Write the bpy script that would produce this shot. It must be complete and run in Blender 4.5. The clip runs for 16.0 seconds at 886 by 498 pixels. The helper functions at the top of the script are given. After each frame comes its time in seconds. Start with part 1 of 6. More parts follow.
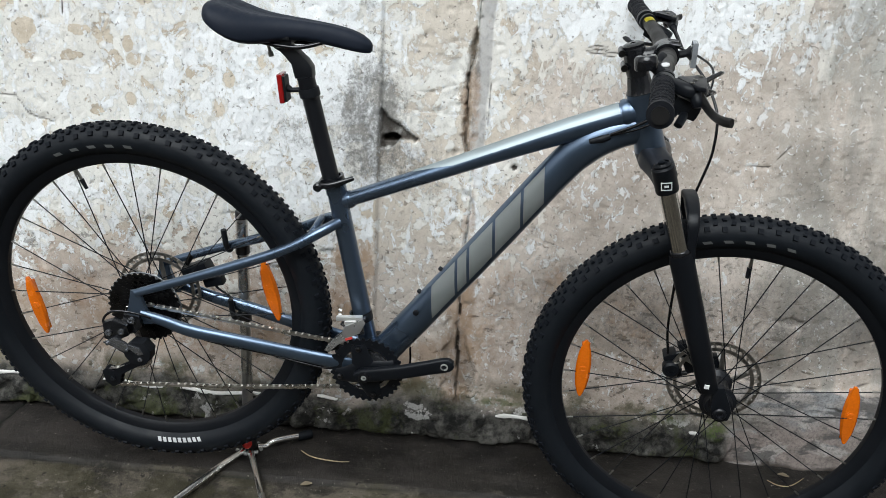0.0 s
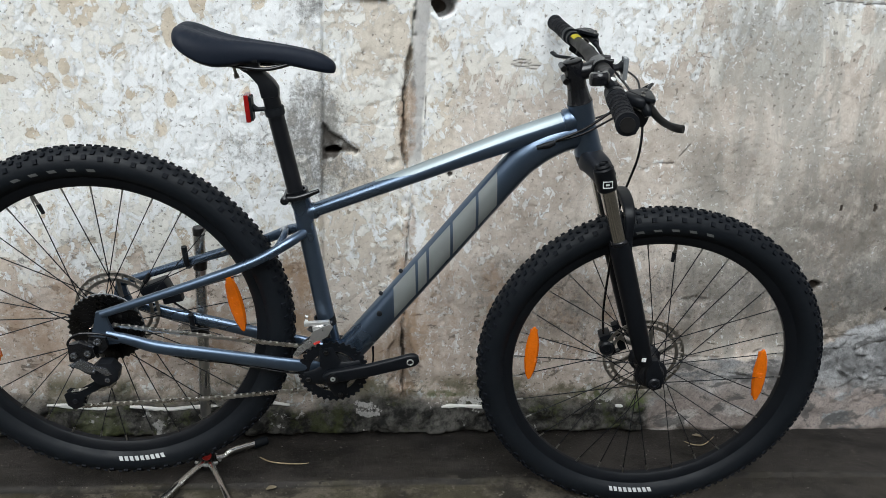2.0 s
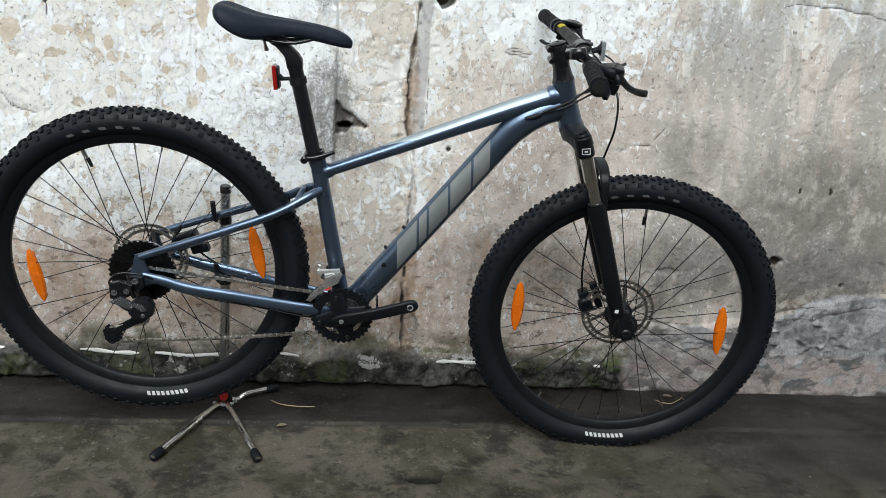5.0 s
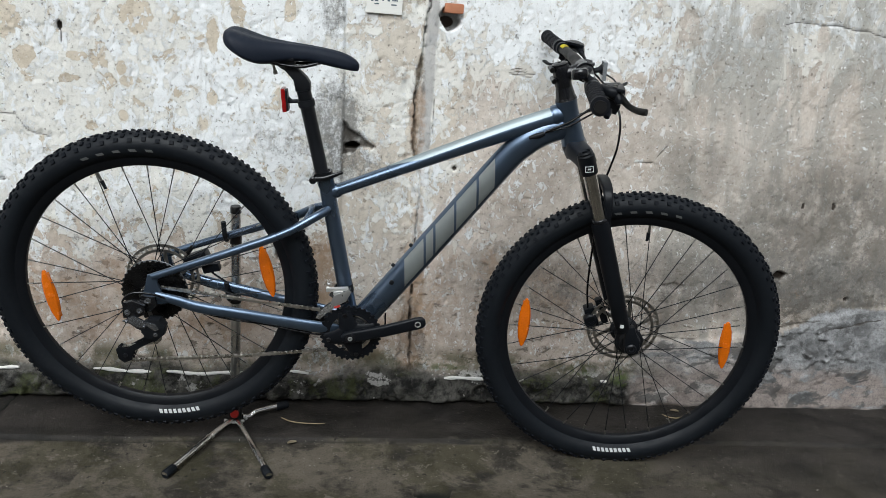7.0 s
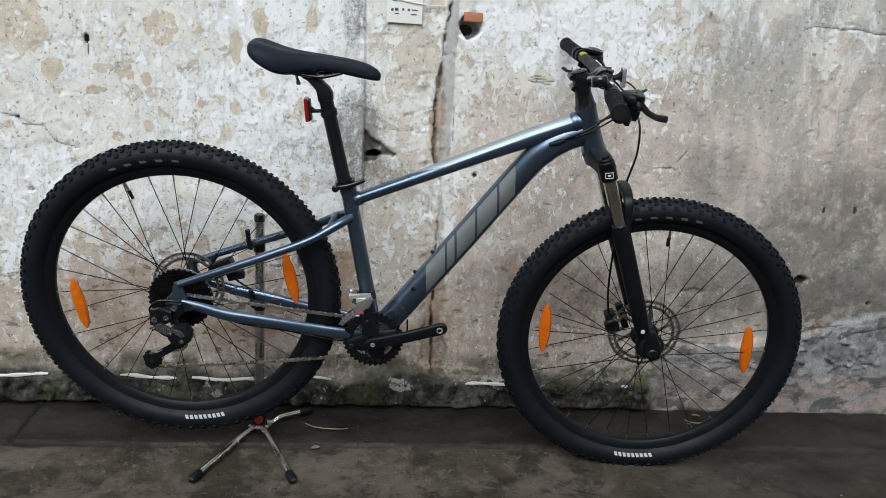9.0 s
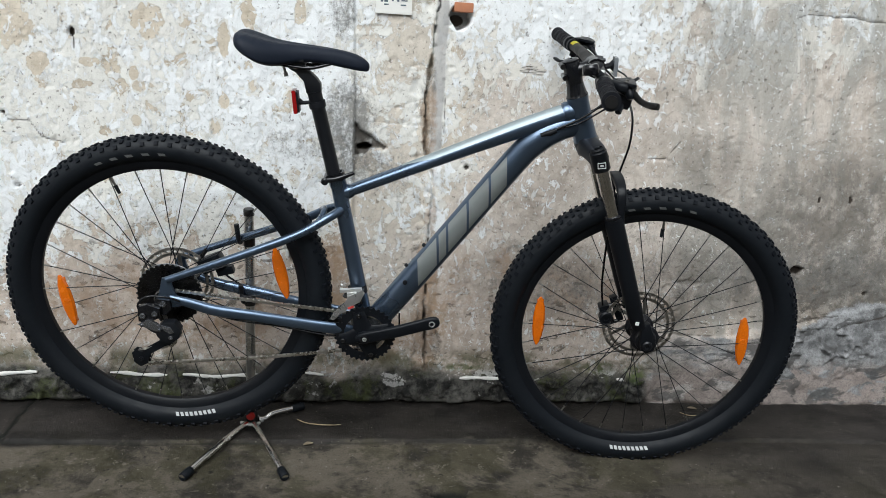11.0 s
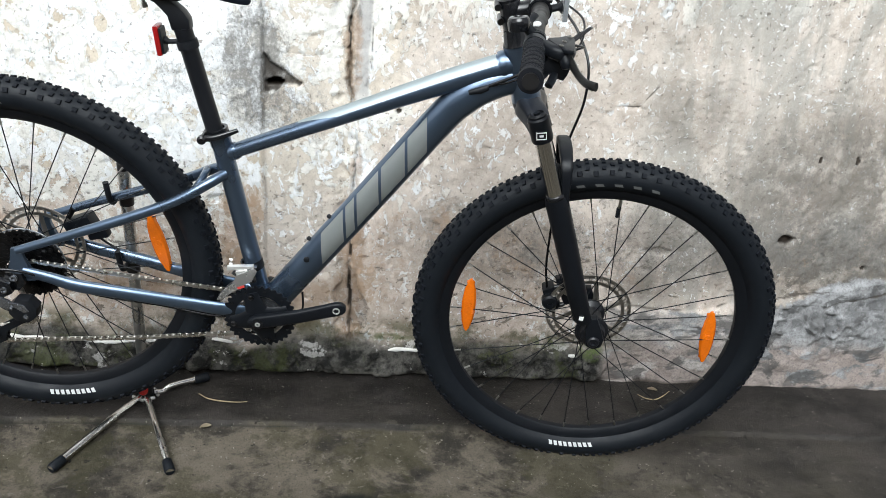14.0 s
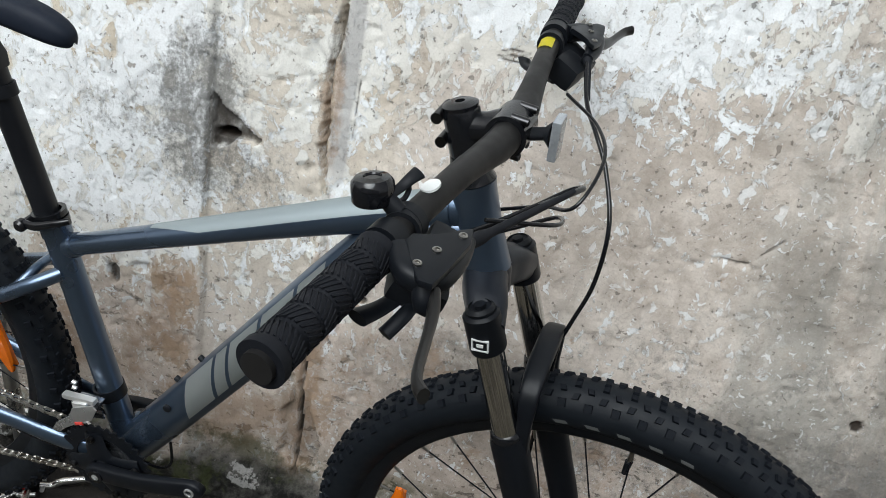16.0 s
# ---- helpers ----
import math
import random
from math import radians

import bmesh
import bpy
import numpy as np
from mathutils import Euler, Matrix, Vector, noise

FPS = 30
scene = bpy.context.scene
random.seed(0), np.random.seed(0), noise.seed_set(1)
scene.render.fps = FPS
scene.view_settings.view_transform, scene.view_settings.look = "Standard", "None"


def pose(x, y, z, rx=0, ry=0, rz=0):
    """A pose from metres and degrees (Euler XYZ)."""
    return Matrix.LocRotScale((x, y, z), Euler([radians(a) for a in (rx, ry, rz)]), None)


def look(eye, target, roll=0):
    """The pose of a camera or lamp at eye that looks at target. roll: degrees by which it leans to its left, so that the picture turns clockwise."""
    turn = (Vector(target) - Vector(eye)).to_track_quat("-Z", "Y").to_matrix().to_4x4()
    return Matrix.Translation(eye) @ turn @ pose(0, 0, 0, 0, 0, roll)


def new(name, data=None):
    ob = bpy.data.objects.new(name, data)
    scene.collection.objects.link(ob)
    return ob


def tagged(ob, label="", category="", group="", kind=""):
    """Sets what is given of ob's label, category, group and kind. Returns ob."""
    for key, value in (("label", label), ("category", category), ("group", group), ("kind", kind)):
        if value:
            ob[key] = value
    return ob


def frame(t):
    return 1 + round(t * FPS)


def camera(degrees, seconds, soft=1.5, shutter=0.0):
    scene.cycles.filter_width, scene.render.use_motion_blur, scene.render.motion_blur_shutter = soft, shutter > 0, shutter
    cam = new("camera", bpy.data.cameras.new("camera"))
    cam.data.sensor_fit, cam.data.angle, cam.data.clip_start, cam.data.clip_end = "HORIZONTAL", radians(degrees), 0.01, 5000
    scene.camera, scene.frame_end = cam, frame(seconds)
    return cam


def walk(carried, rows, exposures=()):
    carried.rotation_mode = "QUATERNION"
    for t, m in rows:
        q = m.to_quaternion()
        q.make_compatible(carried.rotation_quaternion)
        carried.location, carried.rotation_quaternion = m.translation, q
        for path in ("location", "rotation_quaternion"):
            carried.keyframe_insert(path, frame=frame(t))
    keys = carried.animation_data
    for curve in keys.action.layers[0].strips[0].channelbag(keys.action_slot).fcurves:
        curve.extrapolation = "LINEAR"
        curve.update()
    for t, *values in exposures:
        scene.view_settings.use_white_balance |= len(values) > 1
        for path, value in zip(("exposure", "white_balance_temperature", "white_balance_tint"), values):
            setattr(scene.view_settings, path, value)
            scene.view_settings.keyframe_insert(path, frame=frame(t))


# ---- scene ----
cam = camera(56.8, 16.0, soft=0.8)
PATH = [
    (0, (0.179, 0.2, 1.022), (0.141, 2.129, 0.496), 4.4),
    (0.5, (0.18, 0.203, 1.027), (0.138, 2.131, 0.495), 4.6),
    (1, (0.174, 0.205, 1.026), (0.141, 2.134, 0.498), 4.8),
    (1.5, (0.1, 0.177, 1.01), (0.186, 2.109, 0.501), 5.2),
    (2, (-0.016, 0.092, 1.037), (0.282, 2.007, 0.543), 3.5),
    (2.5, (-0.032, 0.043, 1.015), (0.277, 1.954, 0.516), 3.4),
    (3, (-0.033, -0.022, 0.982), (0.273, 1.894, 0.494), 5.0),
    (3.5, (-0.065, -0.088, 0.974), (0.251, 1.827, 0.492), 5.1),
    (6, (-0.047, -0.162, 0.958), (0.253, 1.768, 0.528), 4.5),
    (6.5, (-0.047, -0.171, 0.965), (0.246, 1.762, 0.543), 4.3),
    (7, (-0.055, -0.182, 0.968), (0.235, 1.754, 0.558), 4.2),
    (7.5, (-0.06, -0.191, 0.969), (0.224, 1.747, 0.565), 4.1),
    (8, (-0.064, -0.197, 0.971), (0.215, 1.743, 0.571), 4.0),
    (8.5, (-0.068, -0.2, 0.972), (0.208, 1.741, 0.574), 3.9),
    (9, (-0.066, -0.198, 0.974), (0.181, 1.746, 0.574), 3.6),
    (11.5, (-0.048, -0.178, 0.96), (0.207, 1.763, 0.552), 3.1),
    (12, (-0.046, -0.174, 0.968), (0.209, 1.768, 0.563), 3.3),
    (12.5, (0.002, -0.1, 0.984), (0.245, 1.841, 0.563), 3.3),
    (13, (0.074, 0.013, 1.023), (0.31, 1.925, 0.484), 4.8),
    (13.5, (0.13, 0.059, 1.07), (0.36, 1.929, 0.399), 5.1),
    (14, (0.185, 0.165, 1.092), (0.418, 2.025, 0.394), 5.2),
    (14.5, (0.27, 0.292, 1.13), (0.49, 2.147, 0.416), 5.0),
    (15, (0.444, 0.439, 1.172), (0.543, 2.298, 0.442), 7.5),
    (15.5, (0.553, 0.587, 1.203), (0.414, 2.424, 0.425), 9.1),
    (16, (0.544, 0.822, 1.204), (0.312, 2.635, 0.393), 11.5),
]
EXPOSURES = ((0.0, -0.02), (0.5, -0.03), (1.5, -0.06), (2.0, -0.13), (3.0, -0.22), (3.5, -0.10), (6.0, 0.03), (6.5, -0.03), (7.0, -0.15), (9.0, -0.24), (11.5, -0.05), (12.5, -0.07), (13.0, -0.02), (13.5, 0.16), (14.0, 0.50), (14.5, 0.08), (15.0, -0.03), (16.0, -0.06))
walk(cam, [(t, look(eye, target, roll)) for t, eye, target, roll in PATH], EXPOSURES)

# ---- light: an overcast sky over a narrow lane ----
world = bpy.data.worlds.new("sky")
scene.world = world
world.use_nodes = True
sky = world.node_tree.nodes.new("ShaderNodeTexSky")
sky.sky_type = "NISHITA"
sky.sun_disc = False
sky.sun_elevation = radians(44)
sky.sun_rotation = radians(200)
sky.air_density, sky.dust_density, sky.ozone_density = 1.0, 4.0, 1.0
sky_soft = world.node_tree.nodes.new("ShaderNodeHueSaturation")
sky_soft.inputs["Saturation"].default_value = 0.2
world.node_tree.links.new(sky.outputs[0], sky_soft.inputs["Color"])
backing = world.node_tree.nodes["Background"]
world.node_tree.links.new(sky_soft.outputs[0], backing.inputs[0])
backing.inputs[1].default_value = 0.13
sun = new("sun", bpy.data.lights.new("sun", "SUN"))
sun.data.energy, sun.data.angle, sun.data.color = 2.86, radians(50), (0.850, 0.950, 1.0)
sun.matrix_world = look((-0.8, -3.0, 3.0), (0, 0.0, 0))


# ---- tools ----
def finish(bm, name, mat, sharp=38):
    me = bpy.data.meshes.new(name)
    bmesh.ops.recalc_face_normals(bm, faces=bm.faces)
    bm.to_mesh(me)
    bm.free()
    for p in me.polygons:
        p.use_smooth = True
    me.set_sharp_from_angle(angle=radians(sharp))
    me.materials.append(mat)
    return me


def part(name, bm, mat, parent, label="", kind="", sharp=38):
    """One mesh object under a thing or under a part, in the thing's own space."""
    ob = new(name, finish(bm, name, mat, sharp))
    ob.parent = parent
    return tagged(ob, label=label, kind=kind)


def thing(name, label, category, m=None, group=""):
    ob = new(name)
    ob.empty_display_size = 0.05
    if m is not None:
        ob.matrix_world = m
    return tagged(ob, label=label, category=category, group=group)


def frame_at(p, z_dir, x_hint=(1, 0, 0)):
    """A matrix at p whose z runs along z_dir."""
    z = Vector(z_dir).normalized()
    x = Vector(x_hint)
    x = x - z * x.dot(z)
    if x.length < 1e-5:
        x = Vector((0, 1, 0)) - z * z.y
    x.normalize()
    y = z.cross(x)
    return Matrix(((x.x, y.x, z.x, p[0]), (x.y, y.y, z.y, p[1]), (x.z, y.z, z.z, p[2]), (0, 0, 0, 1)))


def bezier_points(pts, n=8):
    """A smooth line through the points (Catmull-Rom)."""
    pts = [Vector(p) for p in pts]
    full = [2 * pts[0] - pts[1]] + pts + [2 * pts[-1] - pts[-2]]
    out = []
    for i in range(1, len(full) - 2):
        a, b, c, d = full[i - 1:i + 3]
        for k in range(n):
            t = k / n
            out.append(0.5 * (2 * b + (c - a) * t + (2 * a - 5 * b + 4 * c - d) * t * t + (3 * b - a - 3 * c + d) * t ** 3))
    out.append(pts[-1])
    return out


def spread(values, n):
    """Numbers carried evenly along a line of n points."""
    values = list(values)
    if len(values) == 1:
        return values * n
    out = []
    for i in range(n):
        f = i / (n - 1) * (len(values) - 1)
        k = min(int(f), len(values) - 2)
        out.append(values[k] + (values[k + 1] - values[k]) * (f - k))
    return out


def sweep(bm, pts, radii, wide=None, seg=14, hint=(0, 1, 0), caps=True, square=1.0):
    """A tube along pts. radii: half height along its line; wide: half width along the hint's direction."""
    pts = [Vector(p) for p in pts]
    n = len(pts)
    ra = spread(radii if hasattr(radii, "__len__") else [radii], n)
    rb = spread(wide if hasattr(wide, "__len__") else [wide], n) if wide is not None else ra
    rings = []
    side = Vector(hint)
    for i, p in enumerate(pts):
        d = (pts[min(i + 1, n - 1)] - pts[max(i - 1, 0)]).normalized()
        side = side - d * side.dot(d)
        if side.length < 1e-4:
            side = d.orthogonal()
        side.normalize()
        up = d.cross(side)
        cs = [(math.cos(2 * math.pi * k / seg), math.sin(2 * math.pi * k / seg)) for k in range(seg)]
        cs = [(math.copysign(abs(u) ** square, u), math.copysign(abs(v) ** square, v)) for u, v in cs]
        rings.append([bm.verts.new(p + side * rb[i] * u + up * ra[i] * v) for u, v in cs])
    for a, b in zip(rings, rings[1:]):
        for k in range(seg):
            bm.faces.new((a[k], a[(k + 1) % seg], b[(k + 1) % seg], b[k]))
    if caps:
        bm.faces.new(rings[0][::-1])
        bm.faces.new(rings[-1])
    return bm


def rod(bm, a, b, r, r2=None, seg=14):
    return sweep(bm, [a, b], [r, r if r2 is None else r2], seg=seg)


def lathe(bm, m, profile, seg=24, closed=False):
    """A turned solid: profile rows of (radius, height) along m's z."""
    rings = []
    for r, h in profile:
        if r < 1e-6:
            rings.append([bm.verts.new(m @ Vector((0, 0, h)))])
        else:
            rings.append([bm.verts.new(m @ Vector((r * math.cos(2 * math.pi * k / seg), r * math.sin(2 * math.pi * k / seg), h))) for k in range(seg)])
    pairs = list(zip(rings, rings[1:]))
    if closed:
        pairs.append((rings[-1], rings[0]))
    for a, b in pairs:
        for k in range(seg):
            j = (k + 1) % seg
            if len(a) == 1 and len(b) > 1:
                bm.faces.new((a[0], b[k], b[j]))
            elif len(b) == 1 and len(a) > 1:
                bm.faces.new((a[k], b[0], a[j]))
            elif len(a) > 1:
                bm.faces.new((a[k], a[j], b[j], b[k]))
    return bm


def block(bm, m, size, bevel=0.0, segments=2):
    """A bevelled box with its centre at m."""
    b = bmesh.new()
    bmesh.ops.create_cube(b, size=1.0)
    bmesh.ops.transform(b, matrix=Matrix.Diagonal((*size, 1)), verts=b.verts)
    if bevel:
        bmesh.ops.bevel(b, geom=b.edges[:], offset=bevel, segments=segments, profile=0.7, affect="EDGES")
    return merge(bm, b, m)


def merge(bm, b, m=Matrix()):
    table = {v: bm.verts.new(m @ v.co) for v in b.verts}
    for f in b.faces:
        bm.faces.new([table[v] for v in f.verts])
    b.free()
    return bm


def plate(bm, outline, m, depth, bevel=0.0):
    """A flat outline in m's xy, thick along its z."""
    b = bmesh.new()
    low = [b.verts.new((x, y, -depth / 2)) for x, y in outline]
    high = [b.verts.new((x, y, depth / 2)) for x, y in outline]
    n = len(outline)
    b.faces.new(low[::-1])
    b.faces.new(high)
    for k in range(n):
        b.faces.new((low[k], low[(k + 1) % n], high[(k + 1) % n], high[k]))
    if bevel:
        rim = [e for e in b.edges if abs(e.verts[0].co.z - e.verts[1].co.z) < 1e-6]
        bmesh.ops.bevel(b, geom=rim, offset=bevel, segments=2, profile=0.6, affect="EDGES")
    return merge(bm, b, m)


def turn(bm, m):
    bmesh.ops.transform(bm, matrix=m, verts=bm.verts)
    return bm


# ---- materials ----
class Nodes:
    """Short hand for a node material."""

    def __init__(self, name):
        self.mat = bpy.data.materials.new(name)
        self.mat.use_nodes = True
        self.tree = self.mat.node_tree
        self.bsdf = self.tree.nodes["Principled BSDF"]
        self.place = self.tree.nodes.new("ShaderNodeTexCoord").outputs["Object"]

    def put(self, socket, value):
        if isinstance(value, bpy.types.NodeSocket):
            self.tree.links.new(value, socket)
        elif value is not None:
            socket.default_value = value

    def mapped(self, scale=(1, 1, 1), shift=(0, 0, 0)):
        n = self.tree.nodes.new("ShaderNodeMapping")
        self.put(n.inputs["Vector"], self.place)
        n.inputs["Scale"].default_value, n.inputs["Location"].default_value = scale, shift
        return n.outputs[0]

    def noise(self, scale, detail=6.0, rough=0.6, vector=None, distort=0.0, out="Fac"):
        n = self.tree.nodes.new("ShaderNodeTexNoise")
        self.put(n.inputs["Vector"], self.place if vector is None else vector)
        n.inputs["Scale"].default_value, n.inputs["Detail"].default_value = scale, detail
        n.inputs["Roughness"].default_value, n.inputs["Distortion"].default_value = rough, distort
        return n.outputs[out]

    def cells(self, scale, vector=None, feature="F1", rand=1.0, out="Distance"):
        n = self.tree.nodes.new("ShaderNodeTexVoronoi")
        n.feature = feature
        self.put(n.inputs["Vector"], self.place if vector is None else vector)
        n.inputs["Scale"].default_value, n.inputs["Randomness"].default_value = scale, rand
        return n.outputs[out]

    def step(self, value, low, high, to_low=0.0, to_high=1.0, smooth=True):
        n = self.tree.nodes.new("ShaderNodeMapRange")
        n.interpolation_type = "SMOOTHSTEP" if smooth else "LINEAR"
        self.put(n.inputs["Value"], value)
        for k, v in (("From Min", low), ("From Max", high), ("To Min", to_low), ("To Max", to_high)):
            n.inputs[k].default_value = v
        return n.outputs[0]

    def math(self, op, a, b=None, c=None):
        n = self.tree.nodes.new("ShaderNodeMath")
        n.operation = op
        for socket, v in zip(n.inputs, (a, b, c)):
            self.put(socket, v)
        return n.outputs[0]

    def axis(self, which):
        n = self.tree.nodes.new("ShaderNodeSeparateXYZ")
        self.put(n.inputs[0], self.place)
        return n.outputs[which]

    def mix(self, fac, a, b, kind="MIX"):
        n = self.tree.nodes.new("ShaderNodeMix")
        n.data_type, n.blend_type = "RGBA", kind
        self.put(n.inputs[0], fac)
        self.put(n.inputs[6], (*a, 1) if isinstance(a, tuple) else a)
        self.put(n.inputs[7], (*b, 1) if isinstance(b, tuple) else b)
        return n.outputs[2]

    def bump(self, height, strength=0.3, distance=0.002, normal=None):
        n = self.tree.nodes.new("ShaderNodeBump")
        self.put(n.inputs["Height"], height)
        n.inputs["Strength"].default_value, n.inputs["Distance"].default_value = strength, distance
        self.put(n.inputs["Normal"], normal)
        return n.outputs[0]

    def surface(self, color=None, rough=None, metal=None, normal=None, coat=None, coat_rough=None):
        for key, v in (("Base Color", (*color, 1) if isinstance(color, tuple) else color), ("Roughness", rough), ("Metallic", metal),
                       ("Normal", normal), ("Coat Weight", coat), ("Coat Roughness", coat_rough)):
            self.put(self.bsdf.inputs[key], v)
        return self.mat


def plain(name, color, rough=0.5, metal=0.0, grain=60.0, vary=0.25, relief=0.05, coat=None, dirt=0.0, gloss=0.5):
    """A colour with grain, uneven gloss, fine relief and a little dust."""
    n = Nodes(name)
    g = n.noise(grain, 4)
    big = n.noise(grain / 8, 3)
    dark = tuple(c * (1 - vary) for c in color)
    light = tuple(min(1, c * (1 + vary)) for c in color)
    col = n.mix(n.math("ADD", n.math("MULTIPLY", g, 0.5), n.math("MULTIPLY", big, 0.5)), dark, light)
    if dirt:
        col = n.mix(n.step(n.noise(grain / 3, 6, 0.7), 0.55, 0.75, 0, dirt), col, (0.25, 0.22, 0.19))
    n.bsdf.inputs["Specular IOR Level"].default_value = gloss
    r = n.step(big, 0.3, 0.7, max(0.02, rough - 0.08), min(1, rough + 0.08))
    return n.surface(col, r, metal, n.bump(g, relief, 0.001), coat, 0.08 if coat else None)


blue_paint = plain("blue_metallic_paint", (0.092, 0.134, 0.198), 0.31, 0.85, 40, 0.04, 0.0, coat=0.6)
silver_decal = plain("silver_decal", (0.40, 0.43, 0.425), 0.40, 0.35, 80, 0.05, 0.0)
black_alloy = plain("black_anodised_alloy", (0.0055, 0.0065, 0.009), 0.42, 0.0, 200, 0.3, 0.04, gloss=0.4)
black_satin = plain("black_satin_paint", (0.0045, 0.0057, 0.0080), 0.42, 0.0, 200, 0.3, 0.05, gloss=0.25)
black_gloss = plain("black_gloss_plastic", (0.006, 0.0065, 0.008), 0.18, 0.0, 100, 0.2, 0.02)
black_plastic = plain("black_plastic", (0.007, 0.0082, 0.0105), 0.5, 0.0, 300, 0.3, 0.08, gloss=0.22)
grey_alloy = plain("grey_alloy", (0.24, 0.25, 0.27), 0.22, 0.85, 200, 0.15, 0.03)
rubber = plain("black_rubber", (0.0040, 0.0060, 0.0090), 0.58, 0.0, 240, 0.35, 0.12, dirt=0.02, gloss=0.25)
tread_rubber = plain("tread_rubber", (0.0045, 0.0060, 0.0090), 0.68, 0.0, 240, 0.35, 0.12, gloss=0.14)
grip_rubber = plain("grip_rubber", (0.007, 0.008, 0.011), 0.65, 0.0, 500, 0.3, 0.15, gloss=0.2)
saddle_skin = plain("saddle_synthetic_leather", (0.0085, 0.0125, 0.022), 0.6, 0.0, 700, 0.2, 0.12, gloss=0.2)
chrome = plain("chrome_steel", (0.55, 0.55, 0.56), 0.12, 1.0, 60, 0.08, 0.01)
steel = plain("worn_steel", (0.32, 0.31, 0.29), 0.35, 1.0, 150, 0.3, 0.06)
dark_steel = plain("oiled_steel", (0.06, 0.06, 0.062), 0.36, 1.0, 200, 0.4, 0.08)
grey_steel = plain("grey_stand_steel", (0.55, 0.54, 0.52), 0.28, 0.95, 120, 0.25, 0.04, dirt=0.2)
stanchion_steel = plain("fork_stanchion_chrome", (0.66, 0.65, 0.63), 0.06, 1.0, 60, 0.1, 0.01)
bright_alloy = plain("bright_alloy", (0.70, 0.70, 0.69), 0.32, 0.7, 150, 0.12, 0.03)
orange_lens = plain("orange_reflector_plastic", (0.66, 0.135, 0.003), 0.20, 0.0, 300, 0.35, 0.25, coat=0.5)
red_lens = plain("red_lens_plastic", (0.26, 0.008, 0.008), 0.18, 0.0, 300, 0.15, 0.1, coat=0.4)
clear_lens = plain("clear_reflector_plastic", (0.42, 0.45, 0.48), 0.12, 0.6, 350, 0.45, 0.5)
white_print = plain("white_print", (0.72, 0.73, 0.72), 0.5, 0.0, 400, 0.08, 0.02)
grey_print = plain("grey_print", (0.11, 0.115, 0.115), 0.5, 0.0, 400, 0.1, 0.02)
tyre_print = plain("worn_tyre_print", (0.46, 0.47, 0.47), 0.6, 0.0, 300, 0.35, 0.05)
yellow_print = plain("yellow_print", (0.75, 0.66, 0.03), 0.45, 0.0, 400, 0.06, 0.02)
red_print = plain("red_print", (0.55, 0.05, 0.04), 0.45, 0.0, 400, 0.06, 0.02)
paper_white = plain("white_paper", (0.75, 0.74, 0.7), 0.7, 0.0, 200, 0.06, 0.05)


# ---- the old wall ----
def fbm(x, y, scale, octaves=4, seed=0.0, gain=0.5):
    """Layered value noise on arrays, in -1..1."""
    out, amp, total = np.zeros_like(x), 1.0, 0.0
    for o in range(octaves):
        f = scale * 2 ** o
        u, v = x * f + 17.3 * (o + 1) + seed * 5.1, y * f + 9.7 * (o + 1) + seed * 3.3
        i, j = np.floor(u), np.floor(v)
        a, b = u - i, v - j
        a, b = a * a * (3 - 2 * a), b * b * (3 - 2 * b)

        def h(p, q):
            s = np.sin(p * 127.1 + q * 311.7 + seed * 74.7) * 43758.5453
            return s - np.floor(s)
        out += amp * ((h(i, j) * (1 - a) + h(i + 1, j) * a) * (1 - b) + (h(i, j + 1) * (1 - a) + h(i + 1, j + 1) * a) * b)
        total += amp
        amp *= gain
    return out / total * 2 - 1


def ramp(v, low, high):
    t = np.clip((v - low) / (high - low), 0, 1)
    return t * t * (3 - 2 * t)


WALL_Y = 2.0
SLOPE_Y, SLOPE = 1.62, 0.15


def strip_edge(z):
    return -0.020 + 0.026 * (0.94 - z) + 0.004 * fbm(z, z * 0, 9, 3, 4)


def crack_line(z):
    return np.interp(z, (0.2, 0.33, 0.47, 0.65, 0.79, 0.90, 1.02, 1.18), (0.200, 0.194, 0.189, 0.200, 0.176, 0.170, 0.184, 0.198)) + 0.005 * fbm(z, z * 0, 9, 4, 8)


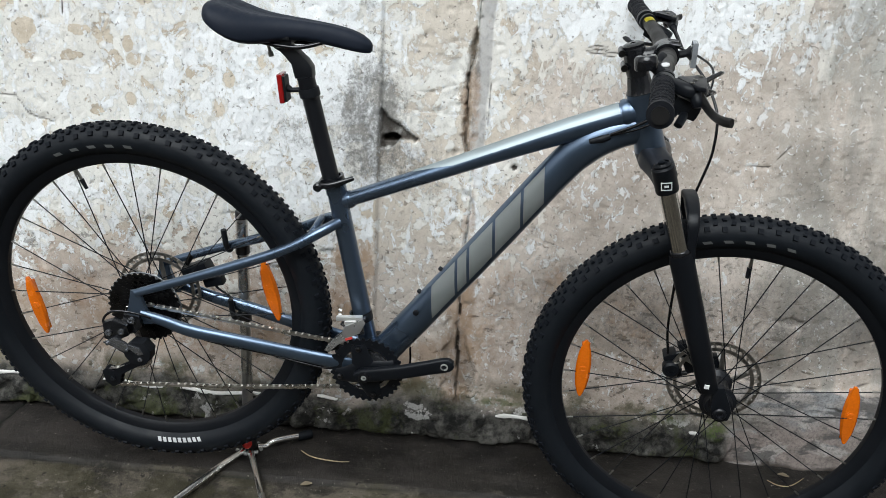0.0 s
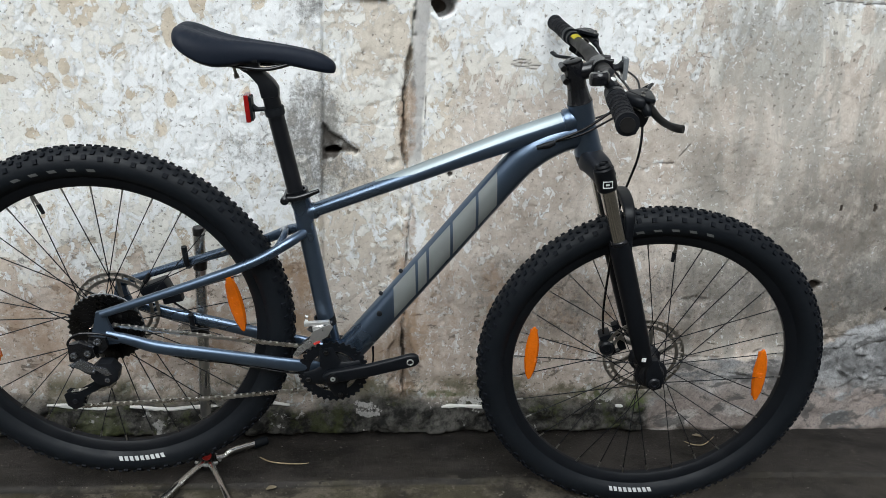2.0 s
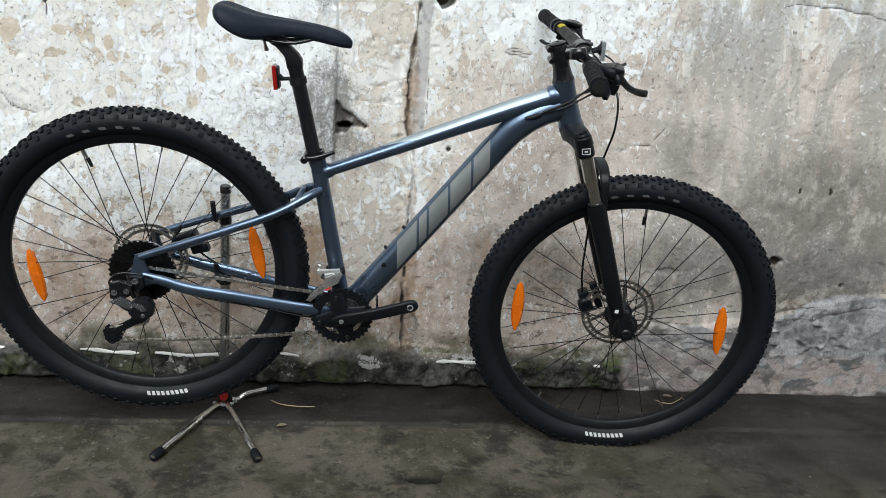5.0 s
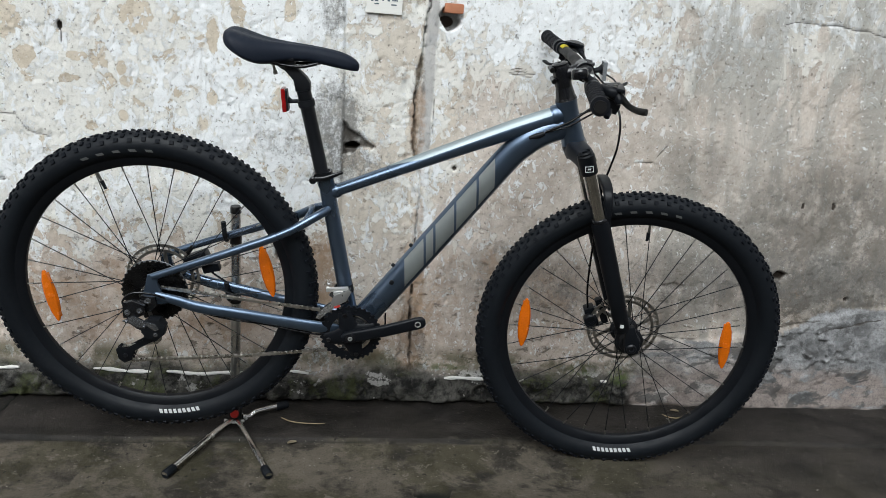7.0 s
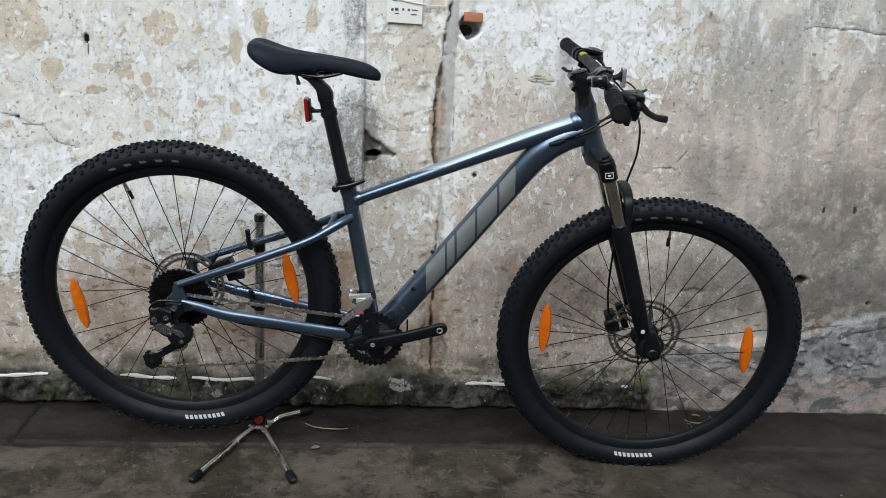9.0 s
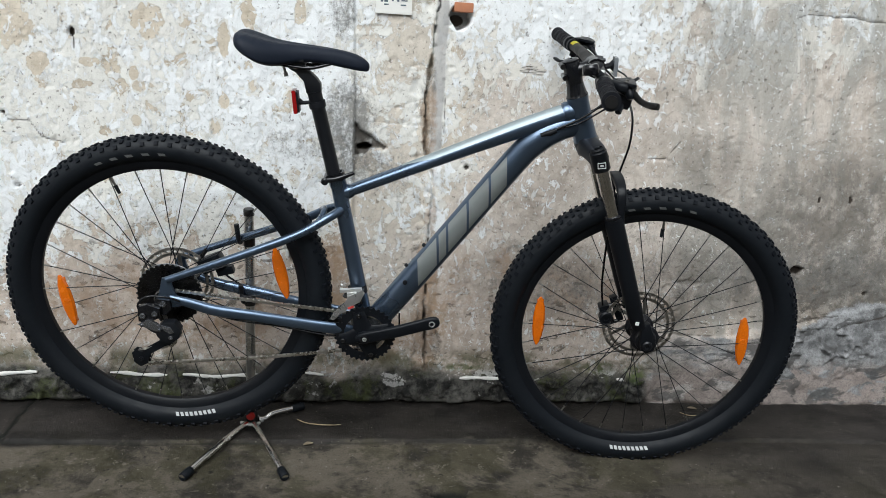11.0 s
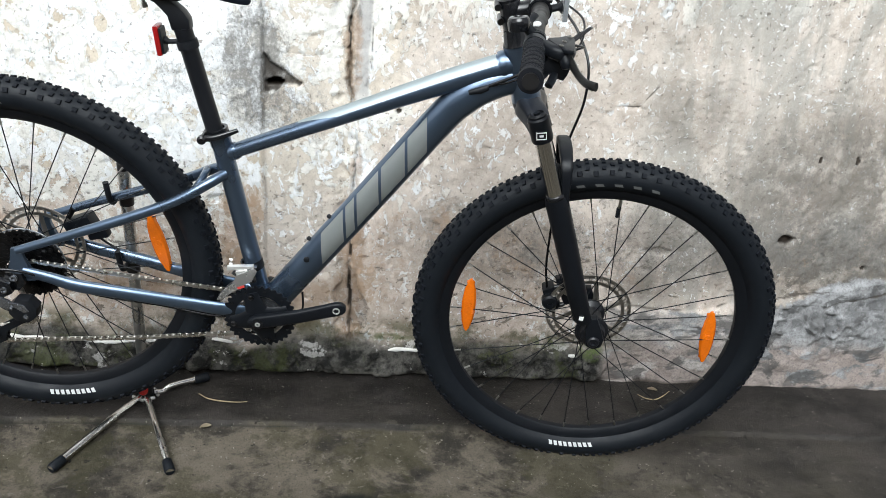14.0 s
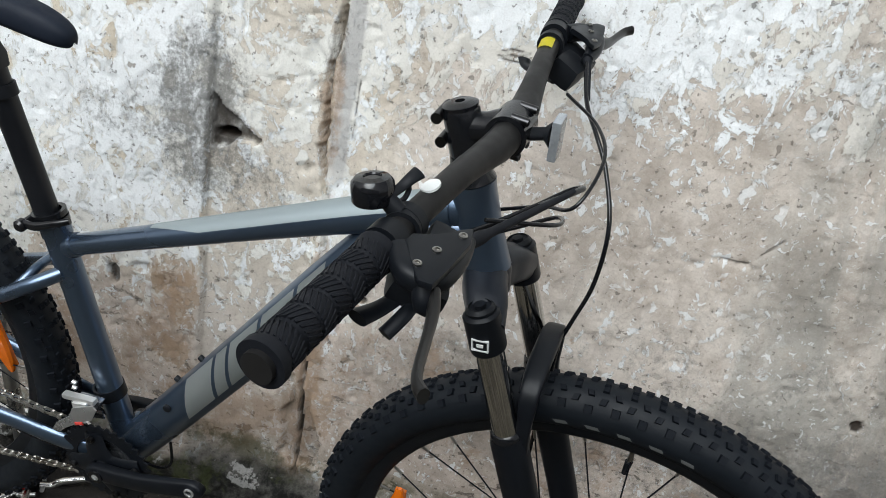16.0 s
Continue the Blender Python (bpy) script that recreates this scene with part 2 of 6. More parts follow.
def relief(x, z):
    """How far the plaster stands out from the wall's plane, and how much painted shade and grime darkens its cracks and
    holes.
    """
    h = 0.005 * fbm(x, z, 1.6, 3, 1) + 0.0022 * fbm(x, z, 9, 4, 2) + 0.0009 * fbm(x, z, 55, 3, 3)
    dirt_shade = np.zeros_like(x)
    flakes = fbm(x, z * 0.8, 14, 5, 21, 0.6)
    h += 0.0016 * ramp(flakes, 0.02, 0.06)
    chips = fbm(x, z, 60, 3, 33)
    h -= 0.0022 * ramp(chips, 0.42, 0.52)
    # the joint strip, set back behind a sharp upright edge
    e = strip_edge(z)
    upper = ramp(z, 0.12, 0.2)
    h -= 0.010 * ramp(x, e - 0.002, e + 0.002) * (1 - ramp(x, 0.17, 0.20)) * upper
    # the set-back edge's thin shade and dirt, painted in
    dirt_shade = np.maximum(dirt_shade, 0.30 * (1 - ramp(np.abs(x - e - 0.002), 0.0015, 0.005)) * upper * ramp(fbm(x, z, 18, 4, 61), -0.35, 0.15))
    # the jagged crack beside it
    c = crack_line(z)
    open_up = ramp(z, 0.66, 0.76) * (1 - ramp(z, 1.06, 1.16))
    w = 0.0034 + 0.0014 * (1 - ramp(z, 0.48, 0.6)) + 0.0066 * open_up * ramp(fbm(z, x * 0, 13, 4, 11), -0.45, 0.5)
    groove = 1 - ramp(np.abs(x - c + 0.004 * fbm(x, z, 60, 3, 62)), w * 0.55, w)
    h -= (0.014 + 0.020 * open_up + 0.004 * (1 - ramp(z, 0.45, 0.6))) * groove * upper
    # the groove alone stays pale, so its shade and dirt are painted
    dirt_shade = np.maximum(dirt_shade, groove * upper * (0.62 - 0.05 * open_up + 0.12 * (1 - ramp(z, 0.30, 0.45))) * (1 - 0.65 * np.exp(-((z - 0.70) / 0.07) ** 2)) * ramp(fbm(x, z, 22, 4, 69), -0.5, 0.2))
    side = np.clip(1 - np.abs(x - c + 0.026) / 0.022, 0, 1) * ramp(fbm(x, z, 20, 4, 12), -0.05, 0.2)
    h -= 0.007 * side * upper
    dirt_shade = np.maximum(dirt_shade, 0.45 * side * open_up * ramp(fbm(x, z, 40, 4, 74), 0.0, 0.3))
    # plaster broken away along the foot of the crack
    torn = ramp(0.034 - np.abs(x - c - 0.004) + 0.03 * fbm(x, z, 16, 4, 63), 0.0, 0.006) * ramp(z, 0.17, 0.2) * (1 - ramp(z, 0.30, 0.36))
    h -= 0.012 * torn
    dirt_shade = np.maximum(dirt_shade, 0.35 * torn)
    # a triangular break in the plaster with a hole in it
    tri = ramp(x, -0.018, -0.014) * ramp(0.066 - x - np.abs(z - 0.776 - 0.01 * (0.06 - x) / 0.06) * 1.75 + 0.022 * fbm(x, z, 38, 4, 14), 0.0, 0.006)
    h -= 0.014 * tri
    dirt_shade = np.maximum(dirt_shade, 0.58 * tri * ramp(fbm(x, z, 50, 3, 64), -0.9, 0.0))
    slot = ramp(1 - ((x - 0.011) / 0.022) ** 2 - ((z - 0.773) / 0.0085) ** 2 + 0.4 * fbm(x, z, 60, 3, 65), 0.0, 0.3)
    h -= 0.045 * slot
    dirt_shade = np.maximum(dirt_shade, slot)
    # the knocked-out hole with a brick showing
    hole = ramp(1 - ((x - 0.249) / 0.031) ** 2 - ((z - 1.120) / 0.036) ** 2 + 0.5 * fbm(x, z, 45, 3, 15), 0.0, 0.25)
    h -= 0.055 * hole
    dirt_shade = np.maximum(dirt_shade, hole * (0.5 + 0.5 * (1 - ramp(np.hypot((x - 0.242) / 0.02, (z - 1.112) / 0.014), 0.7, 1.1))))
    # small pits and knocks; the last number is their painted dirt and shade
    for px, pz, rx, rz, deep, dirt in ((1.276, 0.469, 0.022, 0.013, 0.02, 0.75), (0.287, 0.730, 0.009, 0.008, 0.008, 0.7), (-0.716, 1.026, 0.006, 0.014, 0.012, 1.0), (-0.711, 0.998, 0.003, 0.018, 0.002, 0.7), (-0.886, 0.822, 0.007, 0.005, 0.006, 0.8), (0.267, 0.547, 0.017, 0.016, 0.03, 0.62),
                                       (-0.12, 0.50, 0.02, 0.012, 0.005, 0.2), (-0.30, 0.62, 0.016, 0.01, 0.004, 0.2), (-0.17, 0.475, 0.012, 0.022, 0.01, 0.6), (1.50, 0.405, 0.010, 0.008, 0.008, 0.7),
                                       (1.08, 0.56, 0.009, 0.012, 0.006, 0.75), (1.314, 0.677, 0.005, 0.009, 0.005, 0.9), (1.411, 0.680, 0.007, 0.012, 0.005, 0.85), (0.95, 0.425, 0.035, 0.012, 0.006, 0.3), (-0.86, 0.64, 0.012, 0.006, 0.004, 0.5)):
        pit = ramp(1 - ((x - px) / rx) ** 2 - ((z - pz) / rz) ** 2 + 0.45 * fbm(x, z, 60, 2, 16), 0, 0.4)
        h -= deep * pit
        dirt_shade = np.maximum(dirt_shade, dirt * pit)
    # hairline cracks
    for ax, az, bx, bz in ((0.80, 0.771, 0.84, 0.779), (0.84, 0.779, 0.879, 0.824), (-0.95, 0.838, -0.887, 0.822), (-0.887, 0.822, -0.876, 0.803), (-0.876, 0.803, -0.823, 0.800), (-0.823, 0.800, -0.797, 0.765), (-0.797, 0.765, -0.745, 0.753),
                           (0.42, 0.996, 0.485, 0.993), (0.415, 0.986, 0.475, 0.984), (0.43, 1.003, 0.46, 1.004), (0.126, 0.989, 0.178, 0.995), (0.052, 0.884, 0.103, 0.877), (0.103, 0.877, 0.166, 0.91), (0.011, 0.84, 0.171, 0.838),
                           (0.215, 0.96, 0.221, 0.88), (0.221, 0.88, 0.222, 0.787), (0.222, 0.787, 0.208, 0.735), (0.05, 0.40, 0.16, 0.47), (1.177, 1.179, 1.296, 1.184), (1.296, 1.184, 1.42, 1.172), (1.29, 1.186, 1.55, 1.155), (1.20, 0.295, 1.42, 0.335), (1.05, 0.225, 1.16, 0.216), (1.42, 0.30, 1.62, 0.345)):
        t = np.clip(((x - ax) * (bx - ax) + (z - az) * (bz - az)) / ((bx - ax) ** 2 + (bz - az) ** 2), 0, 1)
        d = np.hypot(x - ax - t * (bx - ax), z - az - t * (bz - az) + 0.010 * fbm(x, z, 24, 4, 17))
        line = 1 - ramp(d, 0.0008, 0.0042)
        h -= 0.002 * line
        dirt_shade = np.maximum(dirt_shade, (0.32 if -0.01 < ax < 0.2 else 0.6) * line)
    # the mossy foot of the wall, and the later repair beside it
    foot = 1 - ramp(z + 0.014 * fbm(x, z, 8, 4, 18), 0.135, 0.155)
    old = 1 - ramp(x + 0.03 * fbm(x, z, 12, 3, 19), 0.85, 0.88)
    h += old * foot * (0.024 + 0.018 * fbm(x, z, 10, 5, 20) + 0.009 * ramp(fbm(x, z, 34, 3, 66), 0.0, 0.3))
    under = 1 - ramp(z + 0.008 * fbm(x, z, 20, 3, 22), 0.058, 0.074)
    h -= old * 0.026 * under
    # shade under the ledge's overhang, put into the colour
    dirt_shade = np.maximum(dirt_shade, 0.7 * old * under)
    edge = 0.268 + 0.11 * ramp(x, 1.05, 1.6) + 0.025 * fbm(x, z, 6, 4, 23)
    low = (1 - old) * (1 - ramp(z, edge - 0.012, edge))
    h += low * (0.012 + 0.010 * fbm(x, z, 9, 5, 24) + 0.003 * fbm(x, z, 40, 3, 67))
    # darkened along the repair's upper rim and, in patches, at its foot
    dirt_shade = np.maximum(dirt_shade, 0.6 * (1 - old) * np.clip(1 - np.abs(z - edge - 0.002) / 0.007, 0, 1) * ramp(fbm(x, z, 12, 4, 68), -0.1, 0.25))
    dirt_shade = np.maximum(dirt_shade, 0.62 * (1 - old) * (1 - ramp(z + 0.022 * fbm(x, z, 9, 4, 72), 0.060, 0.085)) * ramp(fbm(x, z, 7, 4, 73), -0.6, 0.0))
    lumps = ramp(fbm(x, z, 30, 3, 25), 0.12, 0.3) * np.exp(-((x - 1.39) / 0.14) ** 2 - ((z - 0.25) / 0.07) ** 2)
    h += 0.020 * lumps
    return h, dirt_shade


def stretch(low, high, fine_low, fine_high, fine, coarse):
    a = list(np.arange(low, fine_low, coarse)) + list(np.arange(fine_low, fine_high, fine)) + list(np.arange(fine_high, high + coarse, coarse))
    return np.array(a)


def sheet(name, xs, zs, place, mat, back=None):
    """A grid of points turned into one sheet by place(x, z); with back, a slab as thick as that plane."""
    gx, gz = np.meshgrid(xs, zs)
    pts = np.stack(place(gx, gz), -1)
    if back is not None:
        for edge in (pts[0], pts[-1], pts[:, 0], pts[:, -1]):
            edge[:, 1] = back
    pts = pts.reshape(-1, 3)
    nx, nz = len(xs), len(zs)
    k = np.arange(nx * nz).reshape(nz, nx)
    faces = np.stack((k[:-1, :-1], k[:-1, 1:], k[1:, 1:], k[1:, :-1]), -1).reshape(-1, 4).tolist()
    if back is not None:
        faces.append([int(k[0, 0]), int(k[-1, 0]), int(k[-1, -1]), int(k[0, -1])])
    me = bpy.data.meshes.new(name)
    me.from_pydata(pts.tolist(), [], faces)
    me.polygons.foreach_set("use_smooth", np.ones(len(faces), bool))
    me.materials.append(mat)
    me.update()
    return new(name, me)


def plaster():
    n = Nodes("weathered_limewashed_plaster")
    x, z = n.axis(0), n.axis(2)
    wob = n.math("SUBTRACT", n.noise(5.0, 6, 0.65), 0.5)
    fine = n.noise(42, 8, 0.7)
    sandy = n.noise(170, 4, 0.75)
    grain = n.noise(330, 3, 0.8)

    def plus(*v):
        out = v[0]
        for w in v[1:]:
            out = n.math("ADD", out, w)
        return out

    def times(a, b):
        return n.math("MULTIPLY", a, b)

    def spot_field(rows, reach=1.5):
        """Soft blots at given places of the wall: x, z, half width, half height, force."""
        field = None
        for cx, cz, rx, rz, force in rows:
            dx = n.math("DIVIDE", n.math("SUBTRACT", x, cx), rx)
            dz = n.math("DIVIDE", n.math("SUBTRACT", z, cz), rz)
            blot = n.step(plus(times(dx, dx), times(dz, dz)), 0.0, reach, force, 0.0)
            field = blot if field is None else n.math("MAXIMUM", field, blot)
        return field

    # bare plaster: sandy to the left, pinkish to the right and low down
    mottle = plus(times(n.noise(3.0, 6, 0.6), 0.45), times(n.noise(26, 7, 0.7), 0.55))
    left_bare = n.mix(n.step(mottle, 0.36, 0.62), (0.49, 0.42, 0.33), (0.66, 0.59, 0.49))
    right_bare = n.mix(n.step(mottle, 0.36, 0.62), (0.425, 0.365, 0.312), (0.665, 0.60, 0.538))
    low_bare = n.mix(n.step(mottle, 0.36, 0.62), (0.40, 0.332, 0.280), (0.65, 0.567, 0.500))
    to_right = n.step(plus(x, times(wob, 0.3)), 0.18, 0.32)
    bare = n.mix(to_right, left_bare, right_bare)
    down = n.step(plus(z, times(wob, 0.35)), 0.40, 0.60, 1, 0)
    bare = n.mix(down, bare, low_bare)
    bare = n.mix(times(n.step(x, -0.02, -0.01), n.step(x, 0.17, 0.19, 0.55, 0)), bare, (0.60, 0.555, 0.50))
    bare = n.mix(n.step(sandy, 0.52, 0.70, 0, 0.4), bare, (0.27, 0.22, 0.18))
    # first coat: greyish white, worn through in patches; to the right only streaks and islands of it
    height = plus(z, times(wob, 0.30))
    need_left = n.step(height, 0.30, 0.60, 0.27, 0.02)
    need_right = plus(n.step(height, 0.84, 1.10, 0.385, 0.10), n.step(plus(x, times(wob, 0.3)), 0.42, 0.95, -0.15, 0.035), times(n.step(plus(z, times(wob, 0.22)), 1.05, 1.11, 0, -0.15), n.step(plus(x, times(wob, 0.3)), 0.80, 0.95)))
    strip = times(n.step(x, -0.025, -0.012), n.step(x, 0.175, 0.195, 1, 0))
    need = plus(n.mix(to_right, need_left, need_right), times(strip, 0.10))
    patches = spot_field(((-0.875, 1.045, 0.075, 0.085, 0.26), (-0.80, 0.95, 0.03, 0.035, 0.24), (-0.531, 1.062, 0.048, 0.048, 0.26), (-0.35, 1.03, 0.016, 0.05, 0.28), (-0.678, 0.955, 0.026, 0.016, 0.28), (-0.694, 0.90, 0.03, 0.016, 0.28),
                          (-0.571, 0.935, 0.014, 0.025, 0.28), (-0.559, 0.902, 0.018, 0.017, 0.28), (-0.567, 0.815, 0.014, 0.017, 0.28), (-0.372, 0.808, 0.017, 0.025, 0.28), (-0.35, 0.873, 0.015, 0.020, 0.28), (-0.186, 0.882, 0.013, 0.034, 0.28),
                          (-0.291, 1.095, 0.022, 0.038, 0.26), (-0.16, 1.11, 0.018, 0.038, 0.26), (0.10, 1.06, 0.09, 0.10, 0.10), (1.29, 1.14, 0.02, 0.05, 0.3), (1.095, 1.165, 0.024, 0.04, 0.3), (0.90, 1.14, 0.04, 0.06, 0.2)), 1.3)
    tall = n.mapped((1, 1, 0.55))
    first = n.mix(to_right, n.noise(17, 10, 0.64, distort=0.3), n.noise(21, 10, 0.66, vector=tall, distort=0.5))
    first = n.math("SUBTRACT", n.math("SUBTRACT", plus(first, times(n.noise(3.3, 4, 0.6), 0.45)), need), patches)
    coat1 = n.step(first, 0.600, 0.610)
    grey_white = n.mix(n.noise(9, 7, 0.65), (0.64, 0.625, 0.58), (0.82, 0.805, 0.76))
    grey_white = n.mix(n.step(n.noise(60, 6, 0.7, vector=n.mapped(shift=(3, 3, 9))), 0.52, 0.66, 0, 0.45), grey_white, (0.42, 0.40, 0.36))
    # second coat: brighter, bluish white, in flakes
    second = n.math("SUBTRACT", n.math("SUBTRACT", plus(n.noise(30, 10, 0.70, vector=n.mapped((1, 1, 0.75), (4, 2, 6)), distort=0.5), times(n.noise(2.4, 5, 0.6, vector=n.mapped(shift=(1, 7, 2))), 0.5)), times(need, 0.60)), patches)
    coat2 = n.step(second, 0.725, 0.735)
    grey_white = n.mix(times(to_right, 0.8), grey_white, n.mix(n.noise(9, 7, 0.65), (0.57, 0.535, 0.48), (0.75, 0.715, 0.655)))
    col = n.mix(coat1, bare, grey_white)
    # edge shade of the worn patches, drawn as a thin brown line
    col = n.mix(n.step(n.math("ABSOLUTE", n.math("SUBTRACT", first, 0.596)), 0.0, 0.008, 0.14, 0.0), col, (0.30, 0.25, 0.19))
    col = n.mix(coat2, col, n.mix(fine, (0.75, 0.765, 0.77), (0.855, 0.87, 0.875)))
    # likewise a painted line of edge shade round the second coat's flakes
    col = n.mix(n.step(n.math("ABSOLUTE", n.math("SUBTRACT", second, 0.721)), 0.0, 0.006, 0.12, 0.0), col, (0.34, 0.31, 0.27))
    # bright flecks of limewash left on the bare plaster, at two sizes
    fleck_a = times(n.step(n.noise(44, 6, 0.62, vector=n.mapped((1, 1, 0.8), (9, 4, 1)), distort=0.5), 0.585, 0.60), n.step(n.noise(6, 5), 0.36, 0.50))
    fleck_b = times(n.step(n.noise(27, 8, 0.68, vector=n.mapped((1, 1, 0.9), (3, 4, 11)), distort=0.6), 0.650, 0.660), n.step(n.noise(5, 4, vector=n.mapped(shift=(2, 2, 2))), 0.36, 0.5))
    fleck_c = times(n.step(n.noise(70, 3, 0.55, vector=n.mapped((1, 1, 0.85), (6, 2, 3)), distort=0.9), 0.640, 0.655), n.step(n.noise(7, 4, vector=n.mapped(shift=(4, 9, 2))), 0.40, 0.50))
    fleck_d = times(n.step(n.noise(40, 4, 0.6, vector=n.mapped((1.2, 1, 0.8), (2, 6, 7)), distort=0.8), 0.660, 0.672), to_right)
    # far to the right the flecks are small, and the plaster is smeared with grey
    far_right = n.step(plus(x, times(wob, 0.4)), 0.75, 0.98)
    small = times(n.step(n.noise(75, 4, 0.6, vector=n.mapped((1, 1, 1.15), (8, 2, 4)), distort=0.6), 0.635, 0.648), times(far_right, 0.95))
    large = times(n.math("MAXIMUM", n.math("MAXIMUM", fleck_a, fleck_b), fleck_d), n.step(far_right, 0, 1, 1.0, 0.12))
    flecks = n.math("MAXIMUM", n.math("MAXIMUM", large, small), times(fleck_c, 0.9))
    smear = times(n.step(n.noise(1.0, 9, 0.68, vector=n.mapped((9, 1, 3.2), (3, 1, 6)), distort=0.5), 0.40, 0.58, 0.05, 0.75), far_right)
    col = n.mix(smear, col, n.mix(sandy, (0.21, 0.203, 0.182), (0.43, 0.417, 0.380)))
    col = n.mix(times(flecks, 0.92), col, n.mix(fine, (0.69, 0.69, 0.68), (0.84, 0.845, 0.84)))
    specks = n.step(n.noise(95, 3, 0.6, vector=n.mapped(shift=(2, 8, 5))), 0.645, 0.66)
    col = n.mix(times(specks, 0.6), col, (0.10, 0.085, 0.07))
    blots = times(n.step(n.noise(30, 6, 0.68, vector=n.mapped(shift=(7, 8, 9))), 0.665, 0.68), 0.7)
    col = n.mix(blots, col, (0.21, 0.175, 0.135))
    # faint runs of dirt down the wall
    col = n.mix(n.step(n.noise(1.0, 8, 0.75, vector=n.mapped((30, 1, 2.2))), 0.5, 0.72, 0, 0.26), col, (0.33, 0.30, 0.26))
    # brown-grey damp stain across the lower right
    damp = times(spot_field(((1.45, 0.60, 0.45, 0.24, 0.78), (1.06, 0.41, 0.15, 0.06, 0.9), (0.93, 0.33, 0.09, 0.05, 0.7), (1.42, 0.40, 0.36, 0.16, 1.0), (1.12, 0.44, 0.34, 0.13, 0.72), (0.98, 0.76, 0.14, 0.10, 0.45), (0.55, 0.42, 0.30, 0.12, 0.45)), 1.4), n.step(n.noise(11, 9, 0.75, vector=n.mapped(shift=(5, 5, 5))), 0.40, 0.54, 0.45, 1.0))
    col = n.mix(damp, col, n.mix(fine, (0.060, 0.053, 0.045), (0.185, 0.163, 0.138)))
    # the lower plaster is chipped and pocked
    lower = n.step(plus(z, times(wob, 0.35)), 0.36, 0.66, 1.0, 0.12)
    chips = times(n.step(n.noise(25, 9, 0.70, vector=n.mapped((0.8, 1, 1.5), (6, 1, 2)), distort=0.5), 0.595, 0.615), lower)
    scabs = times(n.step(n.noise(30, 8, 0.68, vector=n.mapped((0.8, 1, 1.4), (1, 9, 4)), distort=0.5), 0.635, 0.65), lower)
    col = n.mix(times(scabs, 0.8), col, n.mix(fine, (0.50, 0.455, 0.40), (0.70, 0.655, 0.60)))
    col = n.mix(times(chips, 0.75), col, (0.125, 0.105, 0.088))
    # a smooth run of grey mortar beside the crack
    run_mid = plus(n.step(z, 0.76, 1.16, 0.200, 0.202), times(wob, 0.025))
    mortar = times(n.step(n.math("ABSOLUTE", n.math("SUBTRACT", x, run_mid)), 0.012, 0.019, 1, 0), n.step(plus(z, times(wob, 0.2)), 0.72, 0.78))
    col = n.mix(times(mortar, 0.85), col, n.mix(n.noise(24, 7, 0.7), (0.32, 0.315, 0.31), (0.52, 0.505, 0.49)))
    # grey mildew, grainy: the joint strip, the hollow by it, low down and to the right
    mild = plus(times(n.noise(13, 10, 0.8, vector=n.mapped((1.5, 1, 0.7))), 0.52), times(n.noise(95, 7, 0.85), 0.48))
    dark_spots = spot_field(((-0.03, 0.80, 0.10, 0.17, 0.23), (-0.16, 0.78, 0.10, 0.07, 0.15), (0.08, 0.70, 0.08, 0.10, 0.15), (0.12, 0.46, 0.08, 0.18, 0.10), (0.45, 0.42, 0.26, 0.16, 0.13), (0.32, 0.62, 0.08, 0.08, 0.10),
                             (0.95, 0.58, 0.40, 0.14, 0.12), (1.40, 0.64, 0.36, 0.24, 0.12), (1.00, 0.44, 0.42, 0.12, 0.15), (0.70, 0.40, 0.28, 0.12, 0.16), (0.80, 0.27, 0.26, 0.08, 0.14), (-0.45, 0.56, 0.3, 0.2, 0.07), (0.14, 1.0, 0.09, 0.2, 0.08),
                             (1.35, 0.46, 0.5, 0.12, 0.20), (0.175, 0.90, 0.025, 0.15, 0.17), (-0.055, 1.12, 0.04, 0.10, 0.19), (-0.10, 0.74, 0.06, 0.12, 0.12), (0.448, 0.991, 0.045, 0.014, 0.13)), 1.6)
    dark = n.step(plus(mild, dark_spots), 0.60, 0.76)
    col = n.mix(times(dark, 0.82), col, n.mix(sandy, (0.055, 0.053, 0.05), (0.26, 0.25, 0.235)))
    rust_spots = spot_field(((0.182, 0.86, 0.026, 0.16, 0.24), (0.192, 0.30, 0.045, 0.28, 0.30), (0.195, 0.60, 0.02, 0.2, 0.22), (-0.07, 0.42, 0.06, 0.14, 0.24), (0.36, 0.40, 0.16, 0.18, 0.15), (-0.5, 0.33, 0.55, 0.14, 0.20), (0.06, 0.26, 0.16, 0.10, 0.24),
                             (0.62, 0.36, 0.3, 0.12, 0.13), (1.05, 0.34, 0.14, 0.05, 0.08)))
    brown = n.step(plus(n.noise(13, 10, 0.74, vector=n.mapped(shift=(1, 5, 2))), rust_spots), 0.60, 0.78, 0, 0.6)
    col = n.mix(brown, col, n.mix(fine, (0.20, 0.12, 0.07), (0.46, 0.31, 0.20)))
    # ochre plaster laid bare in patches
    ochre_spots = spot_field(((-0.092, 0.49, 0.017, 0.045, 0.26), (-0.028, 0.47, 0.022, 0.09, 0.26), (-0.055, 0.345, 0.06, 0.045, 0.25), (-0.38, 0.25, 0.30, 0.05, 0.17), (0.210, 0.40, 0.022, 0.17, 0.26), (0.266, 0.52, 0.03, 0.02, 0.2), (-0.046, 0.45, 0.022, 0.07, 0.28), (0.235, 0.30, 0.03, 0.08, 0.22)), 1.4)
    ochre = n.step(plus(n.noise(18, 8, 0.68, vector=n.mapped(shift=(9, 3, 3)), distort=0.4), ochre_spots), 0.68, 0.71, 0, 0.62)
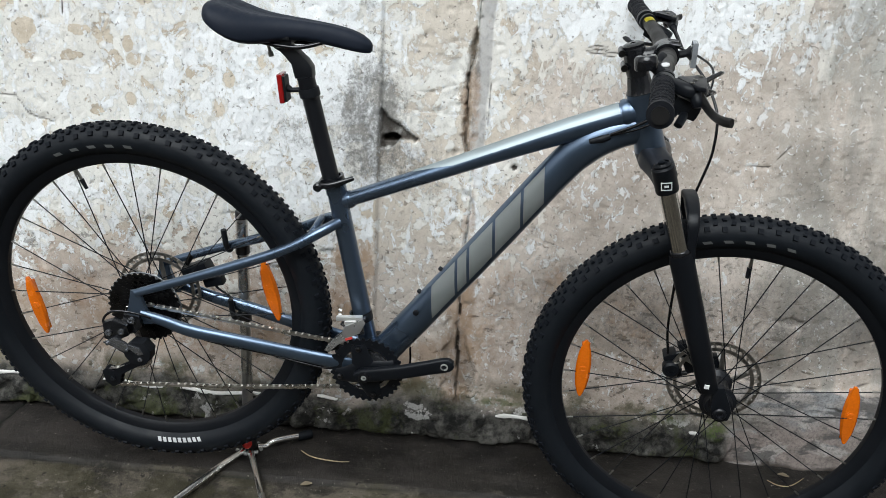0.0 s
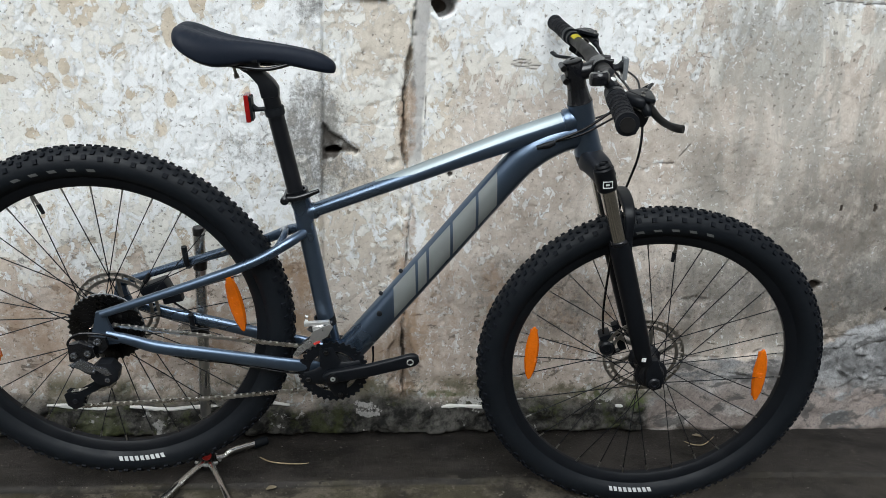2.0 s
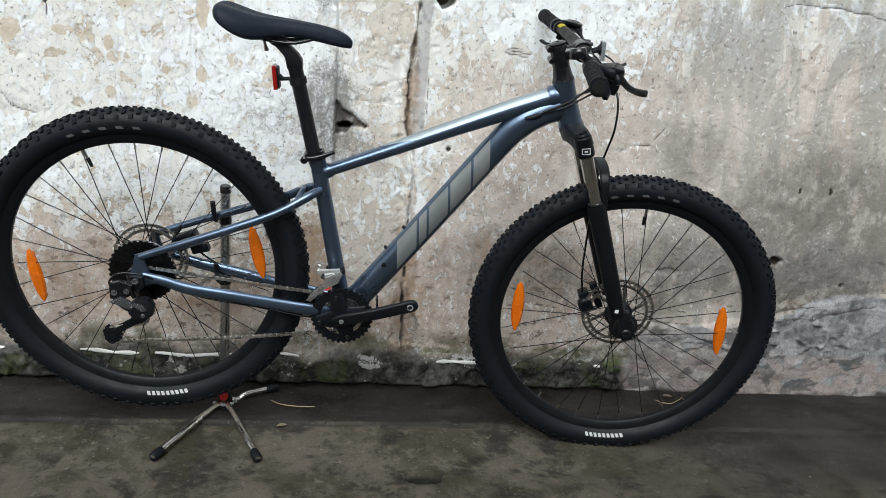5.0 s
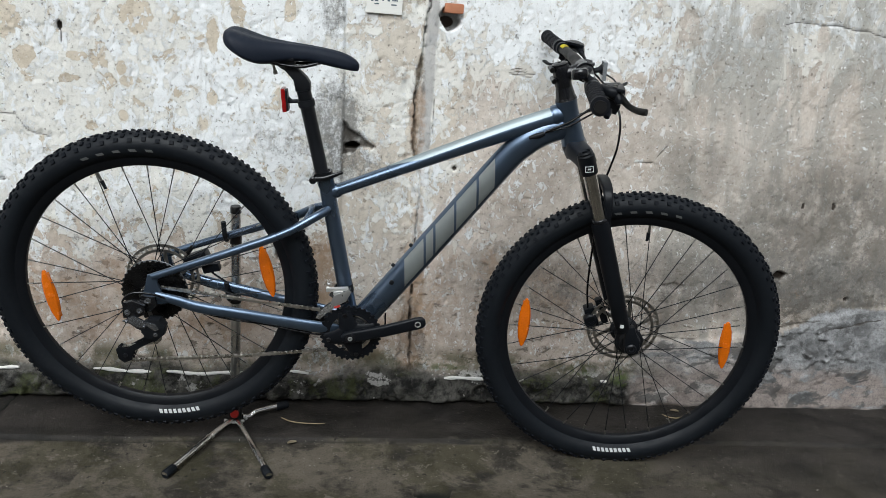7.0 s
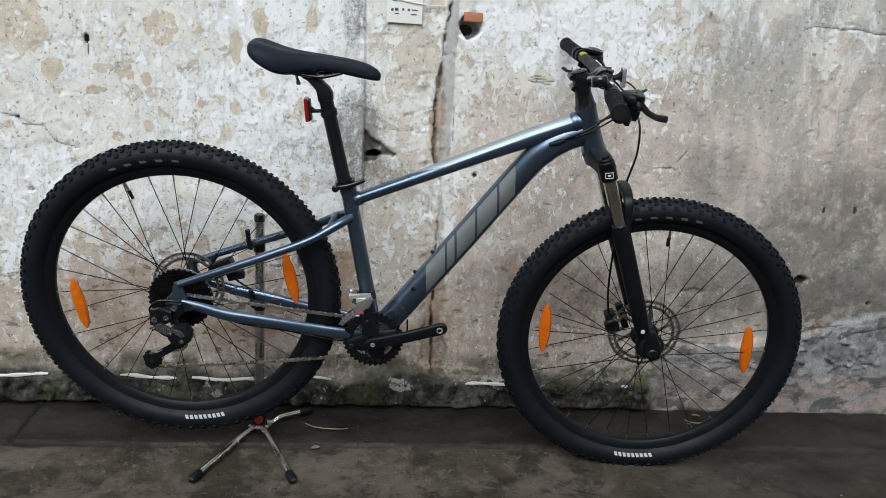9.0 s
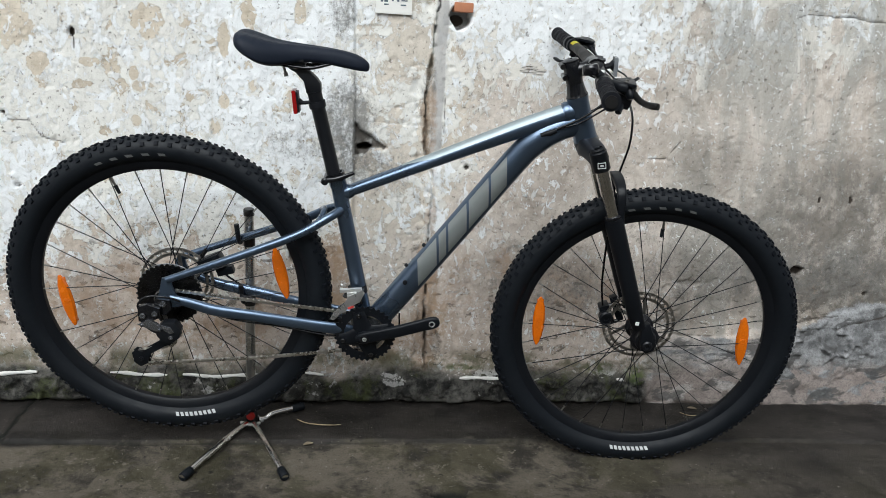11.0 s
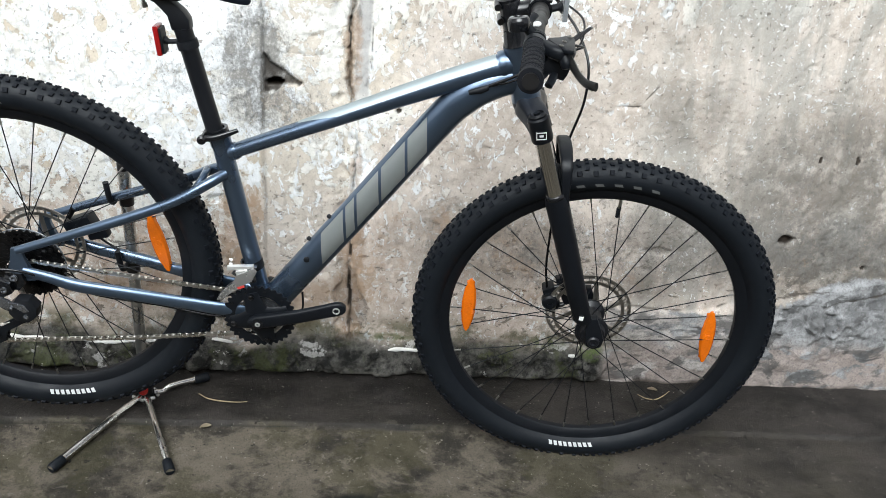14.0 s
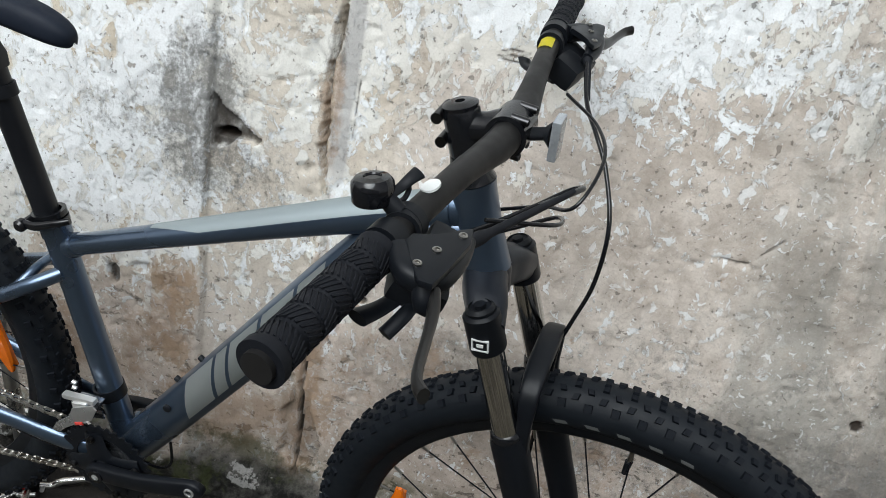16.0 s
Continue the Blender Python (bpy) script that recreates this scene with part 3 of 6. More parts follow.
    col = n.mix(ochre, col, n.mix(n.noise(30, 7, 0.7), (0.24, 0.155, 0.095), (0.52, 0.375, 0.255)))
    # the grey repair low on the right, with pale plaster along its foot
    rim = plus(n.step(x, 1.05, 1.6, 0.268, 0.378), times(wob, 0.16))
    patch = times(n.step(plus(x, times(wob, 0.12)), 0.84, 0.87), n.step(n.math("SUBTRACT", z, rim), -0.012, 0.0, 1, 0))
    cement = n.mix(n.step(n.noise(10, 10, 0.75), 0.40, 0.60), (0.125, 0.126, 0.130), (0.31, 0.313, 0.318))
    cement = n.mix(times(n.step(plus(x, times(wob, 0.3)), 1.14, 1.28, 0.85, 0.0), n.step(n.noise(14, 8, 0.7, vector=n.mapped((0.7, 1, 1.8), (1, 2, 0))), 0.40, 0.50)), cement, n.mix(fine, (0.30, 0.265, 0.245), (0.60, 0.555, 0.52)))
    band = n.step(plus(z, times(wob, 0.20)), 0.14, 0.22, 1, 0)
    cement = n.mix(times(band, n.step(n.noise(10, 8, 0.62, vector=n.mapped((1, 1, 2.2), (4, 0, 1)), distort=0.4), 0.42, 0.48, 0, 0.9)), cement, n.mix(fine, (0.15, 0.122, 0.110), (0.44, 0.37, 0.335)))
    cement = n.mix(n.step(n.noise(9, 7, 0.6, vector=n.mapped((1, 1, 1.7), (2, 0, 5)), distort=0.4), 0.54, 0.60, 0, 0.75), cement, (0.060, 0.060, 0.060))
    cement = n.mix(n.step(n.noise(1.0, 8, 0.75, vector=n.mapped((5, 1, 34), (0, 0, 2))), 0.55, 0.66, 0, 0.5), cement, (0.06, 0.058, 0.055))
    cement = n.mix(n.step(sandy, 0.45, 0.66, 0, 0.5), cement, (0.09, 0.087, 0.082))
    col = n.mix(times(patch, 0.97), col, cement)
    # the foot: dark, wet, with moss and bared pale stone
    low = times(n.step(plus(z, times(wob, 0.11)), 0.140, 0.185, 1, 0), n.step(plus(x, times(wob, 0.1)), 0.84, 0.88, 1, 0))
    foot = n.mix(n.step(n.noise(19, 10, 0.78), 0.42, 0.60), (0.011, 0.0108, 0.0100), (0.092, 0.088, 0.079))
    foot = n.mix(n.step(n.noise(9, 9, 0.74, vector=n.mapped(shift=(0, 2, 9))), 0.51, 0.60, 0, 0.7), foot, n.mix(fine, (0.022, 0.030, 0.009), (0.085, 0.095, 0.034)))
    stone = plus(n.noise(15, 9, 0.72, vector=n.mapped(shift=(6, 2, 3))), spot_field(((0.36, 0.15, 0.13, 0.035, 0.13), (0.74, 0.16, 0.10, 0.03, 0.12), (0.11, 0.13, 0.05, 0.02, 0.15)), 1.3))
    foot = n.mix(n.step(stone, 0.61, 0.64, 0, 0.9), foot, n.mix(fine, (0.26, 0.255, 0.245), (0.50, 0.49, 0.47)))
    foot = n.mix(n.step(sandy, 0.5, 0.68, 0, 0.55), foot, (0.016, 0.015, 0.013))
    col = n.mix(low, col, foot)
    moss = times(n.step(n.math("ABSOLUTE", n.math("SUBTRACT", z, 0.185)), 0.0, 0.05, 1, 0), n.step(n.noise(6, 9, 0.74, vector=n.mapped(shift=(8, 1, 0))), 0.44, 0.56, 0, 0.8))
    tufts = times(spot_field(((0.704, 0.166, 0.06, 0.018, 1.0), (0.815, 0.152, 0.035, 0.03, 1.0), (0.30, 0.165, 0.08, 0.012, 0.8)), 1.2), n.step(n.noise(40, 7, 0.7, vector=n.mapped(shift=(3, 1, 7))), 0.42, 0.52))
    col = n.mix(times(tufts, 0.8), col, n.mix(fine, (0.030, 0.055, 0.012), (0.11, 0.15, 0.035)))
    col = n.mix(times(moss, n.step(x, 0.8, 1.0, 1, 0)), col, n.mix(fine, (0.028, 0.030, 0.011), (0.105, 0.102, 0.045)))
    # shade and dirt of the cracks and holes, mixed into the colour
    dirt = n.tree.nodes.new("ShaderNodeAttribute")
    dirt.attribute_name = "dirt_shade"
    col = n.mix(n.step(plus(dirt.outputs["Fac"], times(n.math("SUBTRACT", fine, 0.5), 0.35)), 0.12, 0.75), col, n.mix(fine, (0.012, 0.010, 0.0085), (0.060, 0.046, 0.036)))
    # sand grain over all of it
    col = n.mix(1.0, col, n.mix(n.step(grain, 0.36, 0.62), (0.91, 0.905, 0.90), (1.0, 1.0, 1.0)), "MULTIPLY")
    height = plus(times(coat1, 0.6), times(coat2, 0.5), times(flecks, 0.9), times(fine, 0.5))
    height = n.math("SUBTRACT", plus(height, times(scabs, 0.5)), plus(times(specks, 0.8), times(blots, 0.8), times(chips, 1.0)))
    nor = n.bump(height, 0.7, 0.0026)
    nor = n.bump(plus(sandy, times(grain, 0.3)), 0.35, 0.0014, nor)
    n.bsdf.inputs["Specular IOR Level"].default_value = 0.25
    return n.surface(col, n.step(low, 0, 1, 0.93, 0.75), 0.0, nor)


def concrete_ground():
    n = Nodes("damp_concrete_ground")
    x, y = n.axis(0), n.axis(1)
    wob = n.math("SUBTRACT", n.noise(4.0, 7, 0.65), 0.5)
    fine = n.noise(60, 8, 0.75)
    sandy = n.noise(210, 4, 0.75)
    dry = n.mix(n.step(n.noise(8, 10, 0.76), 0.40, 0.60), (0.026, 0.0225, 0.0175), (0.120, 0.104, 0.081))
    dry = n.mix(n.step(n.noise(4.2, 9, 0.66, distort=0.5), 0.50, 0.56, 0, 0.75), dry, n.mix(fine, (0.098, 0.084, 0.064), (0.185, 0.162, 0.128)))
    dry = n.mix(n.step(sandy, 0.5, 0.7, 0, 0.6), dry, (0.022, 0.02, 0.018))
    damp = n.mix(n.step(n.noise(9, 10, 0.76, vector=n.mapped((0.6, 1.3, 1))), 0.40, 0.60), (0.010, 0.0090, 0.0083), (0.036, 0.0315, 0.0290))
    damp = n.mix(n.step(sandy, 0.5, 0.72, 0, 0.45), damp, (0.07, 0.06, 0.052))
    wet = n.step(n.math("ADD", y, n.math("MULTIPLY", wob, 0.10)), 1.785, 1.808)
    tail = n.math("MULTIPLY", n.step(n.math("ADD", x, n.math("MULTIPLY", wob, 0.9)), 0.5, 1.2), n.step(n.math("ADD", y, n.math("MULTIPLY", wob, 0.5)), 1.35, 1.7))
    wet = n.math("MAXIMUM", wet, n.math("MULTIPLY", tail, 0.85))
    col = n.mix(wet, dry, damp)
    moss = n.math("MULTIPLY", n.step(n.noise(5.0, 9, 0.74, vector=n.mapped(shift=(3, 3, 3))), 0.49, 0.57, 0, 0.6), n.step(wet, 0, 1, 1, 0.1))
    col = n.mix(moss, col, n.mix(fine, (0.022, 0.021, 0.009), (0.062, 0.056, 0.026)))
    grit = n.step(n.noise(120, 3, 0.6, vector=n.mapped(shift=(5, 5, 1))), 0.68, 0.70)
    col = n.mix(n.math("MULTIPLY", grit, 0.6), col, (0.30, 0.28, 0.25))
    pits = n.step(n.noise(48, 5, 0.65, vector=n.mapped(shift=(1, 6, 1))), 0.64, 0.67)
    col = n.mix(n.math("MULTIPLY", pits, 0.8), col, (0.010, 0.009, 0.008))
    chips = n.step(n.noise(34, 8, 0.7, vector=n.mapped(shift=(4, 1, 8)), distort=0.4), 0.60, 0.625)
    col = n.mix(n.math("MULTIPLY", n.math("MULTIPLY", chips, n.step(wet, 0, 1, 0.8, 0.25)), n.step(n.noise(5, 4), 0.42, 0.55)), col, n.mix(fine, (0.10, 0.088, 0.072), (0.24, 0.215, 0.18)))
    col = n.mix(1.0, col, (0.81, 0.80, 0.785), "MULTIPLY")
    # the pit, split and seam get their shade and dirt as dark colour
    dirt = n.tree.nodes.new("ShaderNodeAttribute")
    dirt.attribute_name = "dirt_shade"
    col = n.mix(n.step(n.math("ADD", dirt.outputs["Fac"], n.math("MULTIPLY", n.math("SUBTRACT", fine, 0.5), 0.4)), 0.15, 0.8), col, n.mix(fine, (0.003, 0.0035, 0.003), (0.012, 0.013, 0.010)))
    height = n.math("ADD", n.math("ADD", fine, n.math("MULTIPLY", n.noise(18, 6), 0.7)), n.math("SUBTRACT", n.math("MULTIPLY", sandy, 0.5), n.math("MULTIPLY", pits, 0.9)))
    nor = n.bump(height, 0.7, 0.005)
    rough = n.math("ADD", n.step(wet, 0, 1, 0.88, 0.50), n.math("MULTIPLY", n.math("SUBTRACT", n.noise(9, 5), 0.5), 0.3))
    n.bsdf.inputs["Specular IOR Level"].default_value = 0.3
    return n.surface(col, rough, 0.0, nor)


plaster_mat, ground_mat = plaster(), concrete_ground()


def ground_height(x, y):
    """The lane is level, then rises to the foot of the wall."""
    base = SLOPE * np.maximum(0, y - SLOPE_Y) + 0.0
    lip = 0.006 * ramp(y + 0.012 * fbm(x, y, 5, 3, 30), 1.795, 1.805)
    near = np.exp(-np.maximum(0, 1.3 - y) * 0.6)
    rough = (0.003 * fbm(x, y, 3, 3, 31) + 0.0018 * fbm(x, y, 22, 4, 32)) * near
    pit = ramp(1 - ((x - 0.222) / 0.055) ** 2 - ((y - 1.582) / 0.030) ** 2 + 0.7 * fbm(x, y, 24, 4, 34), 0, 0.3)
    split = (1 - ramp(np.abs(x + 0.86 - 0.12 * (y - 1.86) + 0.012 * fbm(y, x, 10, 3, 35)), 0.002, 0.007)) * ramp(y, 1.78, 1.82)
    seam = (1 - ramp(np.abs(y + 0.012 * fbm(x, y, 5, 3, 30) - 1.797), 0.001, 0.008)) * (1 - ramp(x, 0.35, 0.6)) * ramp(fbm(x, y, 14, 4, 71), -0.5, 0.1)
    # second value: painted dark of the hollows, shade as well as dirt
    return base + lip + rough - 0.030 * pit - 0.008 * split - 0.002 * seam, np.maximum(np.maximum(1.15 * pit, split), 0.55 * seam)


xs = stretch(-3.5, 4.5, -1.1, 1.9, 0.004, 0.15)
zs = stretch(-0.1, 2.5, -0.02, 1.36, 0.004, 0.15)
xs, zs = np.concatenate((xs[:1], xs, xs[-1:])), np.concatenate((zs[:1], zs, zs[-1:]))
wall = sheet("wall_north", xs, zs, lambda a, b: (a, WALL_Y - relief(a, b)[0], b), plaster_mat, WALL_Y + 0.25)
dirt_shade_layer = wall.data.attributes.new("dirt_shade", "FLOAT", "POINT")
dirt_shade_layer.data.foreach_set("value", relief(*np.meshgrid(xs, zs))[1].astype(np.float32).ravel())
tagged(wall, "old wall with peeling white limewash over sandy plaster", "wall", kind="structure")

ys = stretch(-60, 2.1, 1.3, 2.08, 0.006, 0.2)
gx = np.array(list(np.linspace(-60, -3.6, 30)) + list(stretch(-3.5, 4.4, -1.1, 1.9, 0.008, 0.2)) + list(np.linspace(5, 60, 30)))
ground = sheet("ground", gx, ys, lambda a, b: (a, b, ground_height(a, b)[0]), ground_mat)
dirt_shade_layer = ground.data.attributes.new("dirt_shade", "FLOAT", "POINT")
dirt_shade_layer.data.foreach_set("value", ground_height(*np.meshgrid(gx, ys))[1].astype(np.float32).ravel())
tagged(ground, "damp dark concrete ground, mossy and pitted", "ground", kind="structure")


# ---- the bicycle: built upright, rear hub at its origin, nose towards +x, chain side towards -y ----
BIKE = Matrix(((1.0146, 0.0686, 0.0468, -0.434), (-0.0592, 0.9997, -0.1829, 1.748), (-0.0583, 0.1796, 1.0003, 0.441), (0, 0, 0, 1)))
bike = thing("mountain_bike", "dark metallic blue hardtail mountain bicycle held on a steel stand", "bicycle", BIKE)
FRONT = Vector((1.1157, 0, 0))
BB = Vector((0.443, 0, -0.042))
HEAD_TOP, HEAD_LOW = Vector((0.8505, 0, 0.549)), Vector((0.8845, 0, 0.462))
AXIS = (HEAD_TOP - HEAD_LOW).normalized()
STEER = Matrix.Translation(HEAD_TOP) @ Matrix.Rotation(radians(-3.2), 4, AXIS) @ Matrix.Translation(-HEAD_TOP)


def at(x, d, z):
    """A point of the bicycle: d is the distance out on the chain side."""
    return Vector((x, -d, z))


def steered(*args, **kw):
    name, bm, mat, parent, *rest = args
    return part(name, turn(bm, STEER), mat, parent, *rest, **kw)


Y_AXIS = Matrix.Rotation(radians(90), 4, "X")      # turns a lathe's z to -y (the chain side)


# -- frame --
def build_frame():
    bm = bmesh.new()
    sweep(bm, bezier_points([at(0.447, 0, -0.050), at(0.476, 0, -0.010), at(0.615, 0, 0.204), at(0.735, 0, 0.392), at(0.776, 0, 0.443), at(0.818, 0, 0.474), at(0.866, 0, 0.492)], 8),
          [0.027, 0.0295, 0.030, 0.030, 0.030, 0.0285, 0.024], wide=[0.030, 0.026, 0.025, 0.024, 0.025, 0.024, 0.020], seg=24)
    frame_ob = part("frame", bm, blue_paint, bike, "dark metallic blue welded alloy frame")
    bm = bmesh.new()
    sweep(bm, bezier_points([at(0.362, 0, 0.277), at(0.380, 0, 0.286), at(0.495, 0, 0.3445), at(0.625, 0, 0.411), at(0.742, 0, 0.469), at(0.830, 0, 0.509), at(0.858, 0, 0.520)], 8),
          [0.0135, 0.0135, 0.0145, 0.017, 0.0205, 0.022, 0.020], wide=[0.0145, 0.0145, 0.017, 0.019, 0.020, 0.0195, 0.018], seg=24)
    part("top_tube", bm, blue_paint, frame_ob)
    bm = bmesh.new()
    top = Vector((0.352, 0, 0.305))
    sweep(bm, [BB, BB.lerp(top, 0.5), top], [0.0185, 0.0175, 0.0172], seg=20)
    sweep(bm, [top - (top - BB).normalized() * 0.012, top + (top - BB).normalized() * 0.004], [0.0188, 0.0188], seg=20)
    part("seat_tube", bm, blue_paint, frame_ob)
    bm = bmesh.new()
    low, up = HEAD_LOW - AXIS * 0.004, HEAD_TOP + AXIS * 0.002
    sweep(bm, [low, low.lerp(up, 0.12), low.lerp(up, 0.5), low.lerp(up, 0.9), up], [0.027, 0.026, 0.0235, 0.0235, 0.0245], seg=24)
    part("head_tube", bm, blue_paint, frame_ob)
    bm = bmesh.new()
    lathe(bm, Matrix.Translation(BB) @ Y_AXIS, [(0, -0.037), (0.021, -0.037), (0.022, -0.034), (0.022, 0.034), (0.021, 0.037), (0, 0.037)], 20)
    part("bottom_bracket_shell", bm, blue_paint, frame_ob)
    # weld collars
    for p, q, r in ((at(0.372, 0, 0.281), at(0.384, 0, 0.288), 0.0165), (at(0.838, 0, 0.515), at(0.826, 0, 0.511), 0.0235)):
        bm = bmesh.new()
        sweep(bm, [p, p.lerp(q, 0.5), q], [r * 0.96, r, r * 0.93], seg=20)
        part("weld_bead", bm, blue_paint, frame_ob)
    for s in (1, -1):
        bm = bmesh.new()
        sweep(bm, bezier_points([at(0.005, s * 0.066, 0.055), at(0.09, s * 0.066, 0.097), at(0.186, s * 0.060, 0.143), at(0.28, s * 0.050, 0.190), at(0.335, s * 0.035, 0.226), at(0.366, s * 0.012, 0.243)], 6),
              [0.008, 0.0085, 0.0095, 0.0098, 0.010, 0.0095], seg=14)
        part("seat_stay", bm, blue_paint, frame_ob)
        bm = bmesh.new()
        sweep(bm, bezier_points([at(0.012, s * 0.066, 0.010), at(0.055, s * 0.067, 0.004), at(0.108, s * 0.066, -0.008), at(0.196, s * 0.060, -0.016), at(0.30, s * 0.050, -0.029), at(0.375, s * 0.045, -0.037), at(0.435, s * 0.030, -0.042)], 6),
              [0.010, 0.0115, 0.0135, 0.0135, 0.014, 0.015, 0.015], wide=[0.007, 0.0085, 0.010, 0.010, 0.0085, 0.0075, 0.010], seg=16)
        part("chain_stay", bm, blue_paint, frame_ob)
        bm = bmesh.new()
        plate(bm, [(-0.006, 0.058), (0.012, 0.064), (0.016, 0.040), (0.024, 0.016), (0.040, 0.012), (0.036, -0.006), (0.004, -0.014), (-0.014, -0.010), (-0.016, 0.008), (-0.010, 0.030)],
              Matrix.Translation(at(0, s * 0.064, 0)) @ Matrix.Rotation(radians(90), 4, "X"), 0.008, 0.0015)
        part("dropout", bm, blue_paint, frame_ob)
    # the loop that ties the seat stays together
    bm = bmesh.new()
    sweep(bm, bezier_points([at(0.318, 0.042, 0.218), at(0.326, 0.02, 0.232), at(0.328, 0, 0.236), at(0.326, -0.02, 0.232), at(0.318, -0.042, 0.218)], 5), 0.0065, seg=12)
    part("stay_bridge", bm, blue_paint, frame_ob)
    # bottle bosses, cable port and guides
    for x, z in ((0.5242, 0.1184), (0.5588, 0.1722)):
        bm = bmesh.new()
        m = frame_at((x, 0, z), (-0.839, 0, 0.544))
        lathe(bm, m, [(0, -0.003), (0.0042, -0.003), (0.0042, 0.0045), (0.0034, 0.006), (0.0018, 0.006), (0.0016, 0.004), (0, 0.004)], 12)
        part("bottle_bolt", bm, black_plastic, frame_ob)
    bm = bmesh.new()
    lathe(bm, Matrix.Translation(at(0.5225, 0.0235, 0.0870)) @ Y_AXIS, [(0, 0.0), (0.0055, 0.0), (0.0055, 0.004), (0.004, 0.005), (0, 0.005)], 14)
    part("frame_plug", bm, black_plastic, frame_ob)
    bm = bmesh.new()
    sweep(bm, [at(0.780, 0.0215, 0.462), at(0.800, 0.024, 0.470), at(0.812, 0.023, 0.476)], [0.0040, 0.0065, 0.0050], wide=[0.004, 0.0055, 0.004], seg=12)
    part("cable_port", bm, black_plastic, frame_ob)
    # five plain slanted silver blocks along the down tube
    A, Bv = Vector((0.476, 0, -0.010)), Vector((0.735, 0, 0.392))
    run = (Bv - A).normalized()
    side_up = Vector((-run.z, 0, run.x))
    low_a, high_a = -0.62, 0.95
    for s0, s1 in ((0.116, 0.184), (0.192, 0.218), (0.226, 0.290), (0.298, 0.366), (0.374, 0.428)):
        bm = bmesh.new()
        rows = []
        for i in range(13):
            a = low_a + (high_a - low_a) * i / 12
            lean = 0.036 * (math.sin(a) + 0.581)
            rows.append([bm.verts.new(A + run * (s0 + (s1 - s0) * j / 5 + lean) + side_up * 0.0306 * math.sin(a) + Vector((0, -0.0262 * math.cos(a), 0))) for j in range(6)])
        for r0, r1 in zip(rows, rows[1:]):
            for j in range(5):
                bm.faces.new((r0[j], r0[j + 1], r1[j + 1], r1[j]))
        bmesh.ops.solidify(bm, geom=bm.faces[:], thickness=0.0005)
        part("silver_mark", bm, silver_decal, frame_ob, "plain silver-grey slanted mark")
    # pale panel on the fore part of the top tube
    line = bezier_points([at(0.495, 0, 0.3445), at(0.625, 0, 0.411), at(0.742, 0, 0.469), at(0.826, 0, 0.5075)], 10)
    ha, wa = spread([0.0145, 0.017, 0.0205, 0.022], len(line)), spread([0.017, 0.019, 0.020, 0.0195], len(line))
    bm = bmesh.new()
    rows = []
    for i, p in enumerate(line):
        d = (line[min(i + 1, len(line) - 1)] - line[max(i - 1, 0)]).normalized()
        up = Vector((-d.z, 0, d.x))
        low_a = 1.25 - 0.85 * min(1, i / 5)
        rows.append([bm.verts.new(p + up * (ha[i] + 0.0005) * math.sin(a) + Vector((0, -(wa[i] + 0.0005) * math.cos(a), 0))) for a in [low_a + (math.pi - 2 * low_a) * j / 12 for j in range(13)]])
    for r0, r1 in zip(rows, rows[1:]):
        for j in range(12):
            bm.faces.new((r0[j], r0[j + 1], r1[j + 1], r1[j]))
    part("top_tube_panel", bm, pale_blue_paint, frame_ob, "paler silver-blue panel on the top tube")
    return frame_ob


pale_blue_paint = plain("pale_silver_blue_paint", (0.33, 0.38, 0.395), 0.50, 0.7, 40, 0.03, 0.0, coat=0.1)
frame_ob = build_frame()

# -- seat post, clamp, saddle, tail light --
POST_DIR = Vector((-0.287, 0, 0.958)).normalized()
bm = bmesh.new()
post_low, post_up = Vector((0.350, 0, 0.296)), Vector((0.289, 0, 0.500))
sweep(bm, [post_low, post_low.lerp(post_up, 0.97), post_low.lerp(post_up, 0.99)], [0.0150, 0.0150, 0.0158], seg=24)
seat_post = part("seat_post", bm, black_alloy, bike, "matt black alloy seat post")
bm = bmesh.new()
plate(bm, [(0.274, 0.494), (0.305, 0.500), (0.303, 0.516), (0.294, 0.528), (0.270, 0.546), (0.236, 0.552), (0.230, 0.546), (0.240, 0.539), (0.258, 0.534), (0.272, 0.520)], Matrix.Rotation(radians(90), 4, "X"), 0.024, 0.004)
post_head = part("post_head", bm, black_alloy, seat_post, "black forged seat post head with setback")
bm = bmesh.new()
block(bm, pose(0.247, 0, 0.5545, 0, -6, 0), (0.046, 0.044, 0.008), 0.003)
block(bm, pose(0.249, 0, 0.5630, 0, -4, 0), (0.036, 0.058, 0.007), 0.0025)
part("saddle_clamp", bm, black_alloy, seat_post)
for dx in (-0.02, 0.024):
    bm = bmesh.new()
    lathe(bm, pose(0.247 + dx, 0, 0.535, 0, -18, 0), [(0, -0.012), (0.0045, -0.012), (0.0045, -0.004), (0.0028, -0.004), (0.0028, 0.026), (0, 0.026)], 12)
    part("clamp_bolt", bm, steel, seat_post)
bm = bmesh.new()
c = Vector((0.347, 0, 0.317))
for h0, h1, r in ((-0.008, -0.001, 0.0212), (0.001, 0.008, 0.0208)):
    lathe(bm, frame_at(c, POST_DIR), [(0.0155, h0), (r, h0), (r, h1), (0.0155, h1)], 28, closed=True)
seat_collar = part("seat_collar", bm, black_gloss, bike, "black quick-release seat collar")
bm = bmesh.new()
sweep(bm, bezier_points([at(0.330, 0.024, 0.312), at(0.348, 0.026, 0.316), at(0.372, 0.020, 0.326), at(0.386, 0.014, 0.332)], 5), [0.006, 0.006, 0.005, 0.004], wide=[0.004] * 2, seg=12)
part("release_lever", bm, black_gloss, seat_collar)
bm = bmesh.new()
rod(bm, at(0.326, 0.026, 0.310), at(0.326, -0.026, 0.310), 0.005)
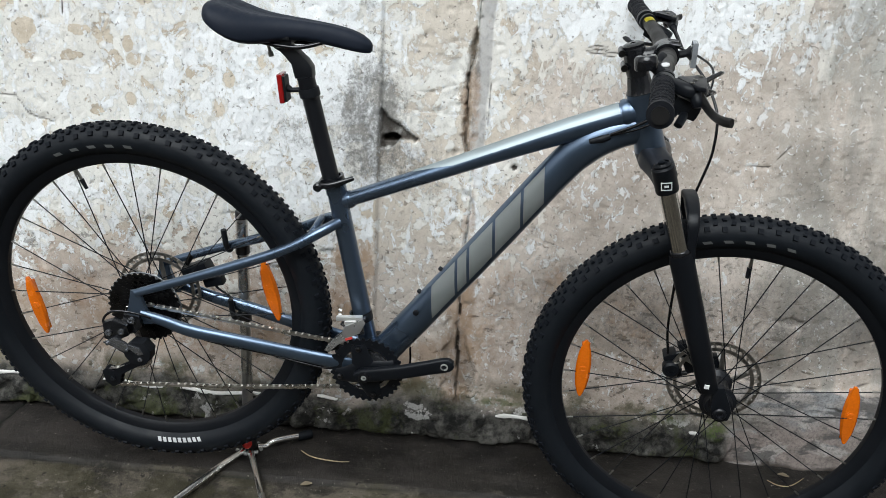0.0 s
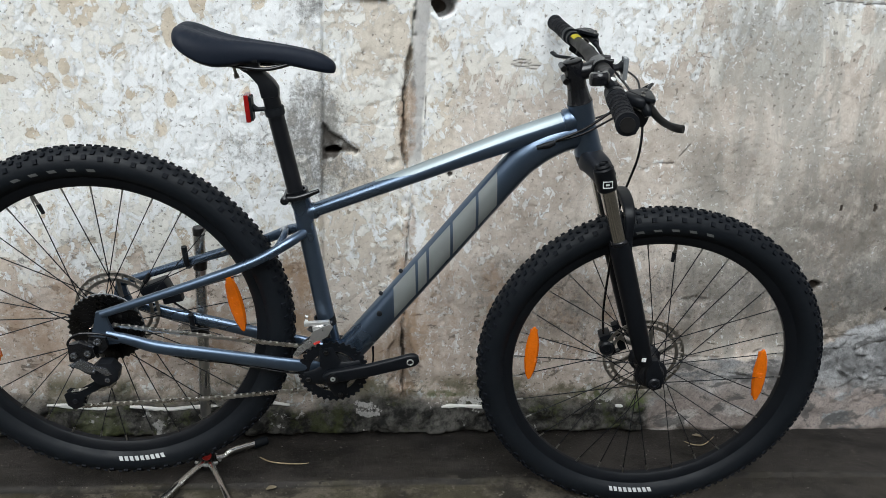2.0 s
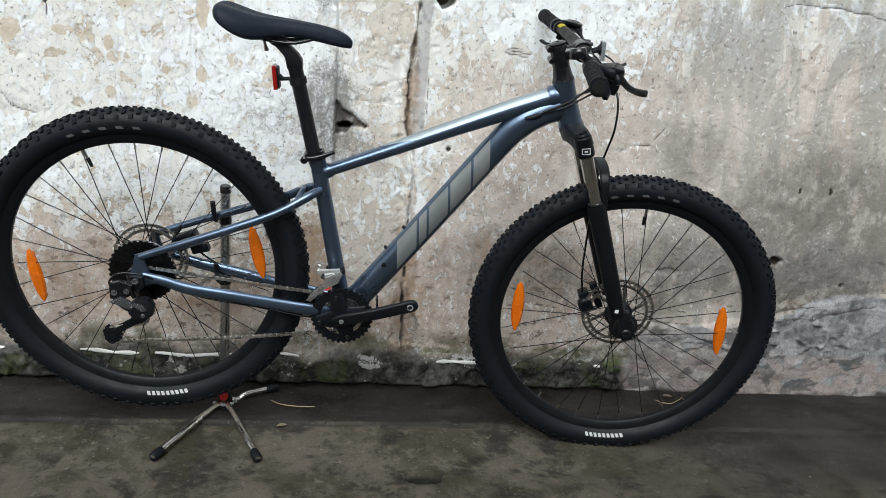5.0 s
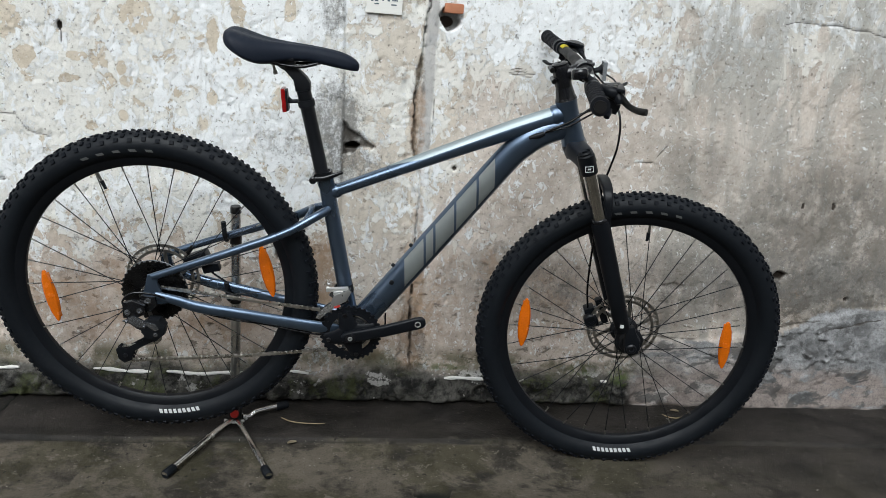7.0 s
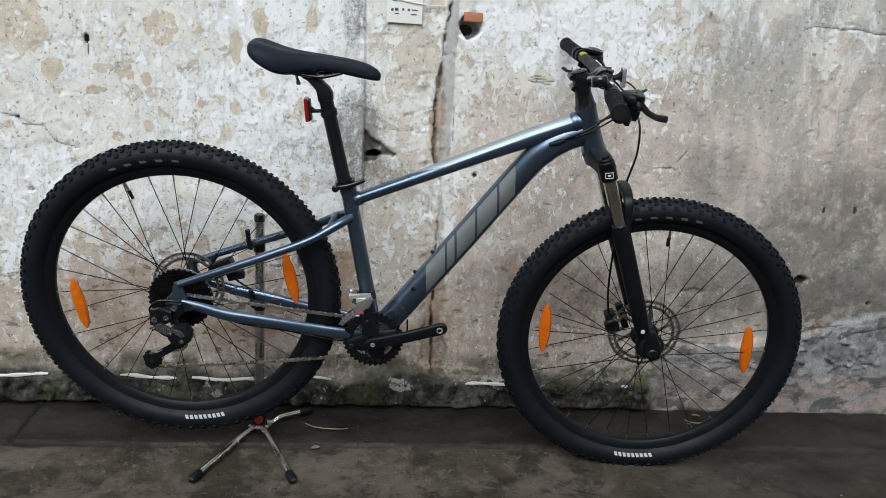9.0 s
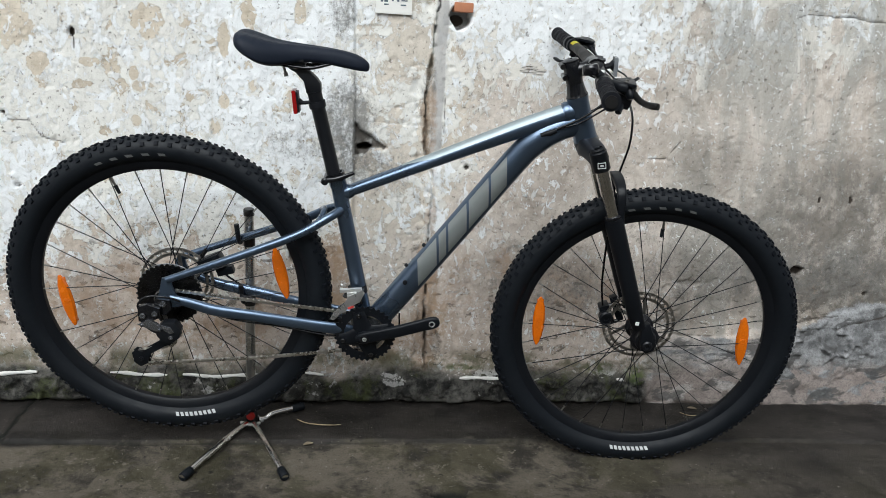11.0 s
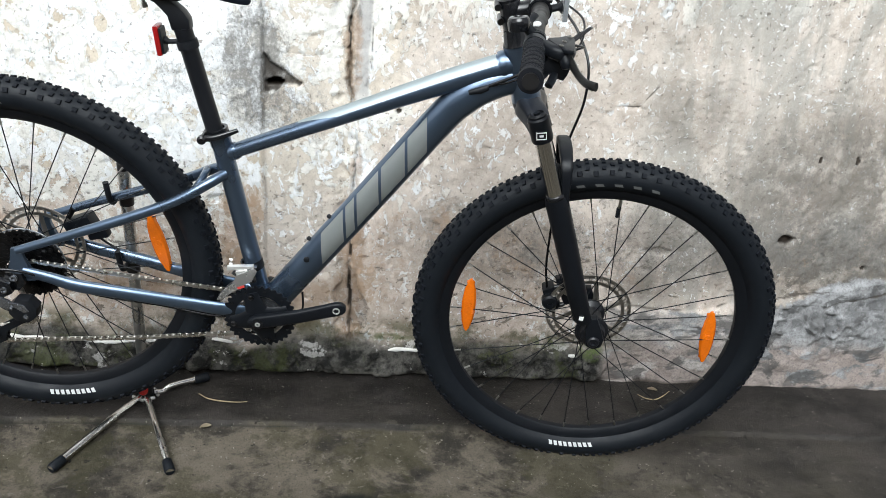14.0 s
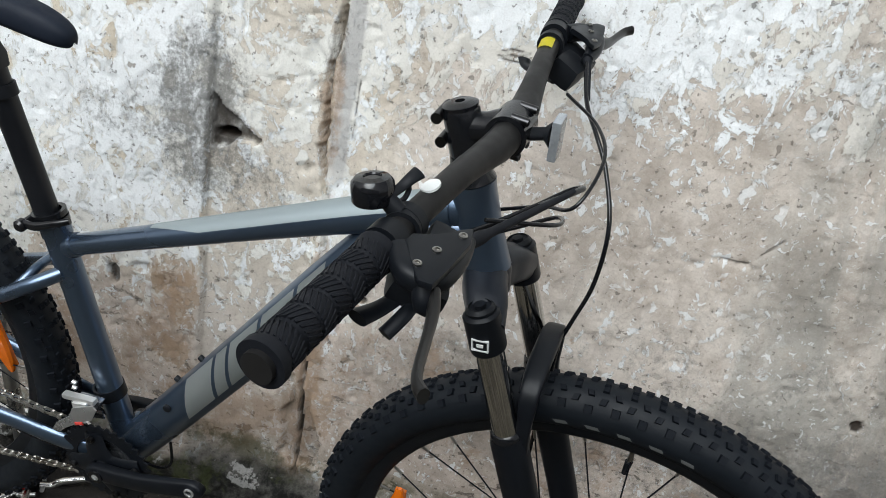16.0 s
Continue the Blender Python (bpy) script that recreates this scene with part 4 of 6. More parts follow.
lathe(bm, Matrix.Translation(at(0.326, 0.022, 0.310)) @ Y_AXIS, [(0, 0), (0.008, 0), (0.008, 0.008), (0.005, 0.011), (0, 0.011)], 14)
part("release_skewer", bm, black_gloss, seat_collar)


def build_saddle():
    """Cross-sections from tail to nose: x, half width, crown height, edge height, dish in the middle."""
    rows = ((0.126, 0.030, 0.600, 0.592, 0.000), (0.131, 0.055, 0.606, 0.584, -0.003), (0.142, 0.067, 0.609, 0.576, -0.006), (0.160, 0.070, 0.607, 0.566, -0.008), (0.182, 0.066, 0.602, 0.556, -0.009),
            (0.205, 0.055, 0.598, 0.553, -0.008), (0.230, 0.040, 0.596, 0.558, -0.006), (0.260, 0.029, 0.595, 0.566, -0.004), (0.295, 0.024, 0.594, 0.569, -0.003), (0.330, 0.0215, 0.592, 0.566, -0.002),
            (0.362, 0.020, 0.588, 0.562, 0.0), (0.385, 0.017, 0.580, 0.560, 0.0), (0.396, 0.011, 0.572, 0.560, 0.0), (0.400, 0.005, 0.566, 0.561, 0.0))
    bm = bmesh.new()
    seg = 28
    rings = []
    for x, w, crown, edge, dish in rows:
        ring = []
        for k in range(seg):
            a = 2 * math.pi * k / seg
            u, v = math.cos(a), math.sin(a)
            y = w * math.copysign(abs(u) ** 0.75, u)
            if v >= 0:
                z = edge + (crown - edge) * v ** 0.7 + dish * math.exp(-(y / (0.35 * w + 1e-6)) ** 2) * v
            else:
                z = edge + 0.010 * v * (1 if abs(u) > 0.6 else 0.2)
                y *= 0.93
            ring.append(bm.verts.new((x, y, z)))
        rings.append(ring)
    for a, b in zip(rings, rings[1:]):
        for k in range(seg):
            bm.faces.new((a[k], a[(k + 1) % seg], b[(k + 1) % seg], b[k]))
    bm.faces.new(rings[0])
    bm.faces.new(rings[-1])
    ob = part("saddle", bm, saddle_skin, bike, "slim black padded saddle", sharp=60)
    sub = ob.modifiers.new("round", "SUBSURF")
    sub.levels = sub.render_levels = 1
    for s in (1, -1):
        bm = bmesh.new()
        sweep(bm, bezier_points([at(0.172, s * 0.026, 0.563), at(0.192, s * 0.024, 0.554), at(0.225, s * 0.022, 0.550), at(0.272, s * 0.022, 0.549), at(0.300, s * 0.020, 0.555), at(0.335, s * 0.010, 0.568)], 6), 0.0036, seg=10)
        part("saddle_rail", bm, black_gloss, ob)
    return ob


build_saddle()
bm = bmesh.new()
lathe(bm, frame_at(post_low.lerp(post_up, 0.86), POST_DIR), [(0.0151, -0.007), (0.0178, -0.007), (0.0178, 0.007), (0.0151, 0.007)], 24, closed=True)
sweep(bm, [at(0.284, 0, 0.474), at(0.268, 0, 0.471), at(0.259, 0, 0.473)], [0.004, 0.004, 0.008], wide=[0.005, 0.005, 0.008])
light_bracket = part("light_bracket", bm, black_plastic, bike, "black tail reflector bracket on the seat post")
bm = bmesh.new()
block(bm, pose(0.2515, 0, 0.473, 0, -9, 0), (0.009, 0.030, 0.050), 0.003)
part("red_reflector", bm, red_lens, light_bracket, "small red rear reflector")
bm = bmesh.new()
block(bm, pose(0.2575, 0, 0.473, 0, -9, 0), (0.005, 0.026, 0.044), 0.002)
part("reflector_back", bm, black_plastic, light_bracket)


# -- wheels: each turned about the y axis with its hub at c --
TYRE_R, TUBE = 0.368, 0.0285


def ring_profile(bm, rows, seg=96):
    """A ring about the local y axis from a closed outline of (radius, y)."""
    loops = []
    for k in range(seg):
        a = 2 * math.pi * k / seg
        loops.append([bm.verts.new((r * math.cos(a), y, r * math.sin(a))) for r, y in rows])
    n = len(rows)
    for k in range(seg):
        p, q = loops[k], loops[(k + 1) % seg]
        for i in range(n):
            bm.faces.new((p[i], p[(i + 1) % n], q[(i + 1) % n], q[i]))
    return bm


def knobs():
    """The tread: rows of small bevelled studs, staggered, with longer ones on the shoulders."""
    bm = bmesh.new()
    rows = 152
    mid = TYRE_R - TUBE - 0.003

    def stud(a, tilt, along, across, tall, skew=0.0):
        foot, top = TUBE - 0.0005, TUBE + tall
        quad = []
        for lift, shrink in ((foot, 1.0), (top, 0.8)):
            for u, v in ((-1, -1), (1, -1), (1, 1), (-1, 1)):
                t = tilt + v * across / 2 * shrink / TUBE
                aa = a + (u * along / 2 * shrink + skew * v) / TYRE_R
                r, y = mid + lift * math.cos(t), lift * math.sin(t)
                quad.append(bm.verts.new((r * math.cos(aa), y, r * math.sin(aa))))
        for f in ((4, 5, 6, 7), (0, 1, 5, 4), (1, 2, 6, 5), (2, 3, 7, 6), (3, 0, 4, 7)):
            bm.faces.new([quad[i] for i in f])
    for k in range(rows):
        a = 2 * math.pi * k / rows
        step = 2 * math.pi / rows
        if k % 2:
            stud(a, 0.17, 0.0075, 0.006, 0.0034)
            stud(a, -0.17, 0.0075, 0.006, 0.0034)
            stud(a, 0.66, 0.0080, 0.0075, 0.0036, 0.001)
            stud(a, -0.66, 0.0080, 0.0075, 0.0036, -0.001)
        else:
            stud(a, 0.40, 0.0075, 0.0065, 0.0034, -0.001)
            stud(a, -0.40, 0.0075, 0.0065, 0.0034, 0.001)
            stud(a, 0.95 if k % 4 else 1.02, 0.0105, 0.0095, 0.0032)
            stud(a, -0.95 if k % 4 else -1.02, 0.0105, 0.0095, 0.0032)
    return bm


def arc_slab(bm, r0, r1, a0, a1, y, steps=3, shear=0.0):
    """A thin patch on the tyre's side that follows its bulge."""
    rows = []
    for k in range(steps + 1):
        a = a0 + (a1 - a0) * k / steps
        rows.append([bm.verts.new(((r0 + (r1 - r0) * j / 5) * math.cos(a + shear * j / 5), y(r0 + (r1 - r0) * j / 5), (r0 + (r1 - r0) * j / 5) * math.sin(a + shear * j / 5))) for j in range(6)])
    for p, q in zip(rows, rows[1:]):
        for j in range(5):
            bm.faces.new((p[j], p[j + 1], q[j + 1], q[j]))


def side_of_tyre(r):
    """How far the tyre's side stands out at radius r."""
    mid = TYRE_R - TUBE - 0.003
    return -math.sqrt(max(0.0, TUBE ** 2 - (r - mid) ** 2)) - 0.0011


def lens_shape(bm, m, length, wide, deep):
    """A long reflector: pointed ends, bevelled faces and a raised ridge along its middle."""
    half = [(-1.0, 0.16), (-0.93, 0.34), (-0.62, 0.78), (-0.25, 0.98), (0.0, 1.0), (0.25, 0.98), (0.62, 0.78), (0.93, 0.34), (1.0, 0.16)]
    rows = []
    for u, w in half:
        x, y = u * length / 2, w * wide / 2
        top = deep * (0.55 + 0.45 * w)
        rows.append([bm.verts.new(m @ Vector(c)) for c in ((x, -y, 0), (x, -y, deep * 0.45), (x, -y * 0.72, top), (x, y * 0.72, top), (x, y, deep * 0.45), (x, y, 0))])
    for p, q in zip(rows, rows[1:]):
        for k in range(6):
            bm.faces.new((p[k], p[(k + 1) % 6], q[(k + 1) % 6], q[k]))
    bm.faces.new(rows[0])
    bm.faces.new(rows[-1][::-1])


def toothed(bm, m, r, teeth, tall, thick, hole, duty=0.5):
    """A sprocket: a toothed ring with an open middle."""
    outer, inner = [], []
    n = teeth * 4
    for k in range(n):
        a = 2 * math.pi * k / n
        rr = r + (tall if k % 4 in (1, 2) else 0) - (0.0 if k % 4 else 0.0005)
        outer.append((rr * math.cos(a), rr * math.sin(a)))
        inner.append((hole * math.cos(a), hole * math.sin(a)))
    lo = [bm.verts.new(m @ Vector((x, y, -thick / 2))) for x, y in outer]
    hi = [bm.verts.new(m @ Vector((x, y, thick / 2))) for x, y in outer]
    li = [bm.verts.new(m @ Vector((x, y, -thick / 2))) for x, y in inner]
    hi2 = [bm.verts.new(m @ Vector((x, y, thick / 2))) for x, y in inner]
    for k in range(n):
        j = (k + 1) % n
        bm.faces.new((lo[k], lo[j], hi[j], hi[k]))
        bm.faces.new((li[j], li[k], hi2[k], hi2[j]))
        bm.faces.new((hi[k], hi[j], hi2[j], hi2[k]))
        bm.faces.new((lo[j], lo[k], li[k], li[j]))


def rotor(bm, m, r, holes=36):
    """A brake disc: a thin ring with slots, on a five-armed carrier."""
    n = holes * 2
    for a0, a1, rows in ((0, n, ((r * 0.77, r * 0.85), (r * 0.92, r))),):
        for r0, r1 in rows:
            v = [[bm.verts.new(m @ Vector((q * math.cos(2 * math.pi * k / n), q * math.sin(2 * math.pi * k / n), h))) for k in range(n)] for q, h in ((r0, -0.001), (r1, -0.001), (r1, 0.001), (r0, 0.001))]
            for i in range(4):
                for k in range(n):
                    bm.faces.new((v[i][k], v[i][(k + 1) % n], v[(i + 1) % 4][(k + 1) % n], v[(i + 1) % 4][k]))
    for k in range(holes):
        a = 2 * math.pi * k / holes
        p, q = m @ Vector((r * 0.855 * math.cos(a), r * 0.855 * math.sin(a), 0)), m @ Vector((r * 0.955 * math.cos(a + 0.05), r * 0.955 * math.sin(a + 0.05), 0))
        sweep(bm, [p, q], [0.0011, 0.0011], wide=[r * 0.05] * 2, seg=6)
    for k in range(6):
        a = 2 * math.pi * k / 6
        p, q = m @ Vector((0.020 * math.cos(a), 0.020 * math.sin(a), 0)), m @ Vector((r * 0.82 * math.cos(a + 0.5), r * 0.82 * math.sin(a + 0.5), 0))
        sweep(bm, [p, q], [0.0012, 0.0012], wide=[0.006, 0.004], hint=(m.to_3x3() @ Vector((-math.sin(a), math.cos(a), 0))), seg=6)
    lathe(bm, m, [(0.014, -0.0015), (0.023, -0.0015), (0.023, 0.0015), (0.014, 0.0015)], 20, closed=True)


TREAD = None


def build_wheel(name, label, m, spin, reflectors, rear):
    """m: pose of the hub in the bicycle's space; spin turns rim, spokes and lettering about the hub."""
    global TREAD
    turned = m @ Matrix.Rotation(spin, 4, "Y")
    hub_profile = [(0, -0.055), (0.008, -0.055), (0.011, -0.048), (0.019, -0.046), (0.027, -0.036), (0.034, -0.034), (0.034, -0.028), (0.026, -0.020), (0.024, 0.0),
                   (0.026, 0.020), (0.034, 0.026), (0.034, 0.031), (0.027, 0.034), (0.024, 0.044), (0.012, 0.048), (0.008, 0.055), (0, 0.055)]
    bm = bmesh.new()
    lathe(bm, m @ Y_AXIS, hub_profile, 24)
    wheel = part(name, bm, black_alloy, bike, label)
    # tyre casing
    mid = TYRE_R - TUBE - 0.003
    rows = [(mid + TUBE * math.cos(t), TUBE * math.sin(t)) for t in [radians(-142 + 284 * k / 29) for k in range(30)]]
    rows += [(0.309, 0.012), (0.309, -0.012)]
    bm = turn(ring_profile(bmesh.new(), rows, 96), turned)
    tyre = part("tyre", bm, rubber, wheel, "black knobbly mountain bike tyre")
    bm = turn(knobs(), turned)
    part("tread", bm, tread_rubber, wheel, "rows of small rubber tread knobs", kind="stuff", sharp=20)
    # rim
    bm = turn(ring_profile(bmesh.new(), [(0.317, -0.0145), (0.317, -0.0115), (0.306, -0.010), (0.306, 0.010), (0.317, 0.0115), (0.317, 0.0145), (0.300, 0.0135), (0.2905, 0.006), (0.2895, 0.0), (0.2905, -0.006), (0.300, -0.0135)], 96), turned)
    part("rim", bm, black_satin, wheel, "matt black alloy rim")
    # spokes: thirty-two, crossed three times
    for k in range(32):
        s = 1 if k % 2 else -1
        lead = 1 if (k // 2) % 2 else -1
        a_rim = 2 * math.pi * k / 32 + spin
        a_hub = a_rim + lead * radians(62)
        fl = 0.026 if not (rear and s < 0) else 0.027
        p = m @ Vector((fl * math.cos(a_hub), s * (0.031 if not rear else (0.034 if s > 0 else 0.022)), fl * math.sin(a_hub)))
        q = m @ Vector((0.2895 * math.cos(a_rim), s * 0.003, 0.2895 * math.sin(a_rim)))
        bm = bmesh.new()
        rod(bm, p, p.lerp(q, 0.965), 0.00105, seg=6)
        spoke = part("spoke", bm, black_satin, wheel)
        bm = bmesh.new()
        rod(bm, p.lerp(q, 0.952), q, 0.0019, seg=8)
        part("nipple", bm, steel, spoke)
    # valve
    bm = bmesh.new()
    va = spin + radians(90 + (22 if rear else 0))
    d = Vector((math.cos(va), 0, math.sin(va)))
    rod(bm, m @ (d * 0.292), m @ (d * 0.268), 0.003, seg=10)
    part("valve_stem", bm, steel, wheel)
    bm = bmesh.new()
    rod(bm, m @ (d * 0.270), m @ (d * 0.250), 0.0046, 0.0034, seg=10)
    part("valve_cap", bm, black_plastic, wheel)
    # reflectors clipped to the spokes
    for rx, rz, tilt in reflectors:
        mm = m @ Matrix.Translation((rx, -0.001, rz)) @ Matrix.Rotation(radians(90), 4, "X") @ Matrix.Rotation(radians(tilt), 4, "Z")
        bm = bmesh.new()
        lens_shape(bm, mm, 0.128, 0.0285, 0.008)
        ref = part("spoke_reflector", bm, orange_lens, wheel, "orange plastic spoke reflector", sharp=12)
        bm = bmesh.new()
        lathe(bm, mm @ Matrix.Translation((0.002, 0, 0.0075)), [(0, 0), (0.0075, 0), (0.0070, 0.0016), (0.0042, 0.0018), (0.0036, 0.0008), (0, 0.0008)], 18)
        part("reflector_clip", bm, orange_lens, ref)
        bm = bmesh.new()
        block(bm, mm @ Matrix.Translation((0, 0, -0.003)), (0.112, 0.016, 0.006), 0.002)
        part("reflector_back", bm, orange_lens, ref)
    return wheel


def tyre_marks(wheel, m, centre, white):
    """Plain bars where the tyre's lettering stands."""
    for start, count, pitch, r0, r1, fill, mat in ((radians(90 + centre[0]), 5, -centre[2], 0.3268, 0.3328, 0.42, grey_print), (radians(-90 + centre[1]), 9, 0.0343, 0.3175, 0.3258, 0.66, tyre_print)):
        for k in range(count):
            a0 = start + k * pitch
            bm = bmesh.new()
            arc_slab(bm, r0, r1, a0, a0 + abs(pitch) * fill, side_of_tyre, 4, 0.010)
            part("tyre_mark", turn(bm, m), mat, wheel, "plain printed bar on the tyre's side")


front_pose = STEER @ Matrix.Translation(FRONT)
front_wheel = build_wheel("front_wheel", "front wheel with black spokes and orange reflectors", front_pose, radians(2.0), ((-0.253, 0.001, 94), (0.244, 0.008, 98)), False)
rear_wheel = build_wheel("rear_wheel", "rear wheel with black spokes and orange reflectors", Matrix(), radians(5.0), ((-0.237, -0.050, 104), (0.246, 0.068, 106)), True)
tyre_marks(front_wheel, front_pose, (15.5, -3.5, 0.105), True)
tyre_marks(rear_wheel, Matrix(), (25, 2.3, 0.105), True)

# brake discs on the far side
disc_steel = plain("dull_disc_steel", (0.36, 0.345, 0.32), 0.42, 1.0, 200, 0.3, 0.06)
bm = bmesh.new()
rotor(bm, front_pose @ Matrix.Translation((0, 0.040, 0)) @ Y_AXIS, 0.089)
part("brake_disc", bm, disc_steel, front_wheel, "slotted steel brake disc")
bm = bmesh.new()
rotor(bm, Matrix.Translation((0, 0.050, 0)) @ Y_AXIS, 0.085)
part("brake_disc", bm, disc_steel, rear_wheel, "slotted steel brake disc")

# cassette, with a clear spoke guard behind it
cassette_steel = plain("dark_cassette_steel", (0.050, 0.050, 0.053), 0.33, 1.0, 200, 0.4, 0.05)
bm = bmesh.new()
lathe(bm, Matrix.Translation(at(0, 0.019, 0)) @ Y_AXIS, [(0.0705, -0.001), (0.0735, -0.001), (0.0735, 0.001), (0.0705, 0.001)], 64, closed=True)
part("spoke_guard", bm, clear_lens, rear_wheel, "clear plastic spoke guard ring")
for k, teeth in enumerate((36, 32, 28, 24, 21, 18, 15, 13, 11)):
    bm = bmesh.new()
    r = teeth * 0.0127 / (2 * math.pi)
    toothed(bm, Matrix.Translation(at(0, 0.024 + k * 0.0038, 0)) @ Y_AXIS, r - 0.002, teeth, 0.004, 0.0018, max(0.012, r * (0.72 if k < 3 else 0.5)))
    part("sprocket", bm, cassette_steel, rear_wheel)
bm = bmesh.new()
lathe(bm, Y_AXIS, [(0, 0.02), (0.017, 0.02), (0.017, 0.057), (0.012, 0.060), (0, 0.060)], 20)
part("freehub_body", bm, dark_steel, rear_wheel)
bm = bmesh.new()
sweep(bm, [at(0.0, 0.064, 0.0), at(0.0, 0.074, 0.0)], [0.011, 0.009], seg=6)
rod(bm, at(0, -0.075, 0), at(0, 0.076, 0), 0.005)
part("axle_nut", bm, dark_steel, rear_wheel)


# -- crankset, chain, derailleurs --
RING_D = 0.046
crank_dir = (Vector((0.599, 0, 0.018)) - BB).normalized()
crank_side = Vector((-crank_dir.z, 0, crank_dir.x))


def crank_arm(bm, s, flip):
    """A tapering forged arm from the axle to the pedal eye."""
    rows = ((-0.020, 0.006, 0.010), (-0.014, 0.0115, 0.012), (0.0, 0.0140, 0.014), (0.03, 0.0140, 0.013), (0.08, 0.0135, 0.012), (0.135, 0.0140, 0.011), (0.157, 0.0148, 0.011), (0.167, 0.0138, 0.011), (0.173, 0.0105, 0.0105), (0.177, 0.005, 0.009))
    pts, ha, wa = [], [], []
    for t, h, w in rows:
        p = BB + crank_dir * t * flip
        p = Vector((p.x, -s * (0.066 + 0.010 * min(1, max(0, t) / 0.06)), p.z))
        pts.append(p)
        ha.append(h)
        wa.append(w * 0.62)
    rings = []
    seg = 20
    for p, h, w in zip(pts, ha, wa):
        ring = []
        for k in range(seg):
            a = 2 * math.pi * k / seg
            u, v = math.copysign(abs(math.cos(a)) ** 0.55, math.cos(a)), math.copysign(abs(math.sin(a)) ** 0.55, math.sin(a))
            ring.append(bm.verts.new(p + crank_side * h * u + Vector((0, w * v, 0))))
        rings.append(ring)
    for a, b in zip(rings, rings[1:]):
        for k in range(seg):
            bm.faces.new((a[k], a[(k + 1) % seg], b[(k + 1) % seg], b[k]))
    bm.faces.new(rings[0][::-1])
    bm.faces.new(rings[-1])


bm = bmesh.new()
lathe(bm, Matrix.Translation(BB) @ Y_AXIS, [(0, -0.078), (0.012, -0.078), (0.013, -0.05), (0.020, -0.045), (0.020, 0.042), (0.013, 0.050), (0.013, 0.070), (0, 0.070)], 20)
crankset = part("crankset", bm, black_alloy, bike, "black double-ring crankset without pedals")
for s, flip, nm in ((1, 1, "crank_arm"), (-1, -1, "crank_arm")):
    bm = bmesh.new()
    crank_arm(bm, s, flip)
    arm = part(nm, bm, black_satin, crankset)
    eye = BB + crank_dir * 0.1590 * flip
    bm = bmesh.new()
    lathe(bm, Matrix.Translation((eye.x, -s * 0.0765, eye.z)) @ Y_AXIS, [(0.0048, -0.0078), (0.0072, -0.0078), (0.0072, 0.0078), (0.0048, 0.0078)], 18, closed=True)
    lathe(bm, Matrix.Translation((eye.x, -s * 0.0800, eye.z)) @ Y_AXIS, [(0, -0.002), (0.0046, -0.002), (0.0046, 0.002), (0.002, 0.001), (0, 0.001)], 14)
    part("pedal_eye", bm, bright_alloy, crankset, "bright threaded pedal eye")
bm = bmesh.new()
lathe(bm, Matrix.Translation(BB + Vector((0, -0.0745, 0))) @ Y_AXIS, [(0, 0), (0.011, 0), (0.011, 0.003), (0.006, 0.004), (0.006, 0.002), (0, 0.002)], 18)
part("axle_cap", bm, black_gloss, crankset)
bm = bmesh.new()
lathe(bm, Matrix.Translation(BB + Vector((0, -0.0755, 0))) @ Y_AXIS, [(0, 0), (0.0052, 0), (0.0052, 0.003), (0.003, 0.0036), (0.003, 0.001), (0, 0.001)], 12)
part("axle_bolt", bm, bright_alloy, crankset, "bright crank bolt")
for r_teeth, d, hole in ((34, RING_D + 0.003, 0.70), (22, RING_D - 0.006, 0.45)):
    bm = bmesh.new()
    r = r_teeth * 0.0127 / (2 * math.pi)
    toothed(bm, Matrix.Translation(BB + Vector((0, -d, 0))) @ Y_AXIS, r - 0.002, r_teeth, 0.0042, 0.0028, r * hole)
    part("chain_ring", bm, black_satin if r_teeth > 30 else grey_alloy, crankset, "black toothed chain ring")
for k in range(4):
    a = radians(20 + 90 * k)
    dirk = Vector((math.cos(a), 0, math.sin(a)))
    bm = bmesh.new()
    base = BB + Vector((0, -0.055, 0))
    sweep(bm, [base + dirk * 0.012, base + dirk * 0.035, base + dirk * 0.057 + Vector((0, 0.004, 0))], [0.004, 0.004, 0.0035], wide=[0.024, 0.018, 0.014], hint=(-dirk.z, 0, dirk.x), seg=12)
    part("spider_arm", bm, black_satin, crankset)
    bm = bmesh.new()
    lathe(bm, Matrix.Translation(base + dirk * 0.052 + Vector((0, -0.002, 0))) @ Y_AXIS, [(0, 0), (0.0052, 0), (0.0052, 0.004), (0.0035, 0.005), (0, 0.003)], 12)
    part("ring_bolt", bm, dark_steel, crankset)

# chain: upper run, ring, lower run, jockey wheels
for k in range(10):
    a = radians(12 + 36 * k)
    bm = bmesh.new()
    lathe(bm, Matrix.Translation(BB + Vector((0.060 * math.cos(a), -RING_D - 0.0035, 0.060 * math.sin(a)))) @ Y_AXIS, [(0, 0), (0.0022, 0), (0.0022, 0.002), (0, 0.0025)], 8)
    part("shift_pin", bm, dark_steel, crankset)
PULLEY_UP, PULLEY_LOW = Vector((0.006, -0.060, -0.096)), Vector((-0.052, -0.060, -0.149))


